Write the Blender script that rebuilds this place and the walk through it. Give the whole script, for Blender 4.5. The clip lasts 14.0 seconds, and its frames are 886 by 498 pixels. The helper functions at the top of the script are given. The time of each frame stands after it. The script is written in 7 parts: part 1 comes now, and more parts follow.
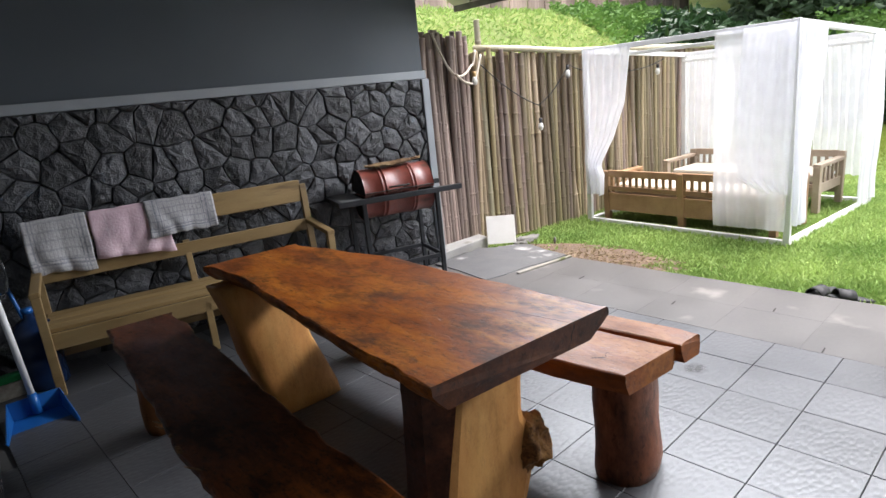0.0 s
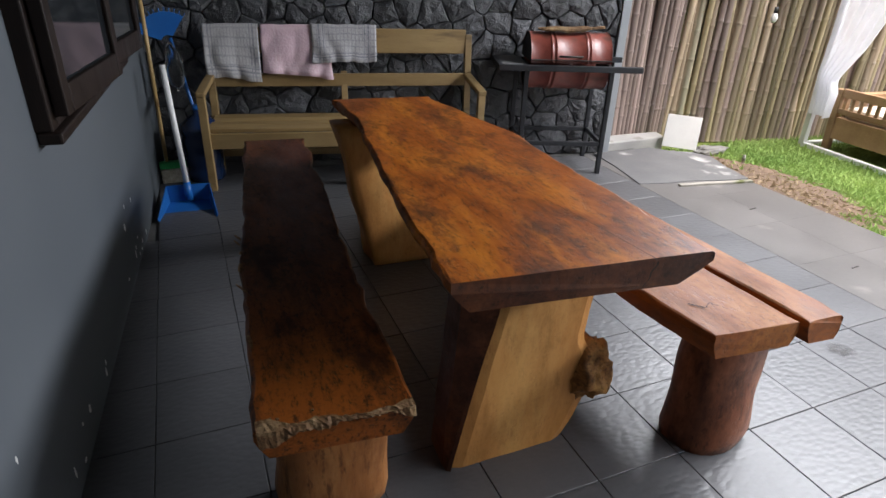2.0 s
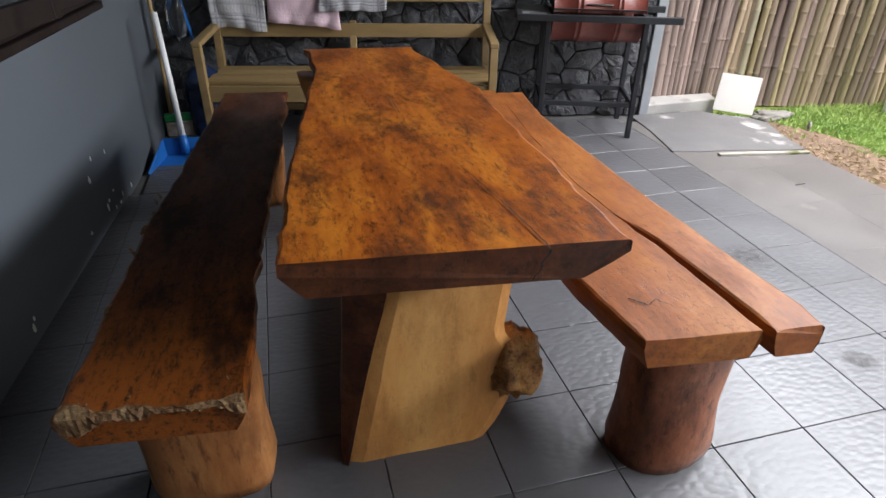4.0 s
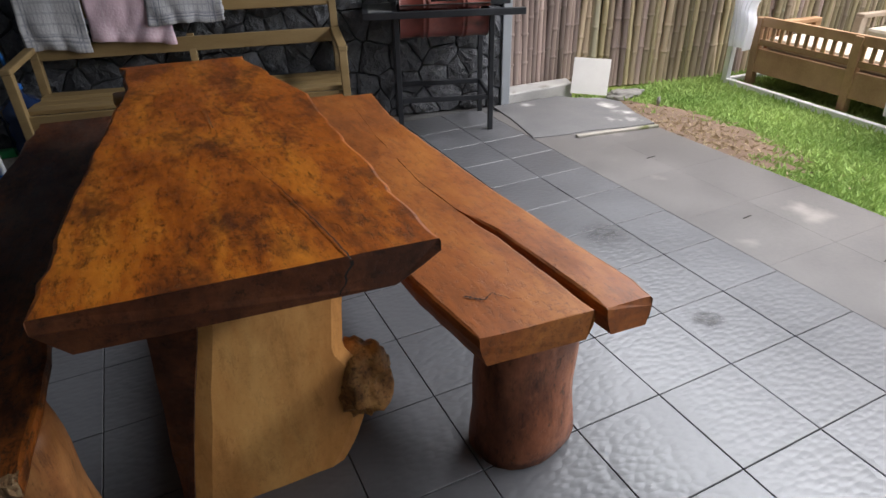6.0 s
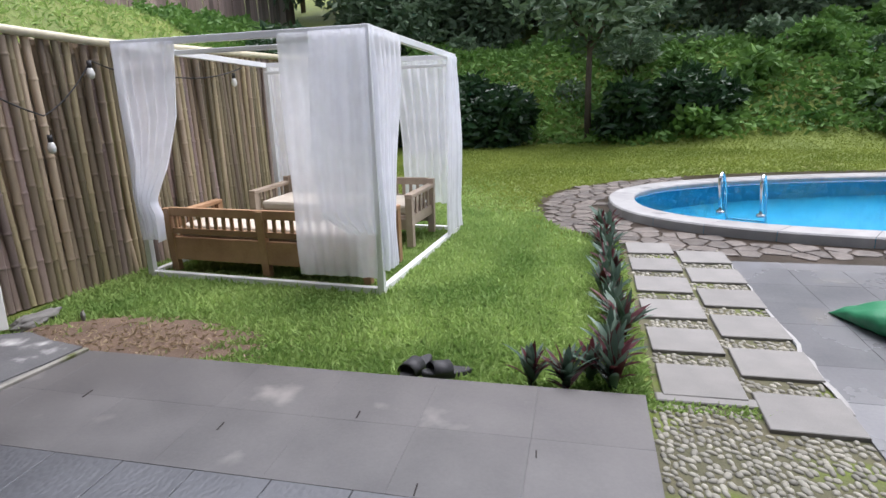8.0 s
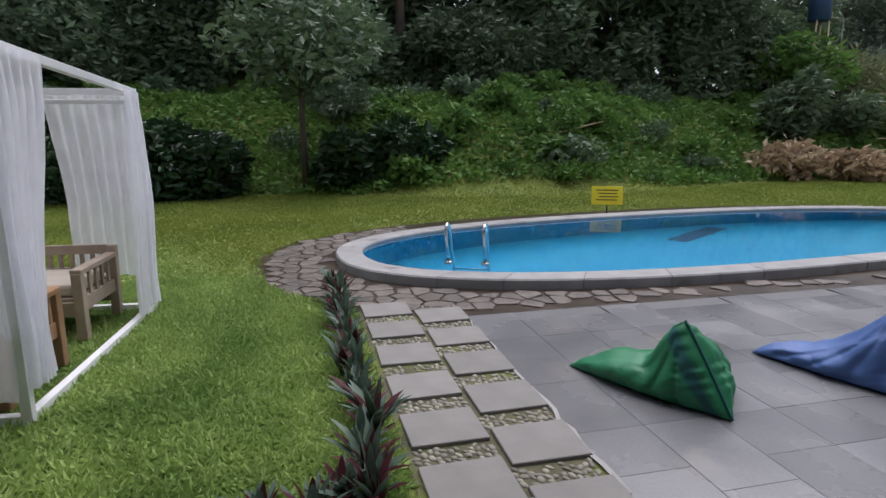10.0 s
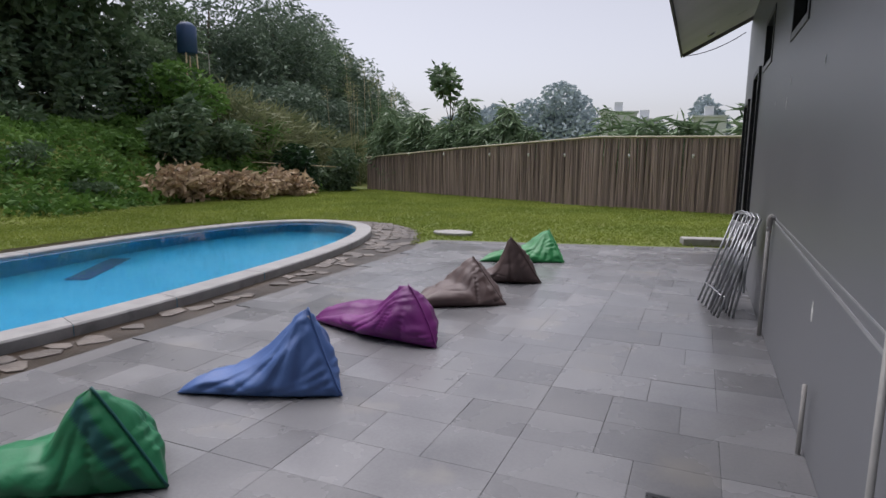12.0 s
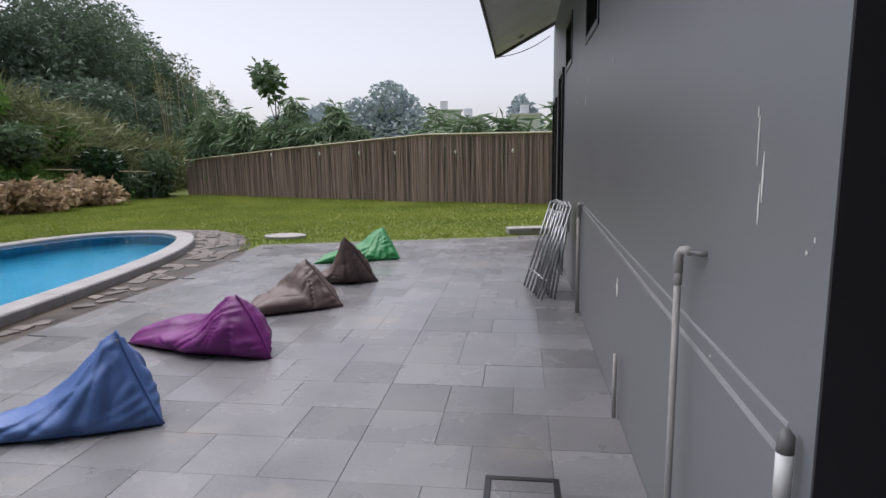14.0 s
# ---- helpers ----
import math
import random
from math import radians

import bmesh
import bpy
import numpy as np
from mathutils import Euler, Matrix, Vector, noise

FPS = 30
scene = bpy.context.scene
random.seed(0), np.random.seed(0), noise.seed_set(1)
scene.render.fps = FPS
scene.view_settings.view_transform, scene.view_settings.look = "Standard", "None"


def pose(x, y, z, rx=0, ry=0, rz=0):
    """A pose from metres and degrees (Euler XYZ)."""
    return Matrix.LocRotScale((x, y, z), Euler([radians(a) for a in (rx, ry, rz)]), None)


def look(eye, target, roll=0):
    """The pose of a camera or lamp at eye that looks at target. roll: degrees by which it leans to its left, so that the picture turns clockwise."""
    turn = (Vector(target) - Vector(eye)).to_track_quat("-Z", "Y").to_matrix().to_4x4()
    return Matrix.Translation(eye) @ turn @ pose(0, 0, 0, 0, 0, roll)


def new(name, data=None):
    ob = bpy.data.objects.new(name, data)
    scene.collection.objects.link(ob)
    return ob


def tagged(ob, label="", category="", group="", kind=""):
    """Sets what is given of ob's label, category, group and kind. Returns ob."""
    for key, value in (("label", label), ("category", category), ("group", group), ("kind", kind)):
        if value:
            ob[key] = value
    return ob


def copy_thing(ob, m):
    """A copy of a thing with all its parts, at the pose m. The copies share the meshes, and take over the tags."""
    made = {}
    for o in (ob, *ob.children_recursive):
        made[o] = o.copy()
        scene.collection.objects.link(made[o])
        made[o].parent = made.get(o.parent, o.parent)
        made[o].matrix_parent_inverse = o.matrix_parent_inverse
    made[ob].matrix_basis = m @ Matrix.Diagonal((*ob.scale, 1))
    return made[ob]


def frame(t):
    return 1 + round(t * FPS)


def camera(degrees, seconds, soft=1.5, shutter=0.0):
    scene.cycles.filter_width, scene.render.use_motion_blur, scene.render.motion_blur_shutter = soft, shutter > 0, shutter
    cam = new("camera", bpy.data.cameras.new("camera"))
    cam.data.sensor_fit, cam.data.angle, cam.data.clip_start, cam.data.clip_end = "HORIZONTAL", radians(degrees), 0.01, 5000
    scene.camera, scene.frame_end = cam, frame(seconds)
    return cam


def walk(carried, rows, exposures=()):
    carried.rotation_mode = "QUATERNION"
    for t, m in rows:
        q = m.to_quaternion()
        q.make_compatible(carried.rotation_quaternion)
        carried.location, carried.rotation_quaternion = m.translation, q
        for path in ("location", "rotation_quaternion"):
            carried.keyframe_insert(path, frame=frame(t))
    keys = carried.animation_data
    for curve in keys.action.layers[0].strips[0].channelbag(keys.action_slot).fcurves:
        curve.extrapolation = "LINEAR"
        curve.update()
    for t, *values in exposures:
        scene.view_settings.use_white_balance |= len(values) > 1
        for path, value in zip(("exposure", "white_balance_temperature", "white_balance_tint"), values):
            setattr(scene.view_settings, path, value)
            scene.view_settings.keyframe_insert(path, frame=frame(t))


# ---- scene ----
cam = camera(73.3, 14.0)
PATH = [
    (0, (0.462, 0.773, 1.585), (1.756, 2.209, 1.072), -5.9),
    (0.5, (0.555, 0.762, 1.58), (1.484, 2.44, 1.012), -4.7),
    (1, (0.654, 0.768, 1.565), (1.439, 2.479, 0.891), -1.5),
    (1.5, (0.746, 0.763, 1.543), (1.481, 2.425, 0.709), 1.8),
    (2, (0.857, 0.776, 1.53), (1.572, 2.416, 0.636), 2.1),
    (2.5, (1.023, 0.843, 1.49), (1.715, 2.436, 0.498), 3.7),
    (5, (1.536, 0.835, 1.454), (1.882, 2.522, 0.437), -1.3),
    (5.5, (1.571, 0.851, 1.445), (2.027, 2.513, 0.431), -2.0),
    (6, (1.651, 0.845, 1.428), (2.391, 2.405, 0.418), -1.4),
    (6.5, (1.74, 0.823, 1.428), (2.871, 2.152, 0.45), -0.2),
    (7, (1.832, 0.876, 1.433), (3.331, 1.9, 0.594), -0.2),
    (7.5, (1.974, 1.0, 1.452), (3.742, 1.68, 0.81), -0.6),
    (7.7, (2.033, 1.033, 1.454), (3.855, 1.609, 0.864), -1.2),
    (9.8, (2.851, 1.088, 1.417), (4.786, 0.778, 1.016), -0.4),
    (10, (2.927, 1.083, 1.422), (4.834, 0.628, 1.027), -0.1),
    (10.5, (3.096, 0.945, 1.423), (4.891, 0.153, 1.034), 0.5),
    (11, (3.21, 0.838, 1.406), (4.712, -0.434, 1.056), 1.5),
    (11.5, (3.264, 0.771, 1.408), (4.405, -0.838, 1.08), 1.3),
    (12, (3.264, 0.744, 1.412), (4.04, -1.073, 1.101), 0.5),
    (12.5, (3.263, 0.724, 1.415), (3.805, -1.177, 1.112), -0.3),
    (13, (3.243, 0.702, 1.409), (3.619, -1.239, 1.104), -1.1),
    (13.5, (3.232, 0.681, 1.398), (3.526, -1.274, 1.09), -0.9),
    (14, (3.232, 0.677, 1.404), (3.49, -1.281, 1.088), -0.9),
]
walk(cam, [(t, look(eye, target, roll)) for t, eye, target, roll in PATH],
     exposures=[(0, 2.65, 6400, 14), (0.4, 2.6, 6500, 14), (2.5, 2.65, 6450, 14), (5.0, 2.95, 6450, 14), (5.5, 2.7, 6450, 14), (6.0, 2.35, 6450, 14), (6.5, 2.25, 6450, 15), (7.0, 2.25, 6250, 15), (7.6, 2.0, 6050, 16), (9.8, 0.98, 6100, 18), (11.4, 0.9, 6250, 18), (14, 1.12, 6300, 18)])

# ---- world and light ----
world = bpy.data.worlds.new("overcast_sky")
scene.world = world
world.use_nodes = True
wn, wl = world.node_tree.nodes, world.node_tree.links
wn.clear()
sky = wn.new("ShaderNodeTexSky")
sky.sky_type, sky.sun_disc = "NISHITA", False
sky.sun_elevation, sky.sun_rotation = radians(68), radians(125)
sky.dust_density, sky.air_density = 1.5, 1.0
pale = wn.new("ShaderNodeHueSaturation")
pale.inputs["Saturation"].default_value = 0.25
backg = wn.new("ShaderNodeBackground")
backg.inputs["Strength"].default_value = 0.068
wout = wn.new("ShaderNodeOutputWorld")
wl.new(sky.outputs[0], pale.inputs["Color"])
wl.new(pale.outputs[0], backg.inputs["Color"])
wl.new(backg.outputs[0], wout.inputs["Surface"])
sun_data = bpy.data.lights.new("sun", "SUN")
sun_data.energy, sun_data.angle, sun_data.color = 1.9, radians(70), (1.0, 0.97, 0.93)
sun = new("sun", sun_data)
sun.matrix_world = look((10, -7, 30), (0, 0, 0))
# added strip lamp under the eave, boosts skylight through the terrace's open side
open_side = bpy.data.lights.new("open_side_fill", "AREA")
open_side.shape, open_side.size, open_side.size_y = "RECTANGLE", 5.0, 0.36
open_side.spread, open_side.energy, open_side.color = radians(125), 27, (0.93, 0.97, 1.0)
new("open_side_fill", open_side).matrix_world = look((4.75, 1.9, 2.18), (2.1, 1.9, 0.2))


# ---- materials ----
def nodes_of(name):
    m = bpy.data.materials.new(name)
    m.use_nodes = True
    return m, m.node_tree.nodes, m.node_tree.links, m.node_tree.nodes["Principled BSDF"]


def material(name, dark, light, rough=0.6, metal=0.0, scale=6.0, fine=60.0, bump=0.2, stretch=(1, 1, 1), vary=0.0,
             spots=None, spot_scale=3.0, spot_size=0.55, rough_var=0.15, detail=6.0, sheen=0.0, bump_dist=0.01, spec=0.5, across=False):
    """Two-scale mottled surface: large drift of colour, fine grain, bump, optional stains and per-piece drift."""
    m, n, l, bsdf = nodes_of(name)
    co = n.new("ShaderNodeTexCoord")
    mp = n.new("ShaderNodeMapping")
    mp.inputs["Scale"].default_value = stretch
    source = co.outputs["Object"]
    if across == "piece":
        shift = n.new("ShaderNodeVectorMath")
        shift.operation = "MULTIPLY_ADD"
        shift.inputs[0].default_value = (37, 23, 31)
        l.new(n.new("ShaderNodeObjectInfo").outputs["Random"], shift.inputs[1])
        l.new(source, shift.inputs[2])
        source = shift.outputs[0]
    elif across:
        source = n.new("ShaderNodeNewGeometry").outputs["Position"]
    l.new(source, mp.inputs["Vector"])
    big, small = n.new("ShaderNodeTexNoise"), n.new("ShaderNodeTexNoise")
    for t, sc in ((big, scale), (small, fine)):
        t.inputs["Scale"].default_value, t.inputs["Detail"].default_value = sc, detail
        l.new(mp.outputs[0], t.inputs["Vector"])
    blend = n.new("ShaderNodeMath")
    blend.operation = "MULTIPLY_ADD"
    blend.inputs[1].default_value = 0.45
    l.new(small.outputs["Fac"], blend.inputs[0])
    half = n.new("ShaderNodeMath")
    half.operation = "MULTIPLY_ADD"
    half.inputs[1].default_value, half.inputs[2].default_value = 1.5, -0.45
    l.new(big.outputs["Fac"], half.inputs[0])
    l.new(half.outputs[0], blend.inputs[2])
    ramp = n.new("ShaderNodeMix")
    ramp.data_type, ramp.clamp_factor = "RGBA", True
    ramp.inputs[6].default_value, ramp.inputs[7].default_value = (*dark, 1), (*light, 1)
    l.new(blend.outputs[0], ramp.inputs[0])
    colour = ramp.outputs[2]
    if spots:
        sp = n.new("ShaderNodeTexNoise")
        sp.inputs["Scale"].default_value, sp.inputs["Detail"].default_value = spot_scale, 8
        l.new(mp.outputs[0], sp.inputs["Vector"])
        st = n.new("ShaderNodeMapRange")
        st.inputs["From Min"].default_value, st.inputs["From Max"].default_value = spot_size, spot_size + 0.12
        l.new(sp.outputs["Fac"], st.inputs["Value"])
        mx = n.new("ShaderNodeMix")
        mx.data_type = "RGBA"
        mx.inputs[7].default_value = (*spots, 1)
        l.new(st.outputs[0], mx.inputs[0])
        l.new(colour, mx.inputs[6])
        colour = mx.outputs[2]
    if vary:
        info = n.new("ShaderNodeObjectInfo")
        geo = n.new("ShaderNodeNewGeometry")
        add = n.new("ShaderNodeMath")
        add.operation = "ADD"
        l.new(info.outputs["Random"], add.inputs[0])
        l.new(geo.outputs["Random Per Island"], add.inputs[1])
        fr = n.new("ShaderNodeMath")
        fr.operation = "FRACT"
        l.new(add.outputs[0], fr.inputs[0])
        mr = n.new("ShaderNodeMapRange")
        mr.inputs["To Min"].default_value, mr.inputs["To Max"].default_value = 1 - vary, 1 + vary
        l.new(fr.outputs[0], mr.inputs["Value"])
        hs = n.new("ShaderNodeHueSaturation")
        l.new(mr.outputs[0], hs.inputs["Value"])
        l.new(colour, hs.inputs["Color"])
        colour = hs.outputs[0]
    l.new(colour, bsdf.inputs["Base Color"])
    rr = n.new("ShaderNodeMapRange")
    rr.inputs["To Min"].default_value, rr.inputs["To Max"].default_value = max(0.02, rough - rough_var), min(1, rough + rough_var)
    l.new(big.outputs["Fac"], rr.inputs["Value"])
    l.new(rr.outputs[0], bsdf.inputs["Roughness"])
    bsdf.inputs["Metallic"].default_value = metal
    bsdf.inputs["Specular IOR Level"].default_value = spec
    if sheen:
        bsdf.inputs["Sheen Weight"].default_value = sheen
    if bump:
        bp = n.new("ShaderNodeBump")
        bp.inputs["Strength"].default_value, bp.inputs["Distance"].default_value = bump, bump_dist
        l.new(blend.outputs[0], bp.inputs["Height"])
        l.new(bp.outputs[0], bsdf.inputs["Normal"])
    return m


def leaf_material(name, dark, light, rough=0.45, through_light=0.25, vary_scale=1.2):
    """Leaves: colour drifts per leaf and per clump, some light passes."""
    m, n, l, bsdf = nodes_of(name)
    geo = n.new("ShaderNodeNewGeometry")
    co = n.new("ShaderNodeTexCoord")
    nz = n.new("ShaderNodeTexNoise")
    nz.inputs["Scale"].default_value = vary_scale
    l.new(co.outputs["Object"], nz.inputs["Vector"])
    avg = n.new("ShaderNodeMath")
    avg.operation = "MULTIPLY_ADD"
    avg.inputs[1].default_value = 0.45
    l.new(geo.outputs["Random Per Island"], avg.inputs[0])
    sh = n.new("ShaderNodeMath")
    sh.operation = "MULTIPLY_ADD"
    sh.inputs[1].default_value, sh.inputs[2].default_value = 1.6, -0.5
    l.new(nz.outputs["Fac"], sh.inputs[0])
    l.new(sh.outputs[0], avg.inputs[2])
    mx = n.new("ShaderNodeMix")
    mx.data_type, mx.clamp_factor = "RGBA", True
    mx.inputs[6].default_value, mx.inputs[7].default_value = (*dark, 1), (*light, 1)
    l.new(avg.outputs[0], mx.inputs[0])
    l.new(mx.outputs[2], bsdf.inputs["Base Color"])
    bsdf.inputs["Roughness"].default_value = rough
    bsdf.inputs["Specular IOR Level"].default_value = 0.35
    tr = n.new("ShaderNodeBsdfTranslucent")
    l.new(mx.outputs[2], tr.inputs["Color"])
    ms = n.new("ShaderNodeMixShader")
    ms.inputs[0].default_value = through_light
    l.new(bsdf.outputs[0], ms.inputs[1])
    l.new(tr.outputs[0], ms.inputs[2])
    l.new(ms.outputs[0], n["Material Output"].inputs["Surface"])
    return m


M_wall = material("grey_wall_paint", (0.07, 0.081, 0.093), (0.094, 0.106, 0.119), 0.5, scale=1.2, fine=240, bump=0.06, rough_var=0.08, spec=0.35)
M_wall_dark = material("near_black_surface", (0.016, 0.016, 0.019), (0.026, 0.026, 0.03), 0.5, scale=1.2, fine=240, bump=0.06, rough_var=0.08)
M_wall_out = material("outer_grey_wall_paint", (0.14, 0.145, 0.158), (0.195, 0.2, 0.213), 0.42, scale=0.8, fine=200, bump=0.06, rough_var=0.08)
M_trim = material("pale_grey_trim", (0.25, 0.27, 0.29), (0.34, 0.36, 0.38), 0.5, scale=3, fine=120, bump=0.1)
M_soffit = material("white_soffit_board", (0.62, 0.62, 0.6), (0.76, 0.76, 0.74), 0.7, scale=2, fine=80, bump=0.05, spots=(0.4, 0.38, 0.34), spot_size=0.66)
M_fascia = material("weathered_dark_fascia", (0.05, 0.045, 0.04), (0.2, 0.19, 0.17), 0.8, scale=8, fine=60, bump=0.4)
M_roof = material("roof_tile", (0.06, 0.036, 0.03), (0.12, 0.072, 0.06), 0.85, scale=5, bump=0.4)
M_stone = material("dark_lava_stone", (0.02, 0.021, 0.024), (0.112, 0.115, 0.124), 0.5, scale=14, fine=90, bump=1.0, vary=0.45, rough_var=0.2, bump_dist=0.02)
M_mortar = material("dark_mortar", (0.018, 0.018, 0.02), (0.045, 0.045, 0.047), 0.9, scale=12, bump=0.5)
M_tile_base = material("tile_grout_bed", (0.055, 0.054, 0.054), (0.1, 0.098, 0.095), 0.85, scale=8, bump=0.3)
M_joint = material("grey_deck_joint", (0.085, 0.085, 0.088), (0.14, 0.14, 0.143), 0.6, scale=6, bump=0.3)
M_slate = material("smooth_terrace_slab", (0.075, 0.071, 0.069), (0.132, 0.124, 0.119), 0.48, scale=3.2, fine=70, bump=0.14, vary=0.05, across=True, spec=0.4, spots=(0.21, 0.195, 0.18), spot_scale=2.6, spot_size=0.62)
M_deck = material("wet_andesite_deck_tile", (0.11, 0.113, 0.12), (0.215, 0.215, 0.222), 0.26, scale=1.4, fine=55, bump=0.12, vary=0.2, rough_var=0.2, spots=(0.2, 0.193, 0.185), spot_scale=1.7, spot_size=0.6, across=True)
M_concrete = material("grey_concrete", (0.22, 0.22, 0.215), (0.4, 0.39, 0.37), 0.75, scale=4, fine=90, bump=0.3, spots=(0.14, 0.13, 0.11), spot_scale=5, spot_size=0.6)
M_conc_patch = material("worn_cement_slab", (0.07, 0.071, 0.075), (0.135, 0.133, 0.132), 0.65, scale=5, fine=80, bump=0.4, spots=(0.55, 0.54, 0.52), spot_scale=3.0, spot_size=0.6)
M_step = material("sandstone_stepping_slab", (0.15, 0.145, 0.135), (0.235, 0.225, 0.21), 0.7, scale=5, fine=130, bump=0.2, vary=0.1)
M_pebble = material("river_pebble", (0.13, 0.125, 0.095), (0.3, 0.285, 0.23), 0.6, scale=20, fine=120, bump=0.1, vary=0.35)
M_moss = material("mossy_mortar", (0.035, 0.04, 0.012), (0.13, 0.115, 0.065), 0.85, scale=4, fine=70, bump=0.6, spots=(0.1, 0.13, 0.015), spot_scale=2.5, spot_size=0.52)
M_strip = material("mossy_cement_strip", (0.2, 0.19, 0.16), (0.34, 0.32, 0.28), 0.8, scale=7, fine=60, bump=0.4, spots=(0.09, 0.1, 0.03), spot_scale=6, spot_size=0.52)
M_crazy = material("brown_grey_flagstone", (0.05, 0.042, 0.036), (0.165, 0.14, 0.118), 0.5, scale=6, fine=60, bump=0.5, vary=0.3)
M_mud = material("wet_brown_mortar", (0.016, 0.011, 0.007), (0.052, 0.035, 0.02), 0.35, scale=3, fine=50, bump=0.5)
M_soil = material("bare_earth", (0.075, 0.047, 0.03), (0.19, 0.128, 0.085), 0.9, scale=5, fine=90, bump=0.7, bump_dist=0.02)
M_coping = material("pale_pool_coping_stone", (0.2, 0.2, 0.2), (0.36, 0.355, 0.345), 0.6, scale=4, fine=90, bump=0.25, spots=(0.15, 0.15, 0.15), spot_scale=3, spot_size=0.6, vary=0.08)
M_pool = material("blue_pool_paint", (0.016, 0.235, 0.4), (0.024, 0.29, 0.47), 0.4, scale=2, fine=40, bump=0.05)
M_white = material("white_painted_steel", (0.7, 0.71, 0.71), (0.82, 0.83, 0.83), 0.4, scale=6, fine=60, bump=0.05)
M_teak = material("weathered_teak", (0.2, 0.1, 0.045), (0.42, 0.26, 0.14), 0.55, scale=5, fine=60, bump=0.25, stretch=(1, 1, 1), vary=0.18)
M_teak_grey = material("greyed_teak", (0.24, 0.18, 0.13), (0.44, 0.36, 0.28), 0.6, scale=5, fine=60, bump=0.25, vary=0.15)
M_pine = material("old_pale_bench_wood", (0.2, 0.125, 0.05), (0.36, 0.25, 0.11), 0.5, scale=4, fine=70, bump=0.2, stretch=(0.5, 3, 3), vary=0.15, spots=(0.12, 0.075, 0.035), spot_scale=3, spot_size=0.62)
M_black_iron = material("black_painted_iron", (0.012, 0.013, 0.015), (0.035, 0.037, 0.042), 0.4, metal=0.3, scale=10, bump=0.2)
M_drum = material("red_drum_paint", (0.1, 0.022, 0.015), (0.27, 0.062, 0.042), 0.42, metal=0.0, scale=5, fine=40, bump=0.2, spots=(0.05, 0.022, 0.014), spot_scale=5, spot_size=0.54)
M_soot = material("sooted_steel", (0.006, 0.005, 0.005), (0.03, 0.025, 0.02), 0.7, metal=0.2, scale=8, bump=0.3)
M_shelf = material("greyed_board", (0.1, 0.1, 0.1), (0.2, 0.2, 0.195), 0.6, scale=6, fine=70, bump=0.2)
M_pad = material("cream_seat_pad_cotton", (0.4, 0.35, 0.28), (0.52, 0.47, 0.39), 0.9, scale=6, bump=0.2)
M_board = material("white_foam_board", (0.72, 0.71, 0.68), (0.84, 0.83, 0.8), 0.7, scale=5, bump=0.1)
M_dark_wood = material("dark_stained_frame_wood", (0.006, 0.004, 0.0035), (0.016, 0.01, 0.008), 0.45, scale=4, fine=50, bump=0.2, stretch=(3, 3, 0.6), spec=0.22)
M_broom_wood = material("broom_stick_wood", (0.36, 0.22, 0.08), (0.5, 0.34, 0.15), 0.45, scale=8, bump=0.1)
M_blue_plastic = material("blue_plastic", (0.01, 0.09, 0.33), (0.015, 0.14, 0.45), 0.35, scale=5, bump=0.03)
M_green_plastic = material("green_plastic", (0.02, 0.25, 0.07), (0.03, 0.33, 0.1), 0.4, scale=5, bump=0.03)
M_white_plastic = material("white_plastic", (0.6, 0.6, 0.6), (0.75, 0.75, 0.74), 0.4, scale=5, bump=0.03)
M_bristle = material("grey_bristle", (0.2, 0.18, 0.15), (0.4, 0.37, 0.32), 0.8, scale=30, bump=0.5)
M_bottle = material("dark_blue_bottle_plastic", (0.006, 0.012, 0.04), (0.012, 0.03, 0.085), 0.15, scale=4, bump=0.02, rough_var=0.05)
M_pvc = material("grey_pvc_pipe", (0.3, 0.29, 0.28), (0.47, 0.455, 0.43), 0.45, scale=7, fine=50, bump=0.1, spots=(0.2, 0.19, 0.17), spot_scale=6, spot_size=0.6)
M_pvc_cap = material("dark_grey_pipe_cap", (0.12, 0.12, 0.12), (0.2, 0.2, 0.2), 0.5, scale=7, bump=0.1)
M_chrome = material("stainless_steel", (0.55, 0.56, 0.57), (0.7, 0.71, 0.72), 0.15, metal=1.0, scale=5, bump=0.0, rough_var=0.06)
M_alu = material("grey_chair_steel", (0.3, 0.31, 0.33), (0.45, 0.46, 0.48), 0.35, metal=0.7, scale=5, bump=0.0)
M_seat_board = material("grey_seat_board", (0.3, 0.31, 0.33), (0.4, 0.41, 0.43), 0.5, scale=5, bump=0.05)
M_rope = material("white_cable", (0.5, 0.45, 0.38), (0.66, 0.6, 0.52), 0.6, scale=10, bump=0.1)
M_black = material("black_rubber", (0.012, 0.012, 0.014), (0.03, 0.03, 0.033), 0.6, scale=10, bump=0.2)
M_bulb = material("frosted_bulb_glass", (0.6, 0.6, 0.58), (0.75, 0.75, 0.72), 0.15, scale=4, bump=0.0)
M_yellow = material("yellow_sign_paint", (0.8, 0.66, 0.015), (0.88, 0.75, 0.03), 0.5, scale=6, bump=0.05)
M_scrape = material("exposed_white_plaster", (0.6, 0.6, 0.58), (0.75, 0.75, 0.73), 0.8, scale=20, bump=0.3)
M_chase = material("filled_wall_chase", (0.26, 0.265, 0.275), (0.36, 0.365, 0.375), 0.7, scale=9, fine=60, bump=0.3)
M_tank = material("blue_water_tank", (0.012, 0.04, 0.11), (0.022, 0.065, 0.16), 0.6, scale=3, bump=0.05)
# bluish grey that carries the distance haze on the far houses
M_house_far = material("haze_tinted_house_render", (0.5, 0.52, 0.55), (0.62, 0.64, 0.66), 0.8, scale=1, bump=0.1)
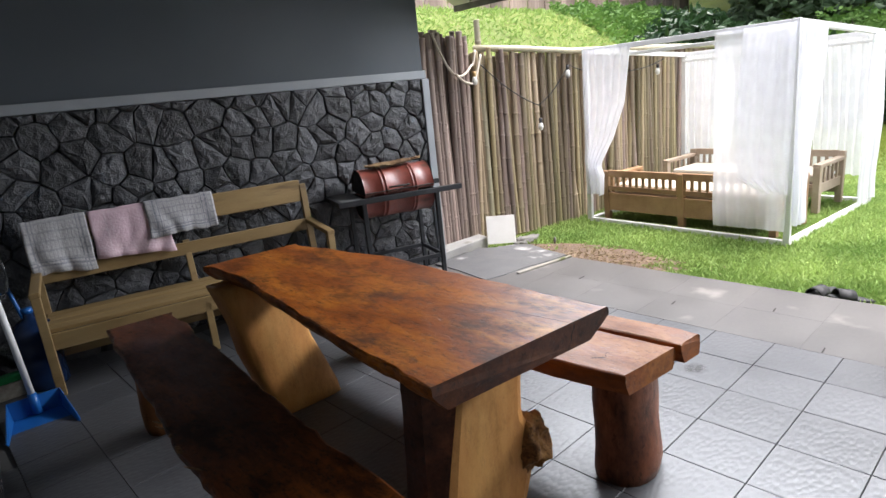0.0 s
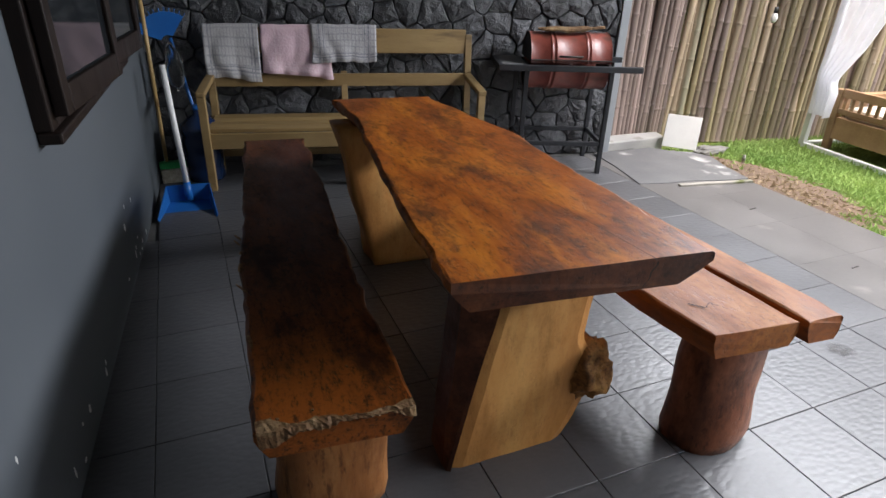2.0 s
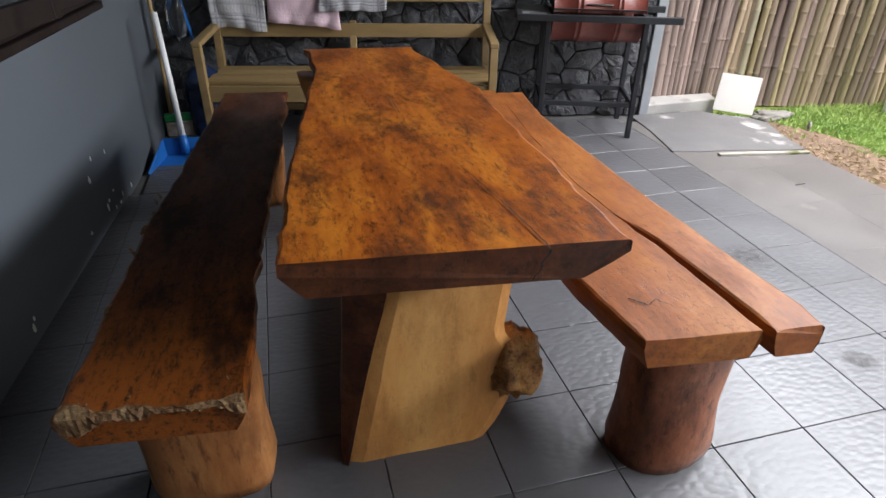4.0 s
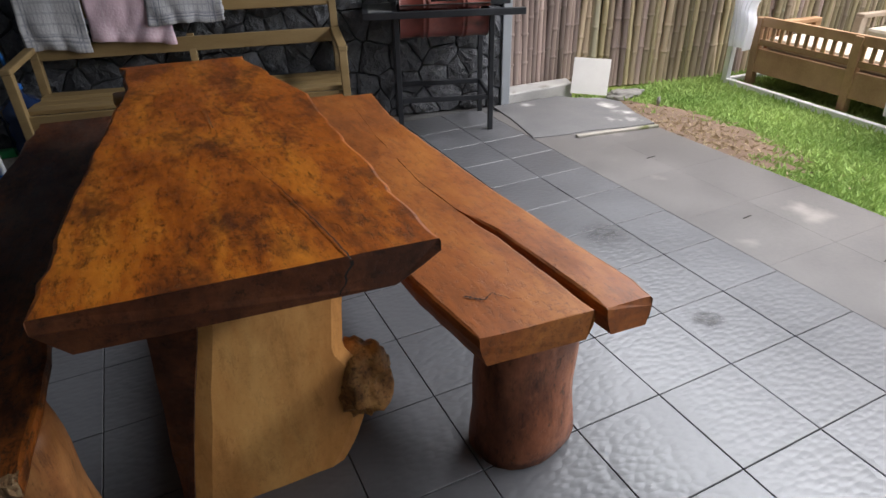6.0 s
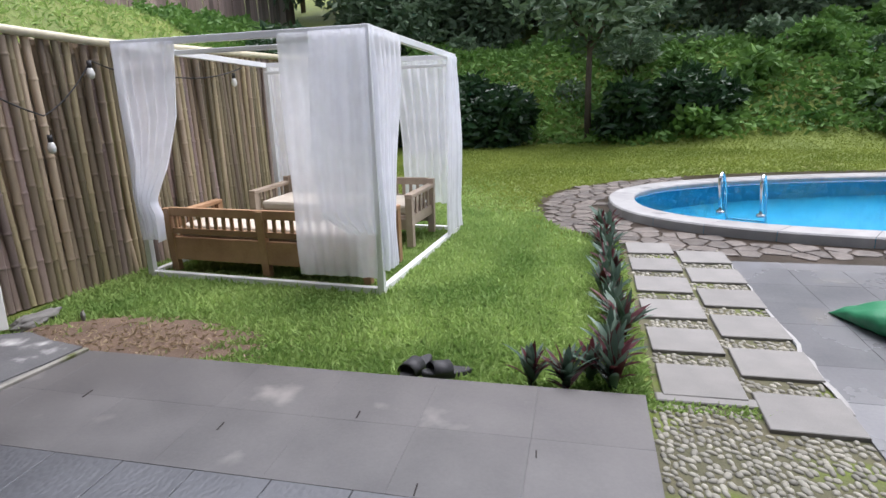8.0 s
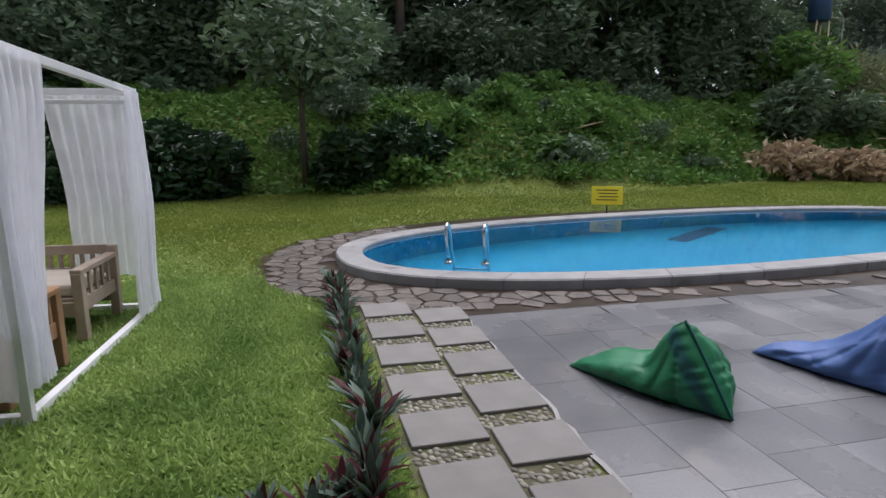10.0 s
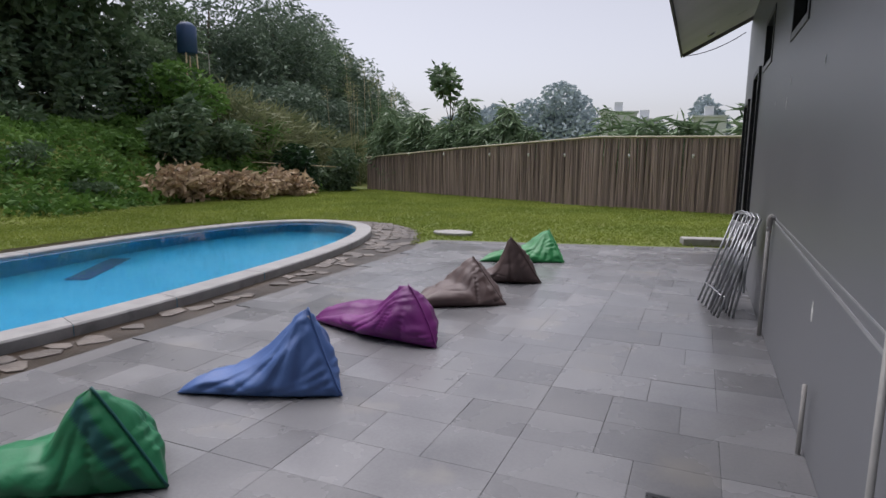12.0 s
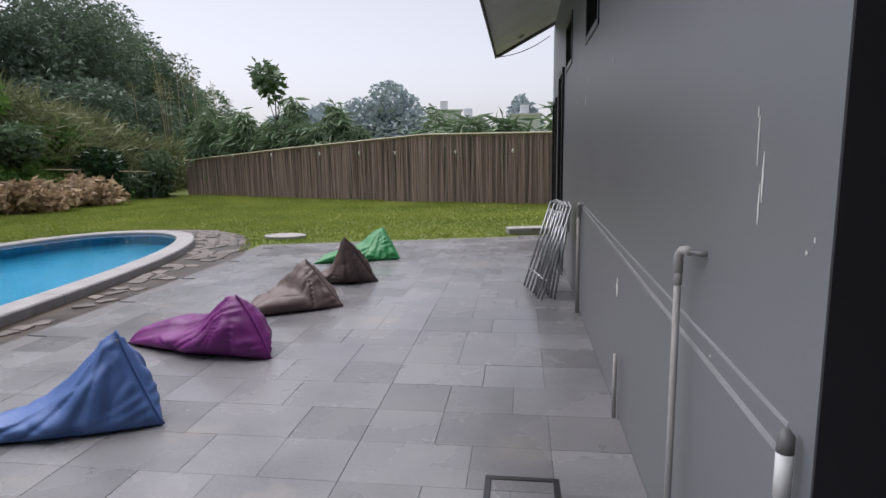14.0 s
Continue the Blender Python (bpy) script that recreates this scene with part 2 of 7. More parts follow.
M_bark = material("grey_brown_bark", (0.05, 0.04, 0.03), (0.14, 0.11, 0.085), 0.9, scale=6, fine=40, bump=0.8, stretch=(1, 1, 0.3))
M_dry_stick = material("dry_bamboo_cane", (0.35, 0.28, 0.16), (0.5, 0.42, 0.26), 0.6, scale=6, bump=0.2)
M_bean_green = material("green_nylon", (0.007, 0.125, 0.05), (0.014, 0.195, 0.08), 0.5, scale=5, fine=18, bump=0.3, sheen=0.03, bump_dist=0.02)
M_bean_blue = material("blue_nylon", (0.05, 0.105, 0.28), (0.085, 0.165, 0.4), 0.5, scale=5, fine=18, bump=0.3, sheen=0.03, bump_dist=0.02)
M_bean_purple = material("purple_nylon", (0.1, 0.006, 0.105), (0.17, 0.014, 0.165), 0.5, scale=5, fine=18, bump=0.3, sheen=0.03, bump_dist=0.02)
M_bean_brown = material("brown_nylon", (0.07, 0.045, 0.042), (0.115, 0.08, 0.075), 0.5, scale=5, fine=18, bump=0.3, sheen=0.03, bump_dist=0.02)
M_bean_lime = material("bright_green_nylon", (0.01, 0.16, 0.04), (0.02, 0.24, 0.07), 0.5, scale=5, fine=18, bump=0.3, sheen=0.03, bump_dist=0.02)
M_seam = material("dark_teal_piping", (0.006, 0.075, 0.07), (0.01, 0.105, 0.1), 0.6, scale=10, bump=0.1)

L_grass = leaf_material("carpet_grass_blade", (0.15, 0.265, 0.06), (0.42, 0.55, 0.18), 0.7, 0.35, 1.5)
L_mown = leaf_material("mown_yellow_green_blade", (0.145, 0.205, 0.032), (0.3, 0.355, 0.075), 0.8, 0.35, 0.6)
L_bank = leaf_material("bank_weed_leaf", (0.055, 0.14, 0.028), (0.19, 0.34, 0.075), 0.6, 0.3, 0.7)
L_dark = leaf_material("dark_tree_leaf", (0.045, 0.085, 0.048), (0.17, 0.235, 0.13), 0.45, 0.2, 0.5)
L_mid = leaf_material("broad_tree_leaf", (0.05, 0.098, 0.05), (0.19, 0.27, 0.15), 0.45, 0.22, 0.6)
L_bamboo = leaf_material("bamboo_foliage", (0.045, 0.085, 0.04), (0.16, 0.22, 0.11), 0.5, 0.3, 0.5)
L_shrub = leaf_material("glossy_shrub_leaf", (0.012, 0.04, 0.016), (0.04, 0.085, 0.03), 0.3, 0.15, 1.0)
L_dry = leaf_material("dry_croton_leaf", (0.13, 0.075, 0.04), (0.7, 0.55, 0.37), 0.55, 0.25, 4)
L_long = leaf_material("drooping_strap_leaf", (0.07, 0.13, 0.06), (0.25, 0.35, 0.2), 0.4, 0.2, 1.2)
# grey-green foliage, with some aerial haze mixed into the colour
L_hill = leaf_material("hazed_grey_green_feathery_leaf", (0.06, 0.1, 0.07), (0.2, 0.27, 0.19), 0.5, 0.25, 0.4)
L_plume = leaf_material("dry_reed_leaf", (0.08, 0.11, 0.045), (0.27, 0.29, 0.15), 0.6, 0.3, 0.8)
L_rhoeo = leaf_material("grey_green_blade_leaf", (0.045, 0.09, 0.066), (0.155, 0.22, 0.165), 0.4, 0.15, 3)
L_rhoeo_red = leaf_material("maroon_blade_leaf", (0.05, 0.011, 0.016), (0.13, 0.03, 0.036), 0.4, 0.2, 3)
# valley haze is painted into this pale bluish leaf colour
L_far = leaf_material("haze_tinted_tree_leaf", (0.27, 0.34, 0.37), (0.38, 0.45, 0.47), 0.7, 0.2, 0.2)
L_straw = leaf_material("trimmed_straw", (0.22, 0.16, 0.09), (0.46, 0.37, 0.24), 0.6, 0.2, 2)


def embossed_tile_material():
    """Grey tile with a raised water-worn pebble relief."""
    m = material("embossed_grey_tile", (0.05, 0.051, 0.055), (0.088, 0.089, 0.095), 0.42, scale=2.5, fine=80, bump=0.0, vary=0.1, rough_var=0.1, across=True, spec=0.68)
    n, l = m.node_tree.nodes, m.node_tree.links
    co = n.new("ShaderNodeTexCoord")
    mp = n.new("ShaderNodeMapping")
    mp.inputs["Scale"].default_value = (1.0, 1.7, 1)
    l.new(co.outputs["Object"], mp.inputs["Vector"])
    warp = n.new("ShaderNodeTexNoise")
    warp.inputs["Scale"].default_value = 9
    l.new(mp.outputs[0], warp.inputs["Vector"])
    addv = n.new("ShaderNodeMixRGB")
    addv.inputs[0].default_value = 0.03
    l.new(mp.outputs[0], addv.inputs[1])
    l.new(warp.outputs["Color"], addv.inputs[2])
    v = n.new("ShaderNodeTexVoronoi")
    v.feature = "SMOOTH_F1"
    v.inputs["Scale"].default_value = 30
    v.inputs["Smoothness"].default_value = 0.35
    l.new(addv.outputs[0], v.inputs["Vector"])
    bp = n.new("ShaderNodeBump")
    bp.invert = True
    bp.inputs["Strength"].default_value, bp.inputs["Distance"].default_value = 0.42, 0.0045
    l.new(v.outputs["Distance"], bp.inputs["Height"])
    l.new(bp.outputs[0], n["Principled BSDF"].inputs["Normal"])
    return m


M_tile = embossed_tile_material()


def slab_wood(name, dark, mid, light, axis_scale=(5, 0.9, 5), rough=0.4, burn=0.5, flecks=0.8, fleck_scale=5.5, pores=0.15, burn_size=1.6, scuff=0.0, bare=None, coat=0.0):
    """Oiled hardwood slab: long grain, blotches, dark burns, short pores, pale scuffs; bare = (y from, y to, colour) where the finish has worn off."""
    m, n, l, bsdf = nodes_of(name)
    co = n.new("ShaderNodeTexCoord")

    def mapped(scale):
        mp = n.new("ShaderNodeMapping")
        mp.inputs["Scale"].default_value = scale
        l.new(co.outputs["Object"], mp.inputs["Vector"])
        return mp.outputs[0]

    def cloud(vec, scale, detail=8, rough_=0.5, distort=0.0):
        t = n.new("ShaderNodeTexNoise")
        t.inputs["Scale"].default_value, t.inputs["Detail"].default_value = scale, detail
        t.inputs["Roughness"].default_value, t.inputs["Distortion"].default_value = rough_, distort
        l.new(vec, t.inputs["Vector"])
        return t.outputs["Fac"]

    def span(value, lo, hi, top, base=0.0):
        r_ = n.new("ShaderNodeMapRange")
        for key, v in (("From Min", lo), ("From Max", hi), ("To Min", base), ("To Max", top)):
            r_.inputs[key].default_value = v
        l.new(value, r_.inputs["Value"])
        return r_.outputs[0]

    def over(under, colour, fac):
        mx = n.new("ShaderNodeMix")
        mx.data_type = "RGBA"
        mx.inputs[7].default_value = (*colour, 1)
        l.new(fac, mx.inputs[0])
        l.new(under, mx.inputs[6])
        return mx.outputs[2]

    def math_(op, a, b):
        k = n.new("ShaderNodeMath")
        k.operation = op
        for i, v in enumerate((a, b)):
            if isinstance(v, (int, float)):
                k.inputs[i].default_value = v
            else:
                l.new(v, k.inputs[i])
        return k.outputs[0]

    along = mapped(axis_scale)
    grain = cloud(along, 1.5, 10, 0.55, 0.8)
    fine = cloud(along, 14, 8, 0.6)
    blot = cloud(mapped([3.0 if a > 2 else 1.4 for a in axis_scale]), burn_size, 10, 0.68)
    r = n.new("ShaderNodeValToRGB")
    e = r.color_ramp.elements
    e[0].position, e[0].color = 0.3, (*dark, 1)
    e[1].position, e[1].color = 0.72, (*light, 1)
    e.new(0.5).color = (*mid, 1)
    mixg = math_("ADD", math_("MULTIPLY", fine, 0.35), math_("MULTIPLY", grain, 0.68))
    l.new(mixg, r.inputs[0])
    col = r.outputs[0]
    if bare:
        edge = math_("ADD", sep_y(n, l, co), math_("MULTIPLY", blot, 0.5))
        col = over(col, bare[2], span(edge, bare[0] + 0.25, bare[1] + 0.25, 0.0, 0.75))
    col = over(col, [c * 0.4 for c in dark], span(blot, 0.5, 0.63, burn))
    strokes = cloud(mapped([a * 3.2 for a in axis_scale]), fleck_scale * 0.5, 12, 0.8)
    col = over(col, [c * 0.5 for c in dark], span(strokes, 0.53, 0.62, flecks))
    pits = cloud(mapped((46, 20, 46)), 1.6, 6, 0.7)
    col = over(col, [c * 0.35 for c in dark], math_("MULTIPLY", span(pits, 0.52, 0.63, pores), span(blot, 0.36, 0.54, 1.0, 0.35)))
    nicks = cloud(mapped((24, 62, 24)), 1.3, 6, 0.7)
    col = over(col, [c * 0.4 for c in dark], math_("MULTIPLY", span(nicks, 0.56, 0.64, pores * 0.8), span(blot, 0.4, 0.56, 1.0, 0.1)))
    if scuff:
        rub = cloud(mapped((17, 9, 17)), 1.4, 12, 0.72)
        col = over(col, (0.52, 0.33, 0.14), span(rub, 0.66, 0.73, scuff))
    l.new(col, bsdf.inputs["Base Color"])
    bsdf.inputs["Specular IOR Level"].default_value = 0.3
    bsdf.inputs["Coat Weight"].default_value = coat
    bsdf.inputs["Coat Roughness"].default_value = 0.3
    l.new(span(blot, 0.3, 0.7, rough + 0.18, rough - 0.1), bsdf.inputs["Roughness"])
    bp = n.new("ShaderNodeBump")
    bp.inputs["Strength"].default_value, bp.inputs["Distance"].default_value = 0.3, 0.006
    l.new(math_("SUBTRACT", mixg, math_("MULTIPLY", span(pits, 0.55, 0.66, 1.0), 0.25)), bp.inputs["Height"])
    l.new(bp.outputs[0], bsdf.inputs["Normal"])
    return m


def sep_y(n, l, co):
    sep = n.new("ShaderNodeSeparateXYZ")
    l.new(co.outputs["Object"], sep.inputs[0])
    return sep.outputs["Y"]


M_table = slab_wood("oiled_orange_brown_slab", (0.08, 0.019, 0.003), (0.31, 0.078, 0.007), (0.55, 0.19, 0.018), axis_scale=(4, 1.1, 4), burn=0.75, flecks=0.8, fleck_scale=11, pores=0.5, burn_size=2.0, scuff=0.5, coat=0.02)
M_bench_dark = slab_wood("dark_brown_slab", (0.03, 0.009, 0.003), (0.105, 0.03, 0.008), (0.22, 0.07, 0.016), axis_scale=(4, 1.1, 4), burn=0.85, flecks=0.85, fleck_scale=8, pores=0.8, scuff=0.4, bare=(1.95, 2.5, (0.36, 0.1, 0.014)))
M_bench_red = slab_wood("reddish_orange_slab", (0.12, 0.034, 0.008), (0.24, 0.07, 0.013), (0.37, 0.135, 0.028), axis_scale=(3, 0.9, 3), burn=0.3, rough=0.48, flecks=0.4, pores=0.4, scuff=0.35)
M_leg_pale = slab_wood("golden_log_wood", (0.3, 0.12, 0.03), (0.46, 0.21, 0.058), (0.57, 0.31, 0.1), axis_scale=(2.2, 2.2, 0.6), rough=0.5, burn=0.25, flecks=0.35)
M_leg_red = slab_wood("red_brown_log_wood", (0.06, 0.02, 0.01), (0.17, 0.056, 0.025), (0.32, 0.125, 0.062), axis_scale=(3.5, 3.5, 1.5), rough=0.42, burn=0.8)
M_leg_orange = slab_wood("orange_hewn_log_wood", (0.16, 0.055, 0.016), (0.3, 0.115, 0.035), (0.43, 0.2, 0.07), axis_scale=(4, 4, 0.7), rough=0.45, burn=0.4)
M_end_dark = slab_wood("dark_end_grain", (0.03, 0.011, 0.005), (0.08, 0.025, 0.01), (0.15, 0.05, 0.018), axis_scale=(4, 4, 4))
M_knot = slab_wood("gnarled_burl_wood", (0.06, 0.024, 0.008), (0.34, 0.15, 0.042), (0.54, 0.29, 0.09), axis_scale=(6, 6, 6), rough=0.55, burn=0.5, flecks=0.45, pores=0.6)
M_chip = slab_wood("chipped_pale_wood", (0.05, 0.02, 0.008), (0.2, 0.11, 0.05), (0.42, 0.31, 0.17), axis_scale=(11, 11, 11), rough=0.7)


def bamboo_material(name, dark, mid, light):
    m = material(name, dark, mid, 0.5, scale=3, fine=40, bump=0.15, stretch=(6, 6, 0.22), vary=0.5, across="piece", spots=light, spot_scale=4, spot_size=0.66)
    return m


M_bamboo = bamboo_material("purple_brown_bamboo", (0.145, 0.1, 0.088), (0.38, 0.3, 0.265), (0.56, 0.5, 0.46))
M_bamboo_y = bamboo_material("yellow_brown_bamboo", (0.17, 0.125, 0.085), (0.41, 0.33, 0.235), (0.53, 0.47, 0.38))
M_bamboo_o = bamboo_material("olive_stained_bamboo", (0.17, 0.14, 0.08), (0.37, 0.31, 0.19), (0.32, 0.33, 0.2))
M_bamboo_far = bamboo_material("grey_brown_bamboo", (0.17, 0.12, 0.11), (0.4, 0.31, 0.285), (0.5, 0.43, 0.4))
M_bamboo_rail = bamboo_material("pale_bamboo_rail", (0.4, 0.36, 0.24), (0.56, 0.52, 0.38), (0.5, 0.42, 0.28))
M_node = material("bamboo_node_ring", (0.3, 0.25, 0.18), (0.45, 0.4, 0.32), 0.6, scale=20, bump=0.1)


def sheer_material():
    m, n, l, bsdf = nodes_of("white_sheer_voile")
    bsdf.inputs["Base Color"].default_value = (0.93, 0.94, 0.98, 1)
    bsdf.inputs["Roughness"].default_value = 0.8
    tl = n.new("ShaderNodeBsdfTranslucent")
    tl.inputs["Color"].default_value = (0.93, 0.94, 0.99, 1)
    tp = n.new("ShaderNodeBsdfTransparent")
    a, b = n.new("ShaderNodeMixShader"), n.new("ShaderNodeMixShader")
    a.inputs[0].default_value = 0.5
    l.new(bsdf.outputs[0], a.inputs[1])
    l.new(tl.outputs[0], a.inputs[2])
    co = n.new("ShaderNodeTexCoord")
    nz = n.new("ShaderNodeTexNoise")
    nz.inputs["Scale"].default_value = 7
    l.new(co.outputs["Object"], nz.inputs["Vector"])
    mr = n.new("ShaderNodeMapRange")
    mr.inputs["To Min"].default_value, mr.inputs["To Max"].default_value = 0.14, 0.34
    l.new(nz.outputs["Fac"], mr.inputs["Value"])
    l.new(mr.outputs[0], b.inputs[0])
    l.new(a.outputs[0], b.inputs[1])
    l.new(tp.outputs[0], b.inputs[2])
    l.new(b.outputs[0], n["Material Output"].inputs["Surface"])
    return m


M_sheer = sheer_material()


def towel_material(name, base, stripe, wide):
    m, n, l, bsdf = nodes_of(name)
    co = n.new("ShaderNodeTexCoord")
    sep = n.new("ShaderNodeSeparateXYZ")
    l.new(co.outputs["UV"], sep.inputs[0])
    facs = []
    # paired stripes near both side hems and along the lower hem
    off = n.new("ShaderNodeMath")
    off.operation = "SUBTRACT"
    off.inputs[1].default_value = 0.5
    l.new(sep.outputs["X"], off.inputs[0])
    away = n.new("ShaderNodeMath")
    away.operation = "ABSOLUTE"
    l.new(off.outputs[0], away.inputs[0])
    for src, at, half in ((away.outputs[0], wide, 0.014), (away.outputs[0], wide - 0.06, 0.007), (sep.outputs["Y"], 0.07, 0.008), (sep.outputs["Y"], 0.1, 0.005)):
        cm = n.new("ShaderNodeMath")
        cm.operation = "COMPARE"
        cm.inputs[1].default_value, cm.inputs[2].default_value = at, half
        l.new(src, cm.inputs[0])
        facs.append(cm)
    mx0 = facs[0]
    for other in facs[1:]:
        nx = n.new("ShaderNodeMath")
        nx.operation = "MAXIMUM"
        l.new(mx0.outputs[0], nx.inputs[0])
        l.new(other.outputs[0], nx.inputs[1])
        mx0 = nx
    # fine woven check
    for src, count in ((sep.outputs["X"], 17), (sep.outputs["Y"], 13)):
        steps = []
        for op, val in (("MULTIPLY", count), ("FRACT", 0.0), ("COMPARE", 0.5), ("MULTIPLY", 0.55)):
            k = n.new("ShaderNodeMath")
            k.operation = op
            k.inputs[1].default_value = val
            if op == "COMPARE":
                k.inputs[2].default_value = 0.11
            l.new(steps[-1].outputs[0] if steps else src, k.inputs[0])
            steps.append(k)
        nx = n.new("ShaderNodeMath")
        nx.operation = "MAXIMUM"
        l.new(mx0.outputs[0], nx.inputs[0])
        l.new(steps[-1].outputs[0], nx.inputs[1])
        mx0 = nx
    nz = n.new("ShaderNodeTexNoise")
    nz.inputs["Scale"].default_value = 60
    l.new(co.outputs["Object"], nz.inputs["Vector"])
    mm = n.new("ShaderNodeMath")
    mm.operation = "MULTIPLY"
    l.new(mx0.outputs[0], mm.inputs[0])
    l.new(nz.outputs["Fac"], mm.inputs[1])
    mx = n.new("ShaderNodeMix")
    mx.data_type = "RGBA"
    mx.inputs[6].default_value, mx.inputs[7].default_value = (*base, 1), (*stripe, 1)
    l.new(mm.outputs[0], mx.inputs[0])
    l.new(mx.outputs[2], bsdf.inputs["Base Color"])
    bsdf.inputs["Roughness"].default_value = 0.95
    bp = n.new("ShaderNodeBump")
    bp.inputs["Strength"].default_value, bp.inputs["Distance"].default_value = 0.6, 0.004
    l.new(nz.outputs["Fac"], bp.inputs["Height"])
    l.new(bp.outputs[0], bsdf.inputs["Normal"])
    return m


M_towel_grey = towel_material("grey_checked_cotton", (0.47, 0.46, 0.465), (0.1, 0.11, 0.15), 0.4)
M_towel_pink = towel_material("pink_cotton", (0.66, 0.47, 0.53), (0.7, 0.56, 0.6), 0.3)
M_towel_blue = towel_material("blue_grey_checked_cotton", (0.45, 0.44, 0.45), (0.06, 0.07, 0.12), 0.38)


def glass_material(name, tint, rough=0.02):
    m, n, l, bsdf = nodes_of(name)
    bsdf.inputs["Base Color"].default_value = (*tint, 1)
    bsdf.inputs["Roughness"].default_value = rough
    bsdf.inputs["Transmission Weight"].default_value = 1.0
    bsdf.inputs["IOR"].default_value = 1.33
    return m


M_pane = material("dark_window_glass", (0.01, 0.012, 0.014), (0.014, 0.016, 0.018), 0.06, scale=2, bump=0.0, rough_var=0.02)
M_clear_bag = glass_material("clear_plastic_bag", (0.85, 0.87, 0.88), 0.2)


def water_material():
    m, n, l, bsdf = nodes_of("pool_water")
    bsdf.inputs["Base Color"].default_value = (0.46, 0.83, 0.94, 1)
    bsdf.inputs["Roughness"].default_value = 0.03
    bsdf.inputs["Transmission Weight"].default_value = 1.0
    bsdf.inputs["IOR"].default_value = 1.33
    co = n.new("ShaderNodeTexCoord")
    nz = n.new("ShaderNodeTexNoise")
    nz.inputs["Scale"].default_value, nz.inputs["Detail"].default_value = 3.5, 3
    l.new(co.outputs["Object"], nz.inputs["Vector"])
    bp = n.new("ShaderNodeBump")
    bp.inputs["Strength"].default_value, bp.inputs["Distance"].default_value = 0.12, 0.02
    l.new(nz.outputs["Fac"], bp.inputs["Height"])
    l.new(bp.outputs[0], bsdf.inputs["Normal"])
    return m


M_water = water_material()


def lawn_material():
    m = material("lawn_soil_and_turf", (0.085, 0.125, 0.016), (0.18, 0.22, 0.034), 0.85, scale=0.5, fine=90, bump=0.8, spots=(0.15, 0.165, 0.035), spot_scale=0.8, spot_size=0.56, bump_dist=0.03)
    return m


M_lawn = lawn_material()

# ---- mesh helpers ----
rng = np.random.default_rng(7)


def raw(name, verts, faces, mat, smooth=False):
    me = bpy.data.meshes.new(name)
    me.from_pydata([tuple(map(float, v)) for v in verts], [], [tuple(map(int, f)) for f in faces])
    if mat:
        me.materials.append(mat)
    if smooth:
        me.polygons.foreach_set("use_smooth", [True] * len(me.polygons))
    me.update()
    return me


def quick(name, verts, faces, mat, smooth=False):
    """A mesh from arrays in which every face has the same number of corners."""
    verts, faces = np.asarray(verts, np.float32), np.asarray(faces, np.int32)
    me = bpy.data.meshes.new(name)
    k = faces.shape[1]
    me.vertices.add(len(verts))
    me.vertices.foreach_set("co", verts.ravel())
    me.loops.add(faces.size)
    me.loops.foreach_set("vertex_index", faces.ravel())
    me.polygons.add(len(faces))
    me.polygons.foreach_set("loop_start", np.arange(0, faces.size, k, dtype=np.int32))
    me.polygons.foreach_set("use_smooth", np.full(len(faces), smooth))
    me.materials.append(mat)
    me.update(calc_edges=True)
    return me


def finish(bm, name, mat, smooth=False):
    me = bpy.data.meshes.new(name)
    bmesh.ops.recalc_face_normals(bm, faces=bm.faces)
    bm.to_mesh(me)
    bm.free()
    me.materials.append(mat)
    if smooth:
        me.polygons.foreach_set("use_smooth", [True] * len(me.polygons))
    return me


def thing(name, label, category, at=Matrix.Identity(4), group="", kind=""):
    ob = new(name)
    ob.matrix_world = at
    ob.empty_display_size = 0.1
    return tagged(ob, label, category, group, kind)


def part(name, me, parent, m=None, label=""):
    ob = new(name, me)
    ob.parent = parent
    if m is not None:
        ob.matrix_basis = m
    if label:
        ob["label"] = label
    return ob


def solid(name, me, label, category, m=None, group="", kind=""):
    ob = new(name, me)
    if m is not None:
        ob.matrix_world = m
    return tagged(ob, label, category, group, kind)


def box(bm, x0, x1, y0, y1, z0, z1, bevel=0.0, m=None):
    r = bmesh.ops.create_cube(bm, size=1.0)
    vs = r["verts"]
    bmesh.ops.transform(bm, verts=vs, matrix=Matrix.Translation(((x0 + x1) / 2, (y0 + y1) / 2, (z0 + z1) / 2)) @ Matrix.Diagonal((x1 - x0, y1 - y0, z1 - z0, 1)))
    if bevel:
        es = list({e for v in vs for e in v.link_edges})
        r = bmesh.ops.bevel(bm, geom=es, offset=bevel, segments=2, profile=0.5, affect="EDGES")
        vs = list({v for f in r["faces"] for v in f.verts} | {v for v in vs if v.is_valid})
    if m is not None:
        bmesh.ops.transform(bm, verts=[v for v in vs if v.is_valid], matrix=m)
    return bm


def box_mesh(name, mat, *a, **k):
    return finish(box(bmesh.new(), *a, **k), name, mat)


def beam(name, mat, p, q, w, h, bevel=0.004):
    """A squared bar from p to q."""
    p, q = Vector(p), Vector(q)
    d = q - p
    bm = box(bmesh.new(), -w / 2, w / 2, -h / 2, h / 2, 0, d.length, bevel)
    bmesh.ops.transform(bm, verts=bm.verts, matrix=Matrix.Translation(p) @ d.to_track_quat("Z", "Y").to_matrix().to_4x4())
    return finish(bm, name, mat)


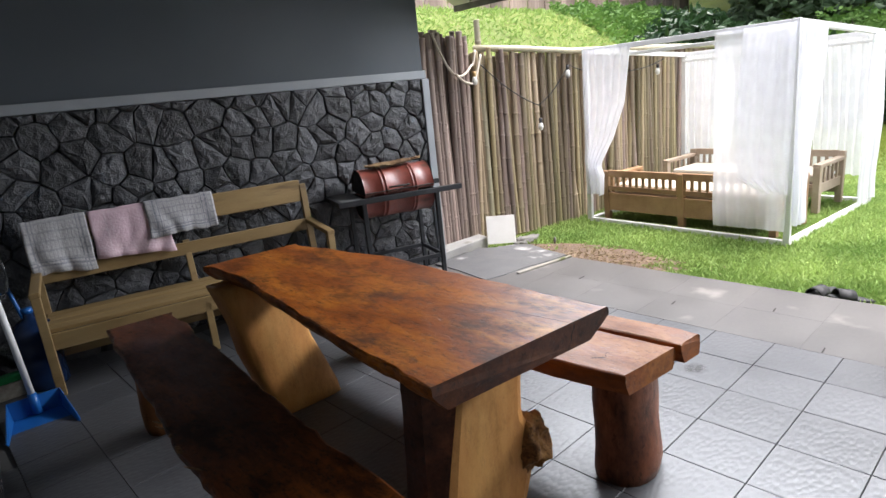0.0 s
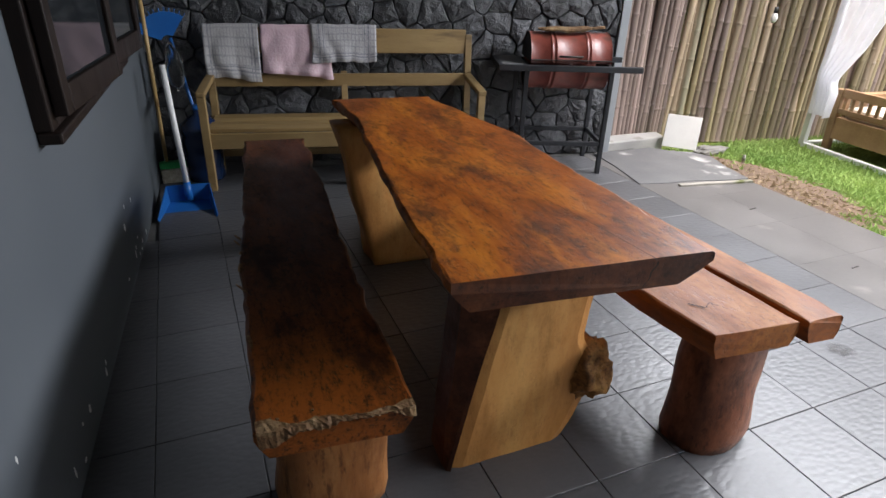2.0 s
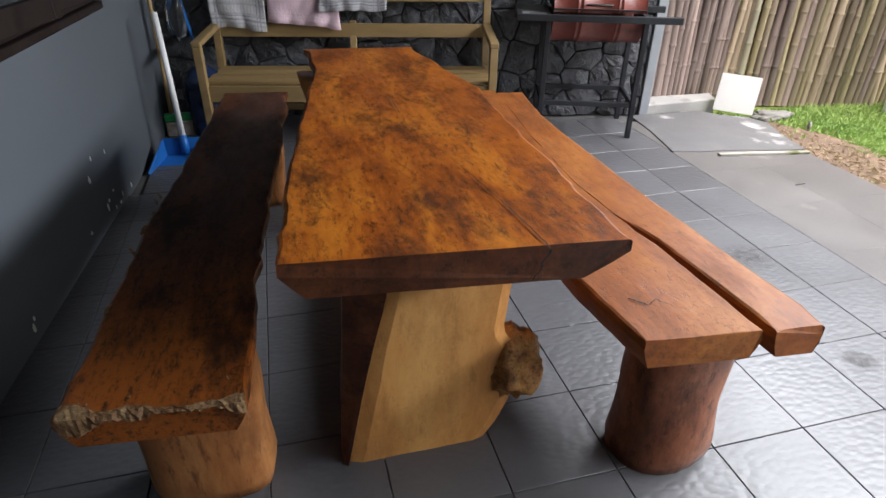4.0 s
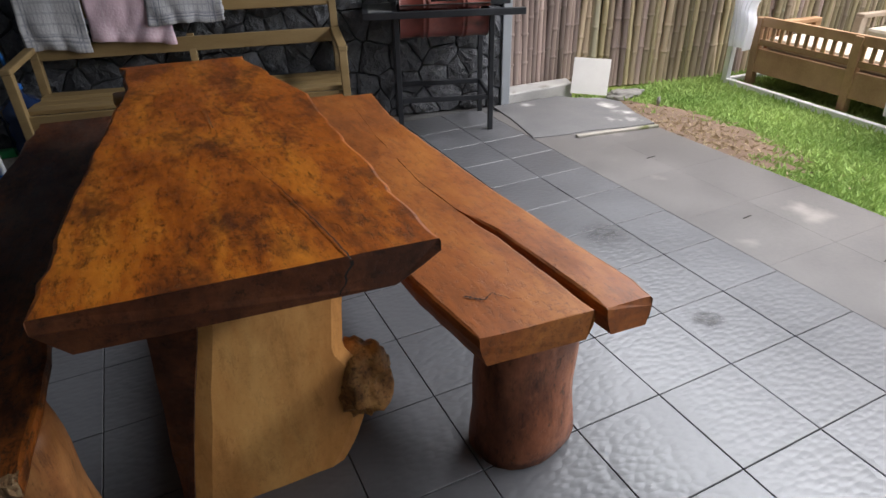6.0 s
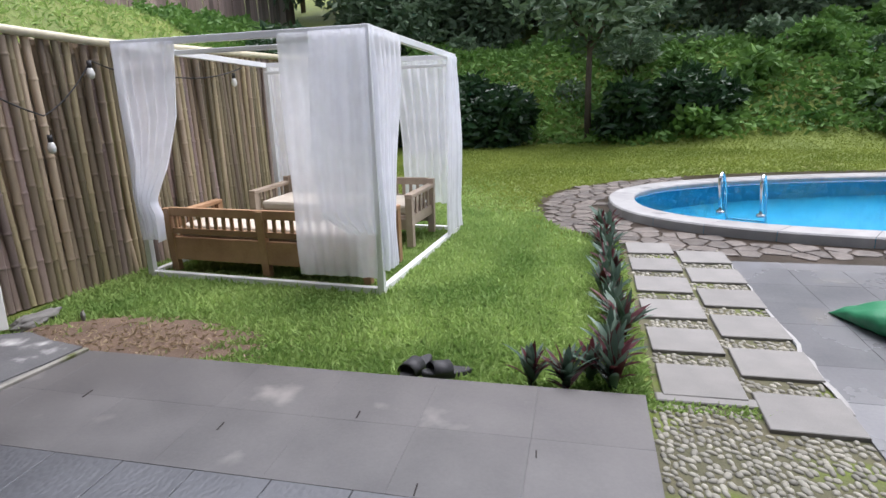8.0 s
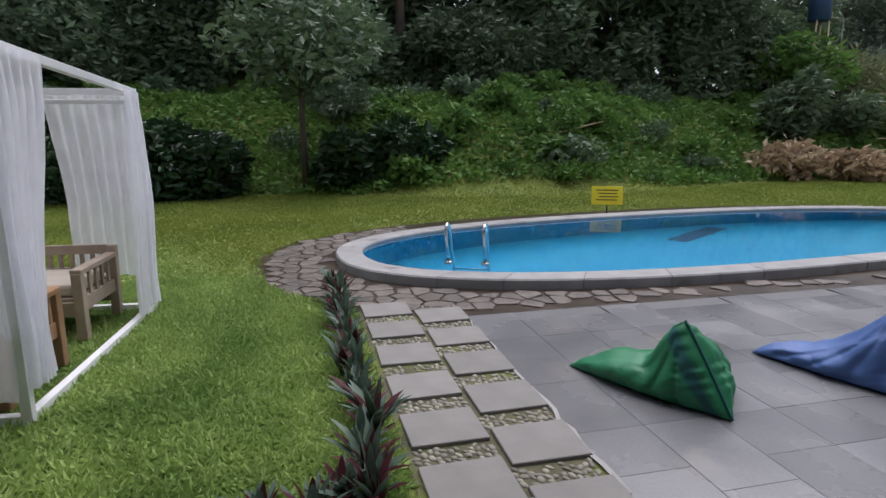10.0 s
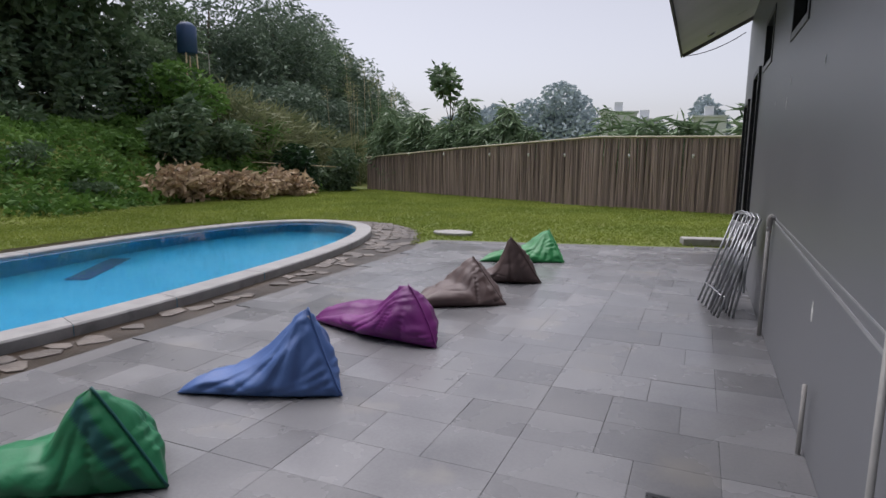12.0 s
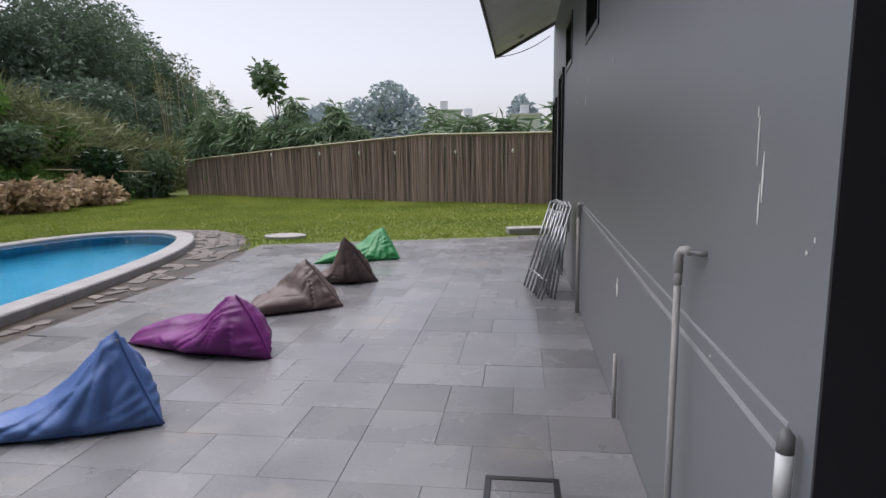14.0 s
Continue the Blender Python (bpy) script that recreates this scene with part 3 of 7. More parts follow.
def tube(name, mat, pts, radius, sides=10, caps=True):
    """A round tube along points; radius is a number or one for each point."""
    pts = [Vector(p) for p in pts]
    rad = radius if isinstance(radius, (list, tuple)) else [radius] * len(pts)
    verts, faces, up = [], [], None
    for i, p in enumerate(pts):
        d = (pts[min(i + 1, len(pts) - 1)] - pts[max(i - 1, 0)]).normalized()
        if up is None:
            up = d.orthogonal().normalized()
        side = (up - d * up.dot(d)).normalized()
        up = side
        other = d.cross(side)
        for k in range(sides):
            a = 2 * math.pi * k / sides
            verts.append(p + (side * math.cos(a) + other * math.sin(a)) * rad[i])
        if i:
            for k in range(sides):
                a, b = (i - 1) * sides + k, (i - 1) * sides + (k + 1) % sides
                faces.append((a, b, b + sides, a + sides))
    if caps:
        faces.append(tuple(range(sides))[::-1])
        faces.append(tuple(range(len(verts) - sides, len(verts))))
    return raw(name, verts, faces, mat, True)


def arc(c, r, a0, a1, n, u, v):
    c, u, v = Vector(c), Vector(u), Vector(v)
    return [c + u * (r * math.cos(a0 + (a1 - a0) * i / n)) + v * (r * math.sin(a0 + (a1 - a0) * i / n)) for i in range(n + 1)]


def prism(name, mat, outline, z0, z1, bevel=0.0, smooth=False):
    """An upright block over a plan outline."""
    bm = bmesh.new()
    f = bm.faces.new([bm.verts.new((x, y, z0)) for x, y in outline])
    r = bmesh.ops.extrude_face_region(bm, geom=[f])
    bmesh.ops.translate(bm, verts=[g for g in r["geom"] if isinstance(g, bmesh.types.BMVert)], vec=(0, 0, z1 - z0))
    if bevel:
        bmesh.ops.bevel(bm, geom=[e for e in bm.edges], offset=bevel, segments=1, affect="EDGES")
    return finish(bm, name, mat, smooth)


def lerp_table(table, t):
    xs = [a for a, _ in table]
    return float(np.interp(t, xs, [b for _, b in table]))


def cells(x0, x1, y0, y1, step, seed, jitter=0.42):
    """Irregular convex cells that fill a rectangle: a polygon for each."""
    g = np.random.default_rng(seed)
    pts = []
    ny = int(round((y1 - y0) / step))
    nx = int(round((x1 - x0) / step))
    for j in range(-1, ny + 1):
        for i in range(-1, nx + 1):
            pts.append((x0 + (i + 0.5 + 0.5 * (j % 2)) * step + g.uniform(-jitter, jitter) * step, y0 + (j + 0.5) * step + g.uniform(-jitter, jitter) * step))
    pts = np.array(pts)
    out = []
    for c in pts:
        poly = [np.array(p) for p in ((x0, y0), (x1, y0), (x1, y1), (x0, y1))]
        near = pts[np.argsort(((pts - c) ** 2).sum(1))[1:16]]
        for o in near:
            mid, d = (c + o) / 2, o - c
            res = []
            for a, b in zip(poly, poly[1:] + poly[:1]):
                da, db = (a - mid) @ d, (b - mid) @ d
                if da <= 0:
                    res.append(a)
                if da * db < 0:
                    res.append(a + (b - a) * (da / (da - db)))
            poly = res
            if len(poly) < 3:
                break
        if len(poly) >= 3:
            p = np.array(poly)
            area = 0.5 * abs(np.dot(p[:, 0], np.roll(p[:, 1], 1)) - np.dot(p[:, 1], np.roll(p[:, 0], 1)))
            if area > 0.1 * step * step:
                out.append(p)
    return out


def stone_mesh(name, poly, gap, height, mat, g, rise=0.4):
    """A stone with a tight recessed joint: a broken outline, sloped flanks, an uneven hewn face."""
    pts = []
    n0 = len(poly)
    for i in range(n0):
        a, b = poly[i], poly[(i + 1) % n0]
        m = max(1, int(np.linalg.norm(b - a) / 0.06))
        for k in range(m):
            q = a + (b - a) * k / m
            pts.append(q + (g.uniform(-0.006, 0.006, 2) if k else 0))
    poly = np.array(pts)
    c = poly.mean(0)
    size = np.sqrt(((poly - c) ** 2).sum(1)).mean()
    n = len(poly)
    tilt = g.uniform(-0.35, 0.35, 2) * height / size
    verts = []
    for shrink, h, rough in ((gap, 0.0, 0.0), (gap + 0.002, 0.6, 0.15), (gap + 0.009, 0.95, 0.15), (None, 1.0 + rise * 0.5, 0.25)):
        f = 0.5 if shrink is None else max(0.55, 1 - shrink / size)
        for p in poly:
            q = c + (p - c) * f
            verts.append((*q, max(0.0, height * (h + g.uniform(-rough, rough)) + (tilt @ (q - c) if h else 0))))
    verts.append((*c, height * (1 + rise * g.uniform(0.3, 1))))
    faces = []
    for r in range(3):
        faces += [(r * n + i, r * n + (i + 1) % n, (r + 1) * n + (i + 1) % n, (r + 1) * n + i) for i in range(n)]
    faces += [(3 * n + i, 3 * n + (i + 1) % n, 4 * n) for i in range(n)]
    return raw(name, verts, faces, mat)

# ---- plan ----
GZ = -0.1                      # level of lawn and pool deck; the terrace is 0
WING_X, WING_Y, WING_END = 2.672, -0.47, -10.15
LEFT = [(0.17, -0.43), (0.625, 5.66)]          # foot of the house wall beside the table
BACK = [(0.62, 5.67), (4.17, 4.92)]            # foot of the stone wall
POOL_C, POOL_A, POOL_B, POOL_N, POOL_T = (10.1, -4.72), 5.55, 2.2, 2.4, -4.6


def pool_ring(extra, n=96, z=0.0):
    out = []
    for k in range(n):
        a = 2 * math.pi * k / n
        c, s = math.cos(a), math.sin(a)
        u = (abs(c) ** (2 / POOL_N)) * math.copysign(1, c) * (POOL_A + extra)
        v = (abs(s) ** (2 / POOL_N)) * math.copysign(1, s) * (POOL_B + extra)
        t = radians(90 - POOL_T + 0)
        out.append((POOL_C[0] + u * math.cos(t) - v * math.sin(t), POOL_C[1] + u * math.sin(t) + v * math.cos(t), z))
    return out


def in_pool(x, y, extra=0.0):
    t = radians(90 - POOL_T)
    dx, dy = x - POOL_C[0], y - POOL_C[1]
    u, v = dx * math.cos(t) + dy * math.sin(t), -dx * math.sin(t) + dy * math.cos(t)
    return (abs(u) / (POOL_A + extra)) ** POOL_N + (abs(v) / (POOL_B + extra)) ** POOL_N < 1


# ---- terrain: one sheet from the lawn to the hills ----
def smooth_step(a, b, x):
    t = np.clip((x - a) / (b - a), 0, 1)
    return t * t * (3 - 2 * t)


def ground_z(x, y):
    """Flat lawn, a weedy bank to the east, a grassy bank behind the north fence, falling ground to the south."""
    x, y = np.asarray(x, float), np.asarray(y, float)
    foot = 16.6 + 0.8 * np.sin(y * 0.35) + np.where(y < -16, (-16 - y) * 0.25, 0)
    d = x - foot
    south = 1 - smooth_step(-16.0, -27.0, y) * 0.75
    bank = (smooth_step(0, 4.5, d) * 2.3 + smooth_step(4, 18, d) * 2.6 + smooth_step(14, 60, d) * 9) * south
    north = smooth_step(6.4, 13.2, y) * 3.75 + smooth_step(12, 60, y) * 8
    return np.maximum(bank, north) - 0.012 + GZ + 0.05 * np.sin(x * 0.9 + 1) * np.sin(y * 0.7) * smooth_step(0, 3, d)


def build_ground():
    xs = np.unique(np.concatenate([np.linspace(-120, -8, 15), np.linspace(-8, 7, 16), np.linspace(7, 13, 49), np.linspace(13, 34, 64), np.linspace(34, 260, 24)]))
    ys = np.unique(np.concatenate([np.linspace(-420, -40, 24), np.linspace(-40, -11, 44), np.linspace(-11, 2, 105), np.linspace(2, 30, 40), np.linspace(30, 140, 12)]))
    X, Y = np.meshgrid(xs, ys)
    Z = ground_z(X, Y)
    nx = len(xs)
    faces = []
    for j in range(len(ys) - 1):
        for i in range(nx - 1):
            cx, cy = (xs[i] + xs[i + 1]) / 2, (ys[j] + ys[j + 1]) / 2
            if not in_pool(cx, cy, 0.12):
                faces.append((j * nx + i, j * nx + i + 1, (j + 1) * nx + i + 1, (j + 1) * nx + i))
    me = quick("ground", np.stack([X.ravel(), Y.ravel(), Z.ravel()], 1), faces, M_lawn, True)
    solid("ground", me, "mown green lawn rising to weedy banks", "ground", kind="structure")


build_ground()

# ---- terrace and deck beds ----
solid("floor", prism("floor", M_tile_base, [(-0.3, WING_Y), (3.9, WING_Y), (3.9, 0.73), (4.8, 0.73), (4.8, 4.6), (4.9, 4.6), (4.25, 5.1), (0.5, 6.0), (-0.3, 6.0)], -0.32, -0.006),
      "dark grout bed under grey terrace tiles", "floor", kind="structure")
deck_bed = solid("pavement", prism("pavement", M_joint, [(WING_X - 0.3, -10.35), (7.66, -9.0), (7.5, -0.2), (3.9, -0.2), (3.9, WING_Y), (WING_X - 0.3, WING_Y)], -0.4, GZ - 0.004),
                 "dark joints under a wet grey stone pool deck", "pavement", kind="structure")


# ---- walls ----
def wall_from(name, p, q, z0, z1, thick, mat, label):
    """A wall whose visible face runs from p to q, its thickness on the left of that way."""
    p, q = Vector((*p, 0)), Vector((*q, 0))
    d = (q - p).normalized()
    nrm = Vector((-d.y, d.x, 0)) * thick
    pts = [(v.x, v.y) for v in (p, q, q + nrm, p + nrm)]
    return solid(name, prism(name, mat, pts, z0, z1), label, "wall", kind="structure")


def house_wall_with_opening():
    """The house wall beside the table with one window opening."""
    p, q = Vector((*LEFT[0], 0)), Vector((*LEFT[1], 0))
    d = (q - p).normalized()
    bm = bmesh.new()
    length = (q - p).length
    for a, b, z0, z1 in ((0, WIN_A, -0.1, 3.5), (WIN_B, length, -0.1, 3.5), (WIN_A, WIN_B, -0.1, WIN_Z0), (WIN_A, WIN_B, WIN_Z1, 3.5)):
        box(bm, a, b, 0, 0.18, z0, z1)
    bmesh.ops.remove_doubles(bm, verts=bm.verts, dist=1e-5)
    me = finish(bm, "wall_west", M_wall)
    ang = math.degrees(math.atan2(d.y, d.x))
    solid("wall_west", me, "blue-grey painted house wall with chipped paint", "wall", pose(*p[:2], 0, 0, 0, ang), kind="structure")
    return pose(*p[:2], 0, 0, 0, ang)


WIN_A, WIN_B, WIN_Z0, WIN_Z1 = 3.3, 4.8, 1.0, 2.25
WEST = house_wall_with_opening()
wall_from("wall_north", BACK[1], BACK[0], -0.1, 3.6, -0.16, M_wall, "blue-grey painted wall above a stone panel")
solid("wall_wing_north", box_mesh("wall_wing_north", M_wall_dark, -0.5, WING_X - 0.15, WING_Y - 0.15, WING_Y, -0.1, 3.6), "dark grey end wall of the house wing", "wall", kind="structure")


solid("wall_wing_coat", box_mesh("wall_wing_coat", M_wall_dark, -0.45, WING_X - 0.002, WING_Y + 0.001, WING_Y + 0.006, -0.1, 3.5), "thin near-black skin over the wing end wall", "wall", kind="structure")


def wing_wall():
    """The long outer wall with two small high windows and two door openings."""
    bm = bmesh.new()
    x0, x1 = WING_X - 0.15, WING_X
    cuts = [(-4.86, -3.98, 2.32, 2.95), (-7.25, -6.32, 2.38, 2.95), (-8.35, -7.5, GZ, 2.5), (-9.9, -9.05, GZ, 2.25)]
    y = WING_Y
    for a, b, z0, z1 in cuts:
        box(bm, x0, x1, b, y, -0.3, 3.55)
        if z0 > 0:
            box(bm, x0, x1, a, b, -0.3, z0)
        box(bm, x0, x1, a, b, z1, 3.55)
        y = a
    box(bm, x0, x1, WING_END, y, -0.3, 3.55)
    bmesh.ops.remove_doubles(bm, verts=bm.verts, dist=1e-5)
    solid("wall_east", finish(bm, "wall_east", M_wall_out), "grey painted outer house wall with scrapes and filled chases", "wall", kind="structure")
    return cuts


WING_CUTS = wing_wall()
solid("wall_south", box_mesh("wall_south", M_wall_out, -4, WING_X, WING_END - 0.15, WING_END, -0.3, 3.5), "grey painted end wall of the house", "wall", kind="structure")
solid("wall_far_west", box_mesh("wall_far_west", M_wall, -4.2, -4, WING_END - 0.15, 6.2, -0.3, 4.5), "plain grey back wall of the house", "wall", kind="structure")
solid("wall_inner_north", box_mesh("wall_inner_north", M_wall, -4, 0.5, 6.0, 6.2, -0.3, 4.5), "plain grey side wall of the house", "wall", kind="structure")


def roof_z(x):
    return 3.59 - 0.525 * (x - WING_X)


def roof_plane(name, outline, lift0, lift1, mat, label):
    bm = bmesh.new()
    lo = [bm.verts.new((x, y, roof_z(x) + lift0)) for x, y in outline]
    hi = [bm.verts.new((x, y, roof_z(x) + lift1)) for x, y in outline]
    bm.faces.new(lo[::-1])
    bm.faces.new(hi)
    n = len(lo)
    for i in range(n):
        bm.faces.new((lo[i], lo[(i + 1) % n], hi[(i + 1) % n], hi[i]))
    return solid(name, finish(bm, name, mat), label, "roof", kind="structure")


EAVE = [(-4.2, -10.05), (3.66, -10.05), (3.66, WING_Y - 0.5), (4.98, WING_Y - 0.5), (4.98, 5.25), (-4.2, 6.2)]
roof_plane("ceiling_soffit", EAVE, 0.0, 0.015, M_soffit, "white sloping soffit boards under the eaves")
roof_plane("roof", EAVE, 0.03, 0.14, M_roof, "dark tiled sloping roof")
# unseen ceiling, kept near-black so less light bounces onto the floor
solid("ceiling", box_mesh("ceiling", M_wall_dark, -0.4, 3.0, WING_Y, 5.9, 3.2, 3.24), "unseen flat terrace ceiling, near-black to cut bounce light", "ceiling", kind="structure")
for k, (p, q) in enumerate((((3.67, -10.06), (3.67, WING_Y - 0.5)), ((4.99, WING_Y - 0.5), (4.99, 5.26)), ((2.6, -10.07), (3.68, -10.07)))):
    solid("trim", beam("trim", M_fascia, (*p, roof_z(p[0]) + 0.03), (*q, roof_z(q[0]) + 0.03), 0.025, 0.16), "weathered dark fascia board along the roof edge", "fascia", kind="structure")


# ---- stone panel ----
def back_matrix():
    """x along the stone wall from its left end, y out of the wall, z up."""
    p, q = Vector((*BACK[0], 0)), Vector((*BACK[1], 0))
    d = (q - p).normalized()
    out = Vector((d.y, -d.x, 0))
    return Matrix(((d.x, out.x, 0, p.x), (d.y, out.y, 0, p.y), (0, 0, 1, 0), (0, 0, 0, 1))), (q - p).length


BACK_M, BACK_L = back_matrix()
PANEL_TOP = 1.7


def stone_panel():
    g = np.random.default_rng(5)
    host = solid("stone_cladding", box_mesh("stone_cladding", M_mortar, 0, BACK_L - 0.06, 0.0, 0.03, 0, PANEL_TOP),
                 "black lava stone cladding panel on the terrace wall", "stone wall", BACK_M)
    up = Matrix(((1, 0, 0, 0), (0, 0, 1, 0.031), (0, 1, 0, 0), (0, 0, 0, 1)))
    for poly in cells(0.0, BACK_L - 0.06, 0.0, PANEL_TOP, 0.18, 11, 0.48):
        part("stone", stone_mesh("stone", poly, 0.0008, 0.028, M_stone, g, 0.55), host, up)


def house_trim():
    fr = thing("panel_frame", "pale grey raised plaster frame round the stone panel", "trim", BACK_M, kind="structure")
    part("frame_bar", box_mesh("frame_bar", M_trim, 0, BACK_L, 0.002, 0.06, PANEL_TOP, PANEL_TOP + 0.07, bevel=0.006), fr)
    part("frame_bar", box_mesh("frame_bar", M_trim, BACK_L - 0.06, BACK_L + 0.012, 0.004, 0.08, -0.05, PANEL_TOP - 0.002, bevel=0.006), fr)


stone_panel()
house_trim()


# ---- slab furniture ----
def slab(name, mat, left, right, z_top, thick, y0, y1, under=0.03, rag=0.006, seed=0, n=44, end_mat=None, under_r=None, crisp=(None, None)):
    """A live-edge slab along y: edges from tables (y, x); undercut flanks, worn arrises, slightly uneven top."""
    m = 16
    ur = under if under_r is None else under_r
    verts, faces = [], []
    for i in range(n + 1):
        y = y0 + (y1 - y0) * i / n
        xl = lerp_table(left, y) + rag * 2 * noise.noise((y * 5, seed, 0)) + rag * noise.noise((y * 17, seed, 5))
        xr = lerp_table(right, y) + rag * 2 * noise.noise((y * 5, seed, 9)) + rag * noise.noise((y * 17, seed, 3))
        end = min(i, n - i)
        r = 0.012 if end else 0.004
        rl = 0.001 if crisp[0] is not None and y > crisp[0] else r
        rr = 0.001 if crisp[1] is not None and y > crisp[1] else r
        ring = [(xl + under, z_top - thick), (xl + under * 0.4, z_top - thick * 0.62), (xl, z_top - thick * 0.3), (xl, z_top - rl), (xl + rl * 0.3, z_top - rl * 0.3), (xl + rl, z_top)]
        for k in range(1, 5):
            ring.append((xl + rl + (xr - xl - rl - rr) * k / 5, z_top))
        ring += [(xr - rr, z_top), (xr - rr * 0.3, z_top - rr * 0.3), (xr, z_top - rr), (xr, z_top - thick * 0.3), (xr - ur * 0.4, z_top - thick * 0.62), (xr - ur, z_top - thick)]
        for k, (x, z) in enumerate(ring):
            wob = 0.0025 * noise.noise((x * 6, y * 6, seed)) if 4 < k < 11 else 0
            dy = 0.008 * noise.noise((x * 12, z * 20, seed + y0)) if end == 0 else 0
            dy += (0.0 if i else (0.006 if z > z_top - 0.004 else 0)) - (0.006 if i == n and z > z_top - 0.004 else 0)
            verts.append((x, y + dy + END_SKEW * (x - (xl + xr) / 2), z + wob))
        if i:
            a, b = (i - 1) * m, i * m
            for k in range(m):
                faces.append((a + k, a + (k + 1) % m, b + (k + 1) % m, b + k))
    faces.append(tuple(range(m)))
    faces.append(tuple(range(n * m, n * m + m))[::-1])
    me = raw(name, verts, faces, mat)
    bm = bmesh.new()
    bm.from_mesh(me)
    bmesh.ops.recalc_face_normals(bm, faces=bm.faces)
    if end_mat:
        me.materials.append(end_mat)
        for f in bm.faces:
            if len(f.verts) > 6:
                f.material_index = 1
    bm.to_mesh(me)
    bm.free()
    return me


END_SKEW = -0.1


def log_leg(name, mat, base, top, z0, z1, seed, square=3.2, rag=0.012, n=10, sides=20):
    """A rough-hewn leg: a rounded box section, (cx, cy, half x, half y) at foot and head."""
    verts, faces = [], []
    for i in range(n + 1):
        t = i / n
        z = z0 + (z1 - z0) * t
        cx, cy, hx, hy = [a + (b - a) * t for a, b in zip(base, top)]
        if i == 0:
            hx, hy = hx - 0.008, hy - 0.008
        for k in range(sides):
            a = 2 * math.pi * k / sides
            c, s = math.cos(a), math.sin(a)
            x = abs(c) ** (2 / square) * math.copysign(hx, c)
            y = abs(s) ** (2 / square) * math.copysign(hy, s)
            w = 1 + rag / max(hx, hy) * 2 * noise.noise((c * 1.2 + seed, s * 1.2, z * 4))
            verts.append((cx + x * w, cy + y * w, z))
        if i:
            for k in range(sides):
                p, q = (i - 1) * sides + k, (i - 1) * sides + (k + 1) % sides
                faces.append((p, q, q + sides, p + sides))
    faces.append(tuple(range(sides))[::-1])
    faces.append(tuple(range(n * sides, n * sides + sides)))
    return raw(name, verts, faces, mat, True)


def burl(name, mat, c, r, seed):
    bm = bmesh.new()
    bmesh.ops.create_icosphere(bm, subdivisions=3, radius=1.0)
    for v in bm.verts:
        w = 1 + 0.28 * noise.noise(v.co * 1.7 + Vector((seed, 0, 0))) + 0.12 * noise.noise(v.co * 5 + Vector((0, seed, 0)))
        v.co = Vector((v.co.x * r[0], v.co.y * r[1], v.co.z * r[2])) * w + Vector(c)
    return finish(bm, name, mat, True)


def jagged_crack(name, mat, pts, w, z, seed):
    """A thin dark split that wanders along pts."""
    g = np.random.default_rng(seed)
    verts, faces = [], []
    for i in range(len(pts) - 1):
        (ax, ay), (bx, by) = pts[i], pts[i + 1]
        for k in range(8):
            t = k / 8
            verts.append((ax + (bx - ax) * t + g.uniform(-1, 1) * w, ay + (by - ay) * t))
    verts.append(pts[-1])
    out = []
    n = len(verts)
    for i, (x, y) in enumerate(verts):
        h = w * (1 - 0.85 * i / n)
        out += [(x - h, y, z), (x + h, y, z)]
    faces = [(2 * i, 2 * i + 1, 2 * i + 3, 2 * i + 2) for i in range(n - 1)]
    return raw(name, out, faces, mat)


M_split = material("black_split", (0.004, 0.002, 0.001), (0.012, 0.006, 0.003), 0.9, scale=20, bump=0.2)

table = thing("dining_table", "live-edge orange-brown slab dining table on log legs", "table")
part("tabletop", slab("tabletop", M_table, [(1.8, 1.36), (2.25, 1.39), (2.7, 1.45), (3.05, 1.5), (3.4, 1.55), (3.9, 1.53)],
                      [(1.75, 2.1), (2.25, 2.11), (2.85, 2.13), (3.05, 2.15), (3.3, 2.1), (3.8, 2.04)], 0.835, 0.085, 1.835, 3.79, under=0.05, under_r=0.1, rag=0.007, seed=1, end_mat=M_end_dark), table)
part("crack", jagged_crack("crack", M_split, [(1.912, 1.806), (1.905, 1.9), (1.89, 2.02), (1.865, 2.2), (1.83, 2.4)], 0.0018, 0.8382, 3), table, label="dark wandering split in the slab")
def sawn_leg(name, mat, left, right, z1, y0, y1, seed, n=26, m=12):
    """A thick sawn plank leg whose side edges follow tables (z, x); waney flanks, softened corners."""
    verts, faces = [], []
    for i in range(n + 1):
        z = z1 * i / n
        xl, xr = lerp_table(left, z), lerp_table(right, z)
        ring = []
        for k in range(m):
            t = k / (m - 1)
            ring.append((xl + (xr - xl) * t, y0 + (0.012 if k in (0, m - 1) else 0.0)))
        for k in range(m):
            t = 1 - k / (m - 1)
            ring.append((xl + 0.03 + (xr - xl - 0.06) * t, y1))
        for x, y in ring:
            verts.append((x + 0.006 * noise.noise((z * 7, y * 5, seed)), y + 0.006 * noise.noise((x * 6, z * 5, seed)), z))
        if i:
            q = len(ring)
            faces += [((i - 1) * q + k, (i - 1) * q + (k + 1) % q, i * q + (k + 1) % q, i * q + k) for k in range(q)]
    q = 2 * m
    faces += [tuple(range(q))[::-1], tuple(range(n * q, n * q + q))]
    return raw(name, verts, faces, mat)


part("leg", sawn_leg("leg", M_leg_pale, [(0.0, 1.472), (0.3, 1.535), (0.45, 1.57), (0.58, 1.605), (0.76, 1.625)],
                     [(0.0, 1.885), (0.075, 1.935), (0.14, 1.965), (0.2, 1.985), (0.3, 1.985), (0.37, 1.962), (0.42, 1.93), (0.5, 1.938), (0.76, 1.975)], 0.757, 2.06, 2.225, 3), table)


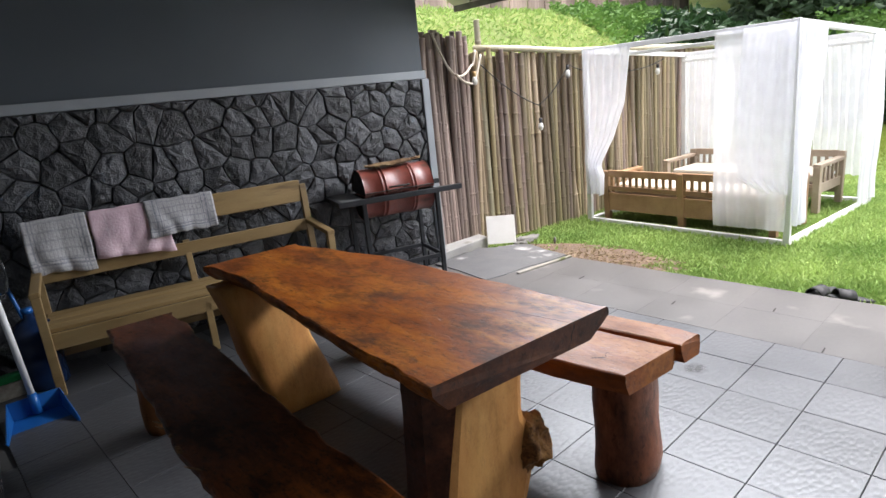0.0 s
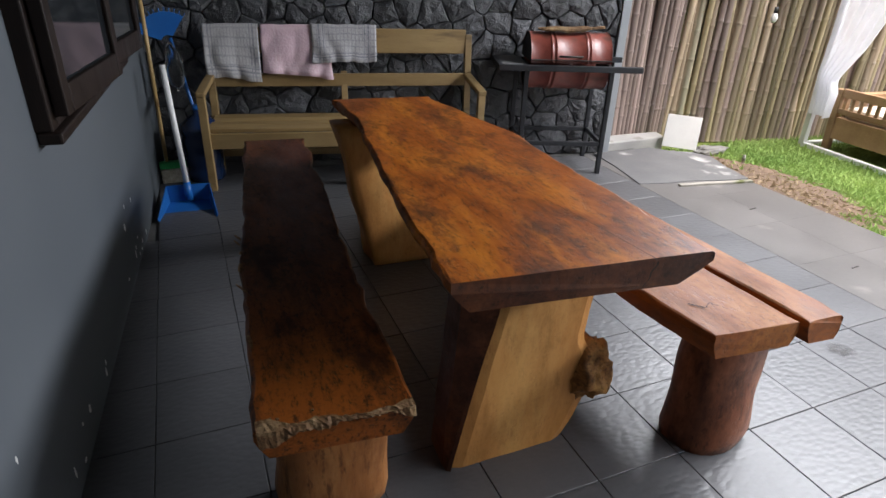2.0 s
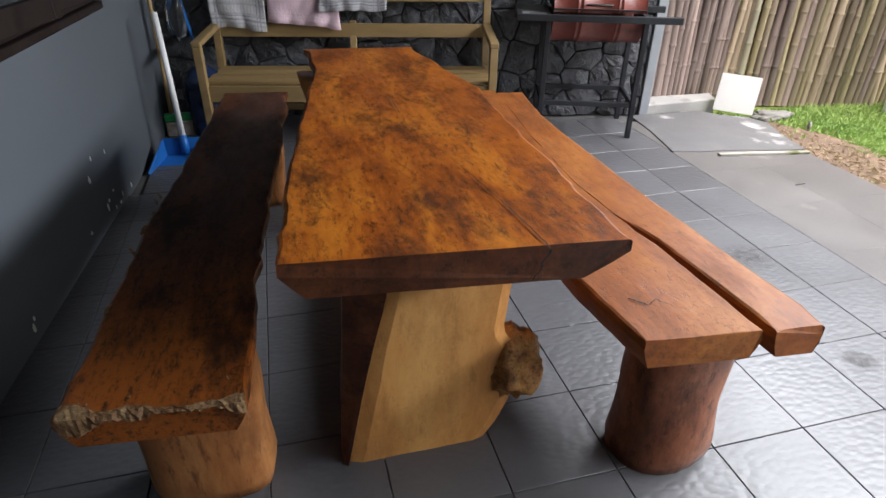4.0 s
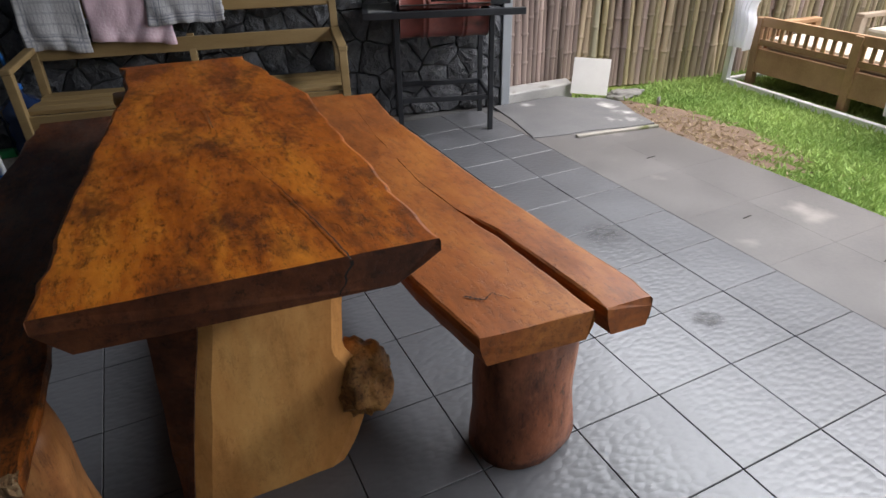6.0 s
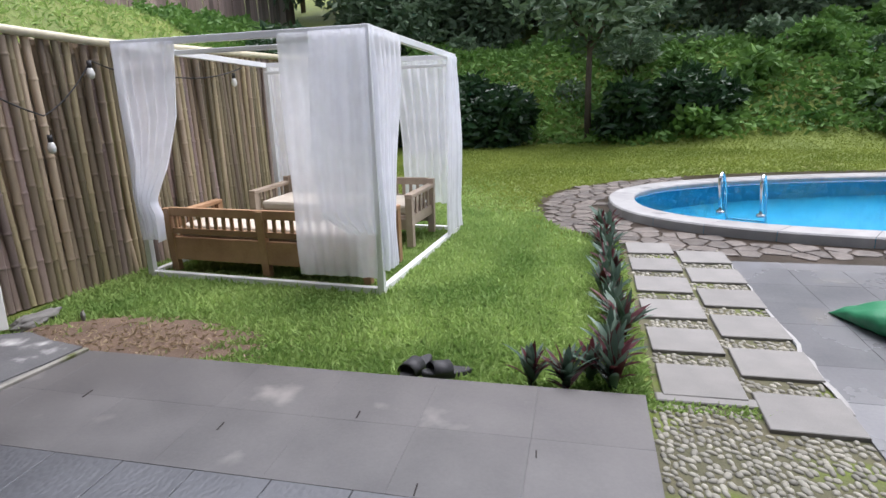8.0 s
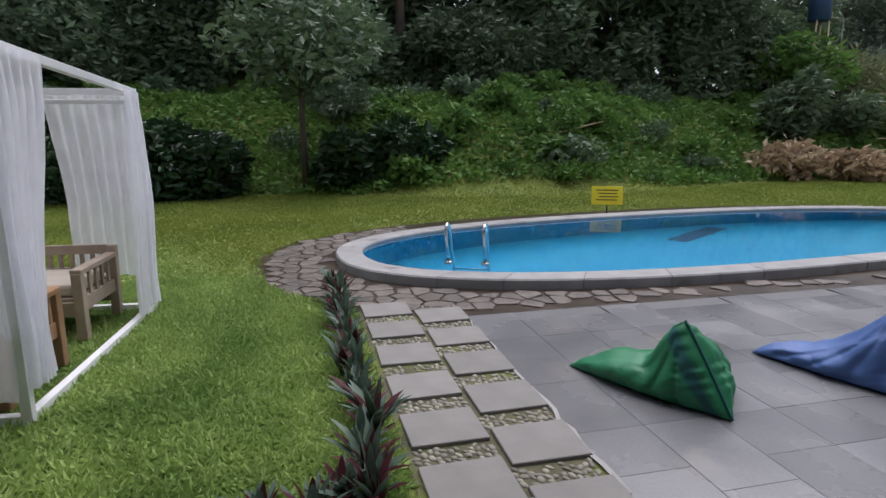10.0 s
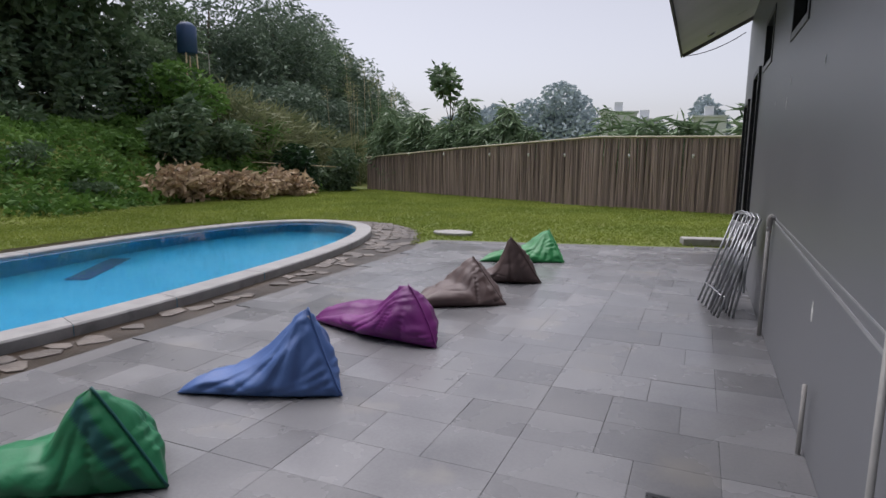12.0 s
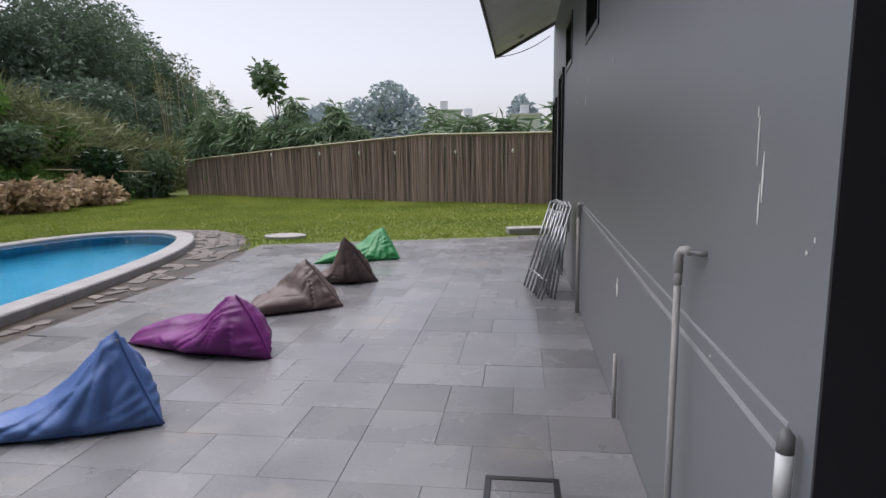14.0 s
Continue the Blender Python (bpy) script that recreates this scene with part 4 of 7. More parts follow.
def knot(name, mat, c, r, seed, pit):
    """A gnarled burl: lumpy, ridged, with a hollow on one side."""
    bm = bmesh.new()
    bmesh.ops.create_icosphere(bm, subdivisions=4, radius=1.0)
    pit = Vector(pit).normalized()
    for v in bm.verts:
        d = v.co.normalized()
        w = 1 + 0.3 * noise.noise(d * 1.9 + Vector((seed, 0, 0))) + 0.16 * noise.noise(d * 4.5 + Vector((0, seed, 0))) + 0.07 * noise.noise(d * 11)
        w -= 0.42 * max(0.0, (d.dot(pit) - 0.72) / 0.28)
        v.co = Vector((d.x * r[0], d.y * r[1], d.z * r[2])) * w + Vector(c)
    return finish(bm, name, mat, True)


part("burl", knot("burl", M_knot, (1.985, 2.1, 0.275), (0.085, 0.1, 0.115), 9, (0.1, -1, 0.35)), table, label="gnarled dark burl with a hollow on the leg")
part("burl", knot("burl", M_leg_pale, (1.9, 2.16, 0.17), (0.09, 0.09, 0.11), 2, (0, 1, 0)), table, label="golden swelling below the burl")


def bark_face():
    """The dark left side of the slab leg, a wedge that narrows to the floor."""
    V, n = [], 14
    for i in range(n + 1):
        t = i / n
        z = 0.757 * t
        x1 = lerp_table([(0.0, 1.47), (0.3, 1.532), (0.45, 1.567), (0.58, 1.602), (0.76, 1.622)], z)
        x0 = 1.445 + 0.055 * t + 0.008 * noise.noise((t * 5, 4, 0))
        V += [(x0 + 0.02, 2.215, z), (x0 + 0.01, 2.1 + 0.01 * noise.noise((t * 6, 2, 0)), z), (x1 - 0.012, 2.064, z), (x1, 2.057, z), (x1 + 0.003, 2.064, z)]
    F = [(5 * i + k, 5 * i + k + 1, 5 * i + k + 6, 5 * i + k + 5) for i in range(n) for k in range(4)]
    part("bark_face", raw("bark_face", V, F, M_end_dark), table, label="dark left face of the log leg")


bark_face()
part("leg", log_leg("leg", M_leg_pale, (1.84, 3.6, 0.2, 0.11), (1.66, 3.62, 0.17, 0.1), 0, 0.757, 8, square=8), table)

bench_l = thing("slab_bench", "dark brown live-edge slab bench with chipped pale end", "bench")
part("seat", slab("seat", M_bench_dark, [(1.8, 0.88), (2.6, 0.93), (3.4, 1.02), (4.3, 1.12)], [(1.75, 1.265), (2.5, 1.29), (3.3, 1.37), (4.3, 1.445)], 0.54, 0.085, 1.85, 4.19, under=0.03, rag=0.01, seed=6), bench_l)
part("leg", log_leg("leg", M_leg_orange, (1.1, 2.12, 0.17, 0.1), (1.105, 2.1, 0.165, 0.1), 0, 0.462, 12), bench_l)
part("leg", log_leg("leg", M_leg_orange, (1.25, 3.95, 0.12, 0.09), (1.26, 3.95, 0.13, 0.09), 0, 0.462, 13), bench_l)

bench_r = thing("slab_bench", "reddish orange two-plank slab bench with a long split", "bench")
SPLIT = [(1.7, 2.522), (2.0, 2.508), (2.24, 2.492), (2.42, 2.455), (2.7, 2.44), (3.2, 2.47), (3.7, 2.53), (4.1, 2.56)]
part("seat", slab("seat", M_bench_red, [(1.75, 2.195), (2.1, 2.15), (2.6, 2.14), (3.2, 2.2), (3.7, 2.32), (4.05, 2.37)],
                  [(y, x - max(0.0, 0.015 - abs(y - 1.7) * 0.019)) for y, x in SPLIT], 0.54, 0.085, 1.78, 3.98, under=0.02, rag=0.003, seed=21, crisp=(None, 2.35)), bench_r)
part("seat_plank", slab("seat_plank", M_bench_red, [(y, x + max(0.0, 0.015 - abs(y - 1.7) * 0.019)) for y, x in SPLIT],
                        [(1.7, 2.665), (1.85, 2.685), (2.15, 2.665), (2.6, 2.645), (3.1, 2.638), (3.5, 2.642), (3.85, 2.69), (4.0, 2.7)], 0.5405, 0.08, 1.745, 3.9, under=0.015, rag=0.003, seed=25, crisp=(2.35, None)), bench_r)
part("leg", log_leg("leg", M_leg_red, (2.4, 1.91, 0.155, 0.12), (2.43, 1.94, 0.155, 0.11), 0, 0.46, 15, square=2.3), bench_r)
part("leg", log_leg("leg", M_leg_red, (2.46, 3.75, 0.14, 0.11), (2.47, 3.75, 0.14, 0.11), 0, 0.46, 17, square=2.3), bench_r)


def chips():
    """The torn pale end of the dark bench: a broken lip of fibres, and a few chips in the top."""
    g = np.random.default_rng(19)
    V, F, n, m = [], [], 44, 6
    for i in range(n + 1):
        x = 0.888 + 0.372 * i / n
        y = 1.85 - 0.1 * (x - 1.07)
        corner = math.exp(-((x - 0.9) / 0.07) ** 2) + 0.55 * math.exp(-((x - 1.245) / 0.03) ** 2) + 0.3 * math.exp(-((x - 1.04) / 0.035) ** 2)
        deep = 0.006 + 0.055 * corner + 0.02 * noise.noise((x * 11, 1, 0)) + 0.014 * noise.noise((x * 60, 2, 0))
        back = 0.004 + 0.035 * corner + 0.022 * noise.noise((x * 13, 5, 0)) + 0.012 * noise.noise((x * 70, 6, 0))
        deep, back = max(0.003, deep), max(0.002, back)
        for k, (dy, dz) in enumerate(((back, 0.0015), (back * 0.4, 0.003), (-0.003, -0.002), (-0.007, -deep * 0.4), (-0.006, -deep * 0.8), (0.004, -deep))):
            r = 0.004 if 0 < k < 5 else 0.0
            V.append((x, y + dy + g.uniform(-r, r), 0.5405 + dz + g.uniform(-r, r) * 0.5))
        if i:
            F += [((i - 1) * m + k, (i - 1) * m + k + 1, i * m + k + 1, i * m + k) for k in range(m - 1)]
    part("splintered_edge", raw("splintered_edge", V, F, M_chip), bench_l, label="pale splintered wood along the end")
    for k in range(11):
        side = k % 2 == 0
        x = 0.9 + g.uniform(0, 0.015) if side else g.uniform(0.92, 1.24)
        y = g.uniform(2.2, 3.0) if side else 1.88 + abs(g.normal(0, 0.05))
        V, c = [], 9
        a, b = (g.uniform(0.004, 0.008), g.uniform(0.012, 0.04)) if side else (g.uniform(0.002, 0.005), g.uniform(0.004, 0.014))
        for h, f in ((0.0, 1.0), (0.0016, 0.7)):
            for q in range(c):
                t = 2 * math.pi * q / c
                w = f * (1 + 0.5 * noise.noise((math.cos(t) * 2 + k * 7, math.sin(t) * 2, 0)))
                V.append((a * w * math.cos(t), b * w * math.sin(t), h))
        F = [(q, (q + 1) % c, c + (q + 1) % c, c + q) for q in range(c)] + [tuple(range(c, 2 * c))]
        part("chip", raw("chip", V, F, M_chip), bench_l, pose(x + (0.02 * (y - 1.9) / 0.5 if side else 0), y, 0.5405, 0, 0, g.uniform(-25, 25)))


chips()
part("crack", raw("crack", [(1.912 - 0.004 * k + 0.004 * math.sin(k * 1.7) + s * (0.0035 - 0.0003 * k), 1.806 + 0.0006 * k, 0.834 - 0.0105 * k) for k in range(8) for s in (-1, 1)],
                  [(2 * k, 2 * k + 1, 2 * k + 3, 2 * k + 2) for k in range(7)], M_split), table)
part("crack", jagged_crack("crack", M_split, [(2.24, 1.97), (2.28, 1.93), (2.31, 1.95), (2.345, 1.9)], 0.004, 0.5428, 4), bench_r, label="short dark check in the wood")
part("scratch", jagged_crack("scratch", M_chip, [(1.78, 2.75), (1.785, 2.9), (1.77, 3.02)], 0.0022, 0.8392, 5), table, label="pale scratch across the slab")


# ---- old wooden settle by the stone wall ----
def settle():
    d = Vector((BACK[1][0] - BACK[0][0], BACK[1][1] - BACK[0][1], 0)).normalized()
    ang = math.degrees(math.atan2(d.y, d.x))
    s = thing("settle", "old pale wooden settle with slatted seat and open back", "bench", pose(0.93, 4.93, 0, 0, 0, ang))
    W, D = 1.86, 0.46
    for x, h in ((0.0, 0.98), (W, 0.98)):
        part("leg", beam("leg", M_pine, (x, 0.0, 0), (x, 0.0, 0.64), 0.05, 0.05), s)
        part("back_post", beam("back_post", M_pine, (x, D - 0.06, 0), (x, D + 0.04, h), 0.05, 0.05), s)
        part("armrest", beam("armrest", M_pine, (x, -0.03, 0.655), (x, D, 0.69), 0.06, 0.035, 0.008), s)
    part("leg", beam("leg", M_pine, (W / 2, 0.02, 0), (W / 2, 0.02, 0.36), 0.045, 0.04), s)
    part("back_post", beam("back_post", M_pine, (W / 2, D - 0.05, 0.36), (W / 2, D + 0.02, 0.72), 0.045, 0.03), s)
    part("top_rail", beam("top_rail", M_pine, (0.02, D + 0.03, 0.93), (W - 0.02, D + 0.03, 0.93), 0.028, 0.17, 0.006), s)
    part("back_rail", beam("back_rail", M_pine, (0.02, D - 0.0, 0.66), (W - 0.02, D - 0.0, 0.66), 0.026, 0.09), s)
    for k in range(4):
        y = 0.03 + k * 0.105
        part("seat_slat", box_mesh("seat_slat", M_pine, 0.0, W, y, y + 0.1, 0.395, 0.42, bevel=0.004), s)
    part("apron", box_mesh("apron", M_pine, 0.02, W - 0.02, 0.0, 0.03, 0.29, 0.394, bevel=0.004), s)
    part("stretcher", beam("stretcher", M_pine, (0.02, D - 0.05, 0.14), (W - 0.02, D - 0.05, 0.14), 0.025, 0.05), s)
    return s


def towel(name, label, x0, x1, front, back, mat, seed):
    """A cloth over the settle's top rail: front fall, fold, back fall, soft ripples."""
    top, nx, prof = 1.022, 30, []
    for k in range(10):
        prof.append((-0.022, top - front + front * k / 10))
    for k in range(7):
        a = math.pi * (1 - k / 6)
        prof.append((0.022 * math.cos(a), top + 0.012 * math.sin(a)))
    for k in range(1, 7):
        prof.append((0.022, top - back * k / 6))
    verts, faces, uvs = [], [], []
    for i in range(nx + 1):
        x = x0 + (x1 - x0) * i / nx
        for k, (y, z) in enumerate(prof):
            hang = max(0.0, (top - z) / front)
            rip = 0.024 * hang * math.sin(x * 24 + seed + 3 * noise.noise((x * 3, z * 3, seed))) + 0.03 * hang * noise.noise((x * 8, z * 5, seed))
            verts.append((x + 0.02 * hang * noise.noise((seed, z * 5, i / nx)), y - abs(rip) * (1 if y < 0 else -0.3) - 0.034 * hang, z - 0.045 * hang * (noise.noise((x * 4.5, seed, 1)) + 0.5 * (i / nx - 0.5)) + 0.006 * noise.noise((x * 14, z * 9, seed))))
            uvs.append((i / nx, k / len(prof)))
        if i:
            n = len(prof)
            for k in range(n - 1):
                a = (i - 1) * n + k
                faces.append((a, a + 1, a + n + 1, a + n))
    me = raw(name, verts, faces, mat, True)
    lay = me.uv_layers.new(name="UVMap")
    for lp in me.loops:
        lay.data[lp.index].uv = uvs[lp.vertex_index]
    ob = solid(name, me, label, "towel", SETTLE_M @ pose(0, 0.485, 0))
    mod = ob.modifiers.new("thickness", "SOLIDIFY")
    mod.thickness = 0.003
    return ob


SETTLE_M = settle().matrix_world.copy()
towel("towel", "grey checked cotton towel hanging over the settle back", -0.02, 0.35, 0.35, 0.2, M_towel_grey, 1.0)
towel("towel", "faded pink cotton towel hanging over the settle back", 0.365, 0.85, 0.34, 0.2, M_towel_pink, 2.3)
towel("towel", "blue-grey checked towel overlapping the pink one", 0.71, 1.17, 0.235, 0.2, M_towel_blue, 4.1).matrix_world @= pose(0, -0.012, 0.006)


# ---- drum barbecue ----
def grill():
    g = thing("barbecue_grill", "red oil-drum barbecue on a black iron stand", "barbecue", pose(3.12, 4.64, 0, 0, 0, -19.5))
    W, D, H = 0.64, 0.44, 0.8
    L0, L1 = 0.03, W + 0.02
    for x in (L0, L1):
        for y in (0, D):
            part("leg", beam("leg", M_black_iron, (x, y, 0), (x, y, H - 0.022), 0.035, 0.035), g)
    for y in (0, D):
        part("brace", beam("brace", M_black_iron, (L0 + 0.018, y, 0.24), (L1 - 0.018, y, 0.24), 0.022, 0.034), g)
    for x in (L0, L1):
        part("brace", beam("brace", M_black_iron, (x, 0.018, 0.24), (x, D - 0.018, 0.24), 0.022, 0.034), g)
    for y in (-0.02, D + 0.02):
        part("top_rail", beam("top_rail", M_black_iron, (-0.18, y, H), (W + 0.24, y, H), 0.04, 0.042), g)
    part("top_rail", beam("top_rail", M_black_iron, (-0.162, 0.0, H), (-0.162, D, H), 0.036, 0.042), g)
    part("top_rail", beam("top_rail", M_black_iron, (L0, 0.0, H), (L0, D, H), 0.03, 0.03), g)
    part("shelf", box_mesh("shelf", M_shelf, -0.144, L0 - 0.016, 0.001, D - 0.001, H + 0.004, H + 0.019, bevel=0.003), g, label="greyed board on the stand's end")
    R, x0, x1, cy = 0.192, L0 + 0.03, L1 - 0.005, D / 2

    def shell(name, mat, a0, a1, z, r):
        """Part of the drum's wall with its pairs of rolled ribs and a thin steel edge."""
        xs = [0.0, 0.02, 0.24, 0.25, 0.26, 0.27, 0.28, 0.3, 0.31, 0.32, 0.33, 0.68, 0.69, 0.7, 0.71, 0.73, 0.74, 0.75, 0.76, 0.98, 1.0]
        rib = {0.25: 0.004, 0.26: 0.008, 0.27: 0.004, 0.31: 0.006, 0.32: 0.008, 0.69: 0.004, 0.7: 0.008, 0.74: 0.006, 0.75: 0.008, 0.0: 0.006, 1.0: 0.006}
        V, F, n = [], [], 26
        for t in xs:
            for k in range(n + 1):
                a = a0 + (a1 - a0) * k / n
                rr = r + rib.get(t, 0.0) + 0.003 * noise.noise((t * 5, a * 2, z))
                V.append((x0 + (x1 - x0) * t, cy + rr * math.cos(a), z + rr * math.sin(a)))
        for i in range(len(xs) - 1):
            F += [(i * (n + 1) + k, i * (n + 1) + k + 1, (i + 1) * (n + 1) + k + 1, (i + 1) * (n + 1) + k) for k in range(n)]
        return raw(name, V, F, mat, True)

    def cap(name, x, a0, a1, z, r):
        n = 24
        ring = [(x + s_, cy + q * math.cos(a0 + (a1 - a0) * k / n), z + q * math.sin(a0 + (a1 - a0) * k / n)) for s_, q in ((0.0, r), (0.006, r * 0.93), (0.006, 0.001)) for k in range(n + 1)]
        m = n + 1
        return raw(name, ring, [(i * m + k, i * m + k + 1, (i + 1) * m + k + 1, (i + 1) * m + k) for i in range(2) for k in range(n)], M_soot)

    low = part("firebox", shell("firebox", M_drum, math.pi, 2 * math.pi, H + 0.01, R), g)
    lid = part("lid", shell("lid", M_drum, 0.0, math.pi, H + 0.03, R), g, label="faded red half-drum lid with scorched edge")
    for x in (x0, x1):
        part("end_plate", cap("end_plate", x, math.pi, 2 * math.pi, H + 0.01, R - 0.002), low)
        part("end_plate", cap("end_plate", x, 0.0, math.pi, H + 0.03, R - 0.002), lid, label="soot-black end plate")
    part("band", beam("band", M_soot, (x0, cy - R - 0.003, H + 0.052), (x1, cy - R - 0.003, H + 0.052), 0.045, 0.005, 0.001), lid, label="scorched lower edge")
    part("handle", tube("handle", M_soot, [(0.27, cy - R - 0.002, H + 0.075), (0.27, cy - R - 0.03, H + 0.08), (0.43, cy - R - 0.03, H + 0.08), (0.43, cy - R - 0.002, H + 0.075)], 0.008), lid)
    return g


def bark_plank():
    """A curled dry plank lying along the top of the drum."""
    V, F, n, m = [], [], 22, 6
    for i in range(n + 1):
        t = i / n
        half = 0.012 + 0.06 * math.sin(math.pi * min(1, t * 1.25)) ** 0.7 * (0.55 + 0.45 * t)
        for z_ in (0.0, 0.012):
            for k in range(m + 1):
                u = k / m * 2 - 1
                y = half * u * (1 + 0.15 * noise.noise((t * 6, u, 3)))
                V.append((0.5 * t, y, z_ - 2.4 * y * y + 0.012 * noise.noise((t * 5, u * 2, 1)) + 0.018 * t * t))
    q = 2 * (m + 1)
    for i in range(n):
        for k in range(q):
            F.append((i * q + k, i * q + (k + 1) % q, (i + 1) * q + (k + 1) % q, (i + 1) * q + k))
    return raw("bark_plank", V, F, M_chip)


solid("bark_plank", bark_plank(), "dry curled brown bark plank lying on the drum lid", "bark", pose(3.12, 4.64, 0, 0, 0, -19.5) @ pose(0.12, 0.17, 1.042, 8, 0, 3))


grill()

# ---- worn slab, board, and loose stones by the fence ----
solid("cement_slab", prism("cement_slab", M_conc_patch, [(3.9, 4.1), (4.1, 4.05), (4.32, 4.03), (4.6, 3.96), (4.83, 3.93), (4.88, 4.2), (4.97, 4.46), (4.9, 4.62), (4.74, 4.7), (4.62, 4.85), (4.3, 4.83), (4.02, 4.86), (3.98, 4.5)], 0.002, 0.014, 0.003), "worn cement slab patched with white render", "slab")
solid("timber_strip", beam("timber_strip", M_strip, (4.17, 3.97, 0.014), (4.8, 3.87, 0.014), 0.035, 0.018), "mossy pale strip along the slab edge", "strip")
solid("cement_sill", prism("cement_sill", M_concrete, [(4.12, 4.9), (4.85, 4.93), (4.9, 5.1), (4.15, 5.12)], -0.05, 0.07, 0.008), "low cement sill under the bamboo screen", "sill")
bd = solid("board", box_mesh("board", M_board, -0.15, 0.15, -0.006, 0.006, 0, 0.29, bevel=0.003), "white foam board leaning on the bamboo fence", "board", pose(4.9, 4.78, 0.0, -14, 3, -35))
for k, (x, y, r) in enumerate(((5.3, 4.8, 0.18), (5.42, 4.5, 0.035))):
    solid("loose_stone", knot("loose_stone", M_step, (0, 0, 0.02), (r, r * 0.42, 0.05), k + 30, (0.3, 0.2, 1)), "broken grey cement lump on bare earth", "stone", pose(x, y, GZ + 0.015, 0, 0, 40 * k))


# ---- bamboo ----
def culm(name, mat, height, r, seed, sides=9):
    """A bamboo pole with swollen nodes and a slight bow."""
    g = np.random.default_rng(seed)
    pts, rad = [], []
    z = 0.0
    bow = g.uniform(-0.012, 0.012)
    while z < height:
        nxt = min(height, z + g.uniform(0.22, 0.34))
        for zz, rr in ((z, r * 1.18), (z + 0.009, r * 1.0), (z + 0.02, r * 0.98), ((z + nxt) / 2, r * 0.975), (nxt - 0.02, r * 0.98), (nxt - 0.009, r * 1.0)):
            pts.append((bow * math.sin(zz / height * 3.1), 0, min(zz, height)))
            rad.append(rr * (1 - 0.08 * zz / height))
        z = nxt
    pts.append((0, 0, height + 0.001))
    rad.append(r * 0.9)
    return tube(name, mat, pts, rad, sides)


def fence_run(host, p, q, h0, h1, z, variants, seed, spacing=0.062, tilt=1.4):
    g = np.random.default_rng(seed)
    p, q = Vector((*p, z)), Vector((*q, z))
    n = int((q - p).length / spacing)
    for i in range(n):
        t = (i + 0.5) / n
        pos = p.lerp(q, t)
        h = (h0 + (h1 - h0) * t) * g.uniform(0.985, 1.02)
        me = variants[g.integers(len(variants))]
        nrm = Vector((-(q - p).y, (q - p).x, 0)).normalized() * g.uniform(-0.012, 0.012)
        part("bamboo_pole", me, host, Matrix.Translation(pos + nrm) @ pose(0, 0, 0, g.normal(0, 0.5), g.normal(0, tilt), g.uniform(0, 360)) @ Matrix.Diagonal((1, 1, h / 2.0, 1)))


V_dark = [culm("bamboo_pole", M_bamboo, 2.0, r, 40 + k) for k, r in enumerate((0.032, 0.036, 0.03, 0.038))]
V_yel = [culm("bamboo_pole", mt, 2.0, r, 60 + k) for k, (r, mt) in enumerate(((0.03, M_bamboo_y), (0.035, M_bamboo_y), (0.027, M_bamboo_o), (0.033, M_bamboo), (0.034, M_bamboo_y), (0.029, M_bamboo_o)))]
fence_a = thing("bamboo_screen", "tall purple-brown bamboo pole screen beside the stone wall", "fence")
fence_run(fence_a, (4.2, 5.1), (5.12, 5.3), 2.13, 2.1, 0.0, V_dark, 1, 0.054)
fence_run(fence_a, (4.2, 5.15), (5.12, 5.35), 2.1, 2.07, 0.0, V_dark, 11, 0.06)
fence_b = thing("bamboo_fence", "yellow-brown upright bamboo pole fence with pale top rail", "fence")
fence_run(fence_b, (5.12, 5.3), (6.4, 4.95), 2.05, 1.98, GZ, V_yel, 2, 0.054)
fence_run(fence_b, (5.12, 5.36), (6.42, 5.01), 2.02, 1.95, GZ, V_yel, 12, 0.06)
fence_run(fence_b, (6.4, 4.95), (9.7, 4.7), 1.98, 1.93, GZ, V_yel, 3, 0.054)
fence_run(fence_b, (6.42, 5.01), (9.7, 4.76), 1.95, 1.9, GZ, V_yel, 13, 0.062)
part("post", culm("post", M_bamboo_rail, 2.35, 0.035, 77), fence_b, pose(5.27, 5.24, GZ))
part("top_rail", tube("top_rail", M_bamboo_rail, [(5.2, 5.23, 1.97), (5.8, 5.07, 1.93), (6.4, 4.89, 1.87), (7.5, 4.8, 1.86), (9.72, 4.63, 1.82)], 0.034, 10), fence_b, label="pale horizontal bamboo rail")

# ---- far bamboo fence, its poles too small to pick apart ----
FAR = [(-2.0, -16.3), (2.3, -17.05), (6.2, -18.1), (11.5, -20.2), (16.9, -22.5)]
FAR_TOP = [2.0, 1.98, 2.02, 1.7, 1.3]


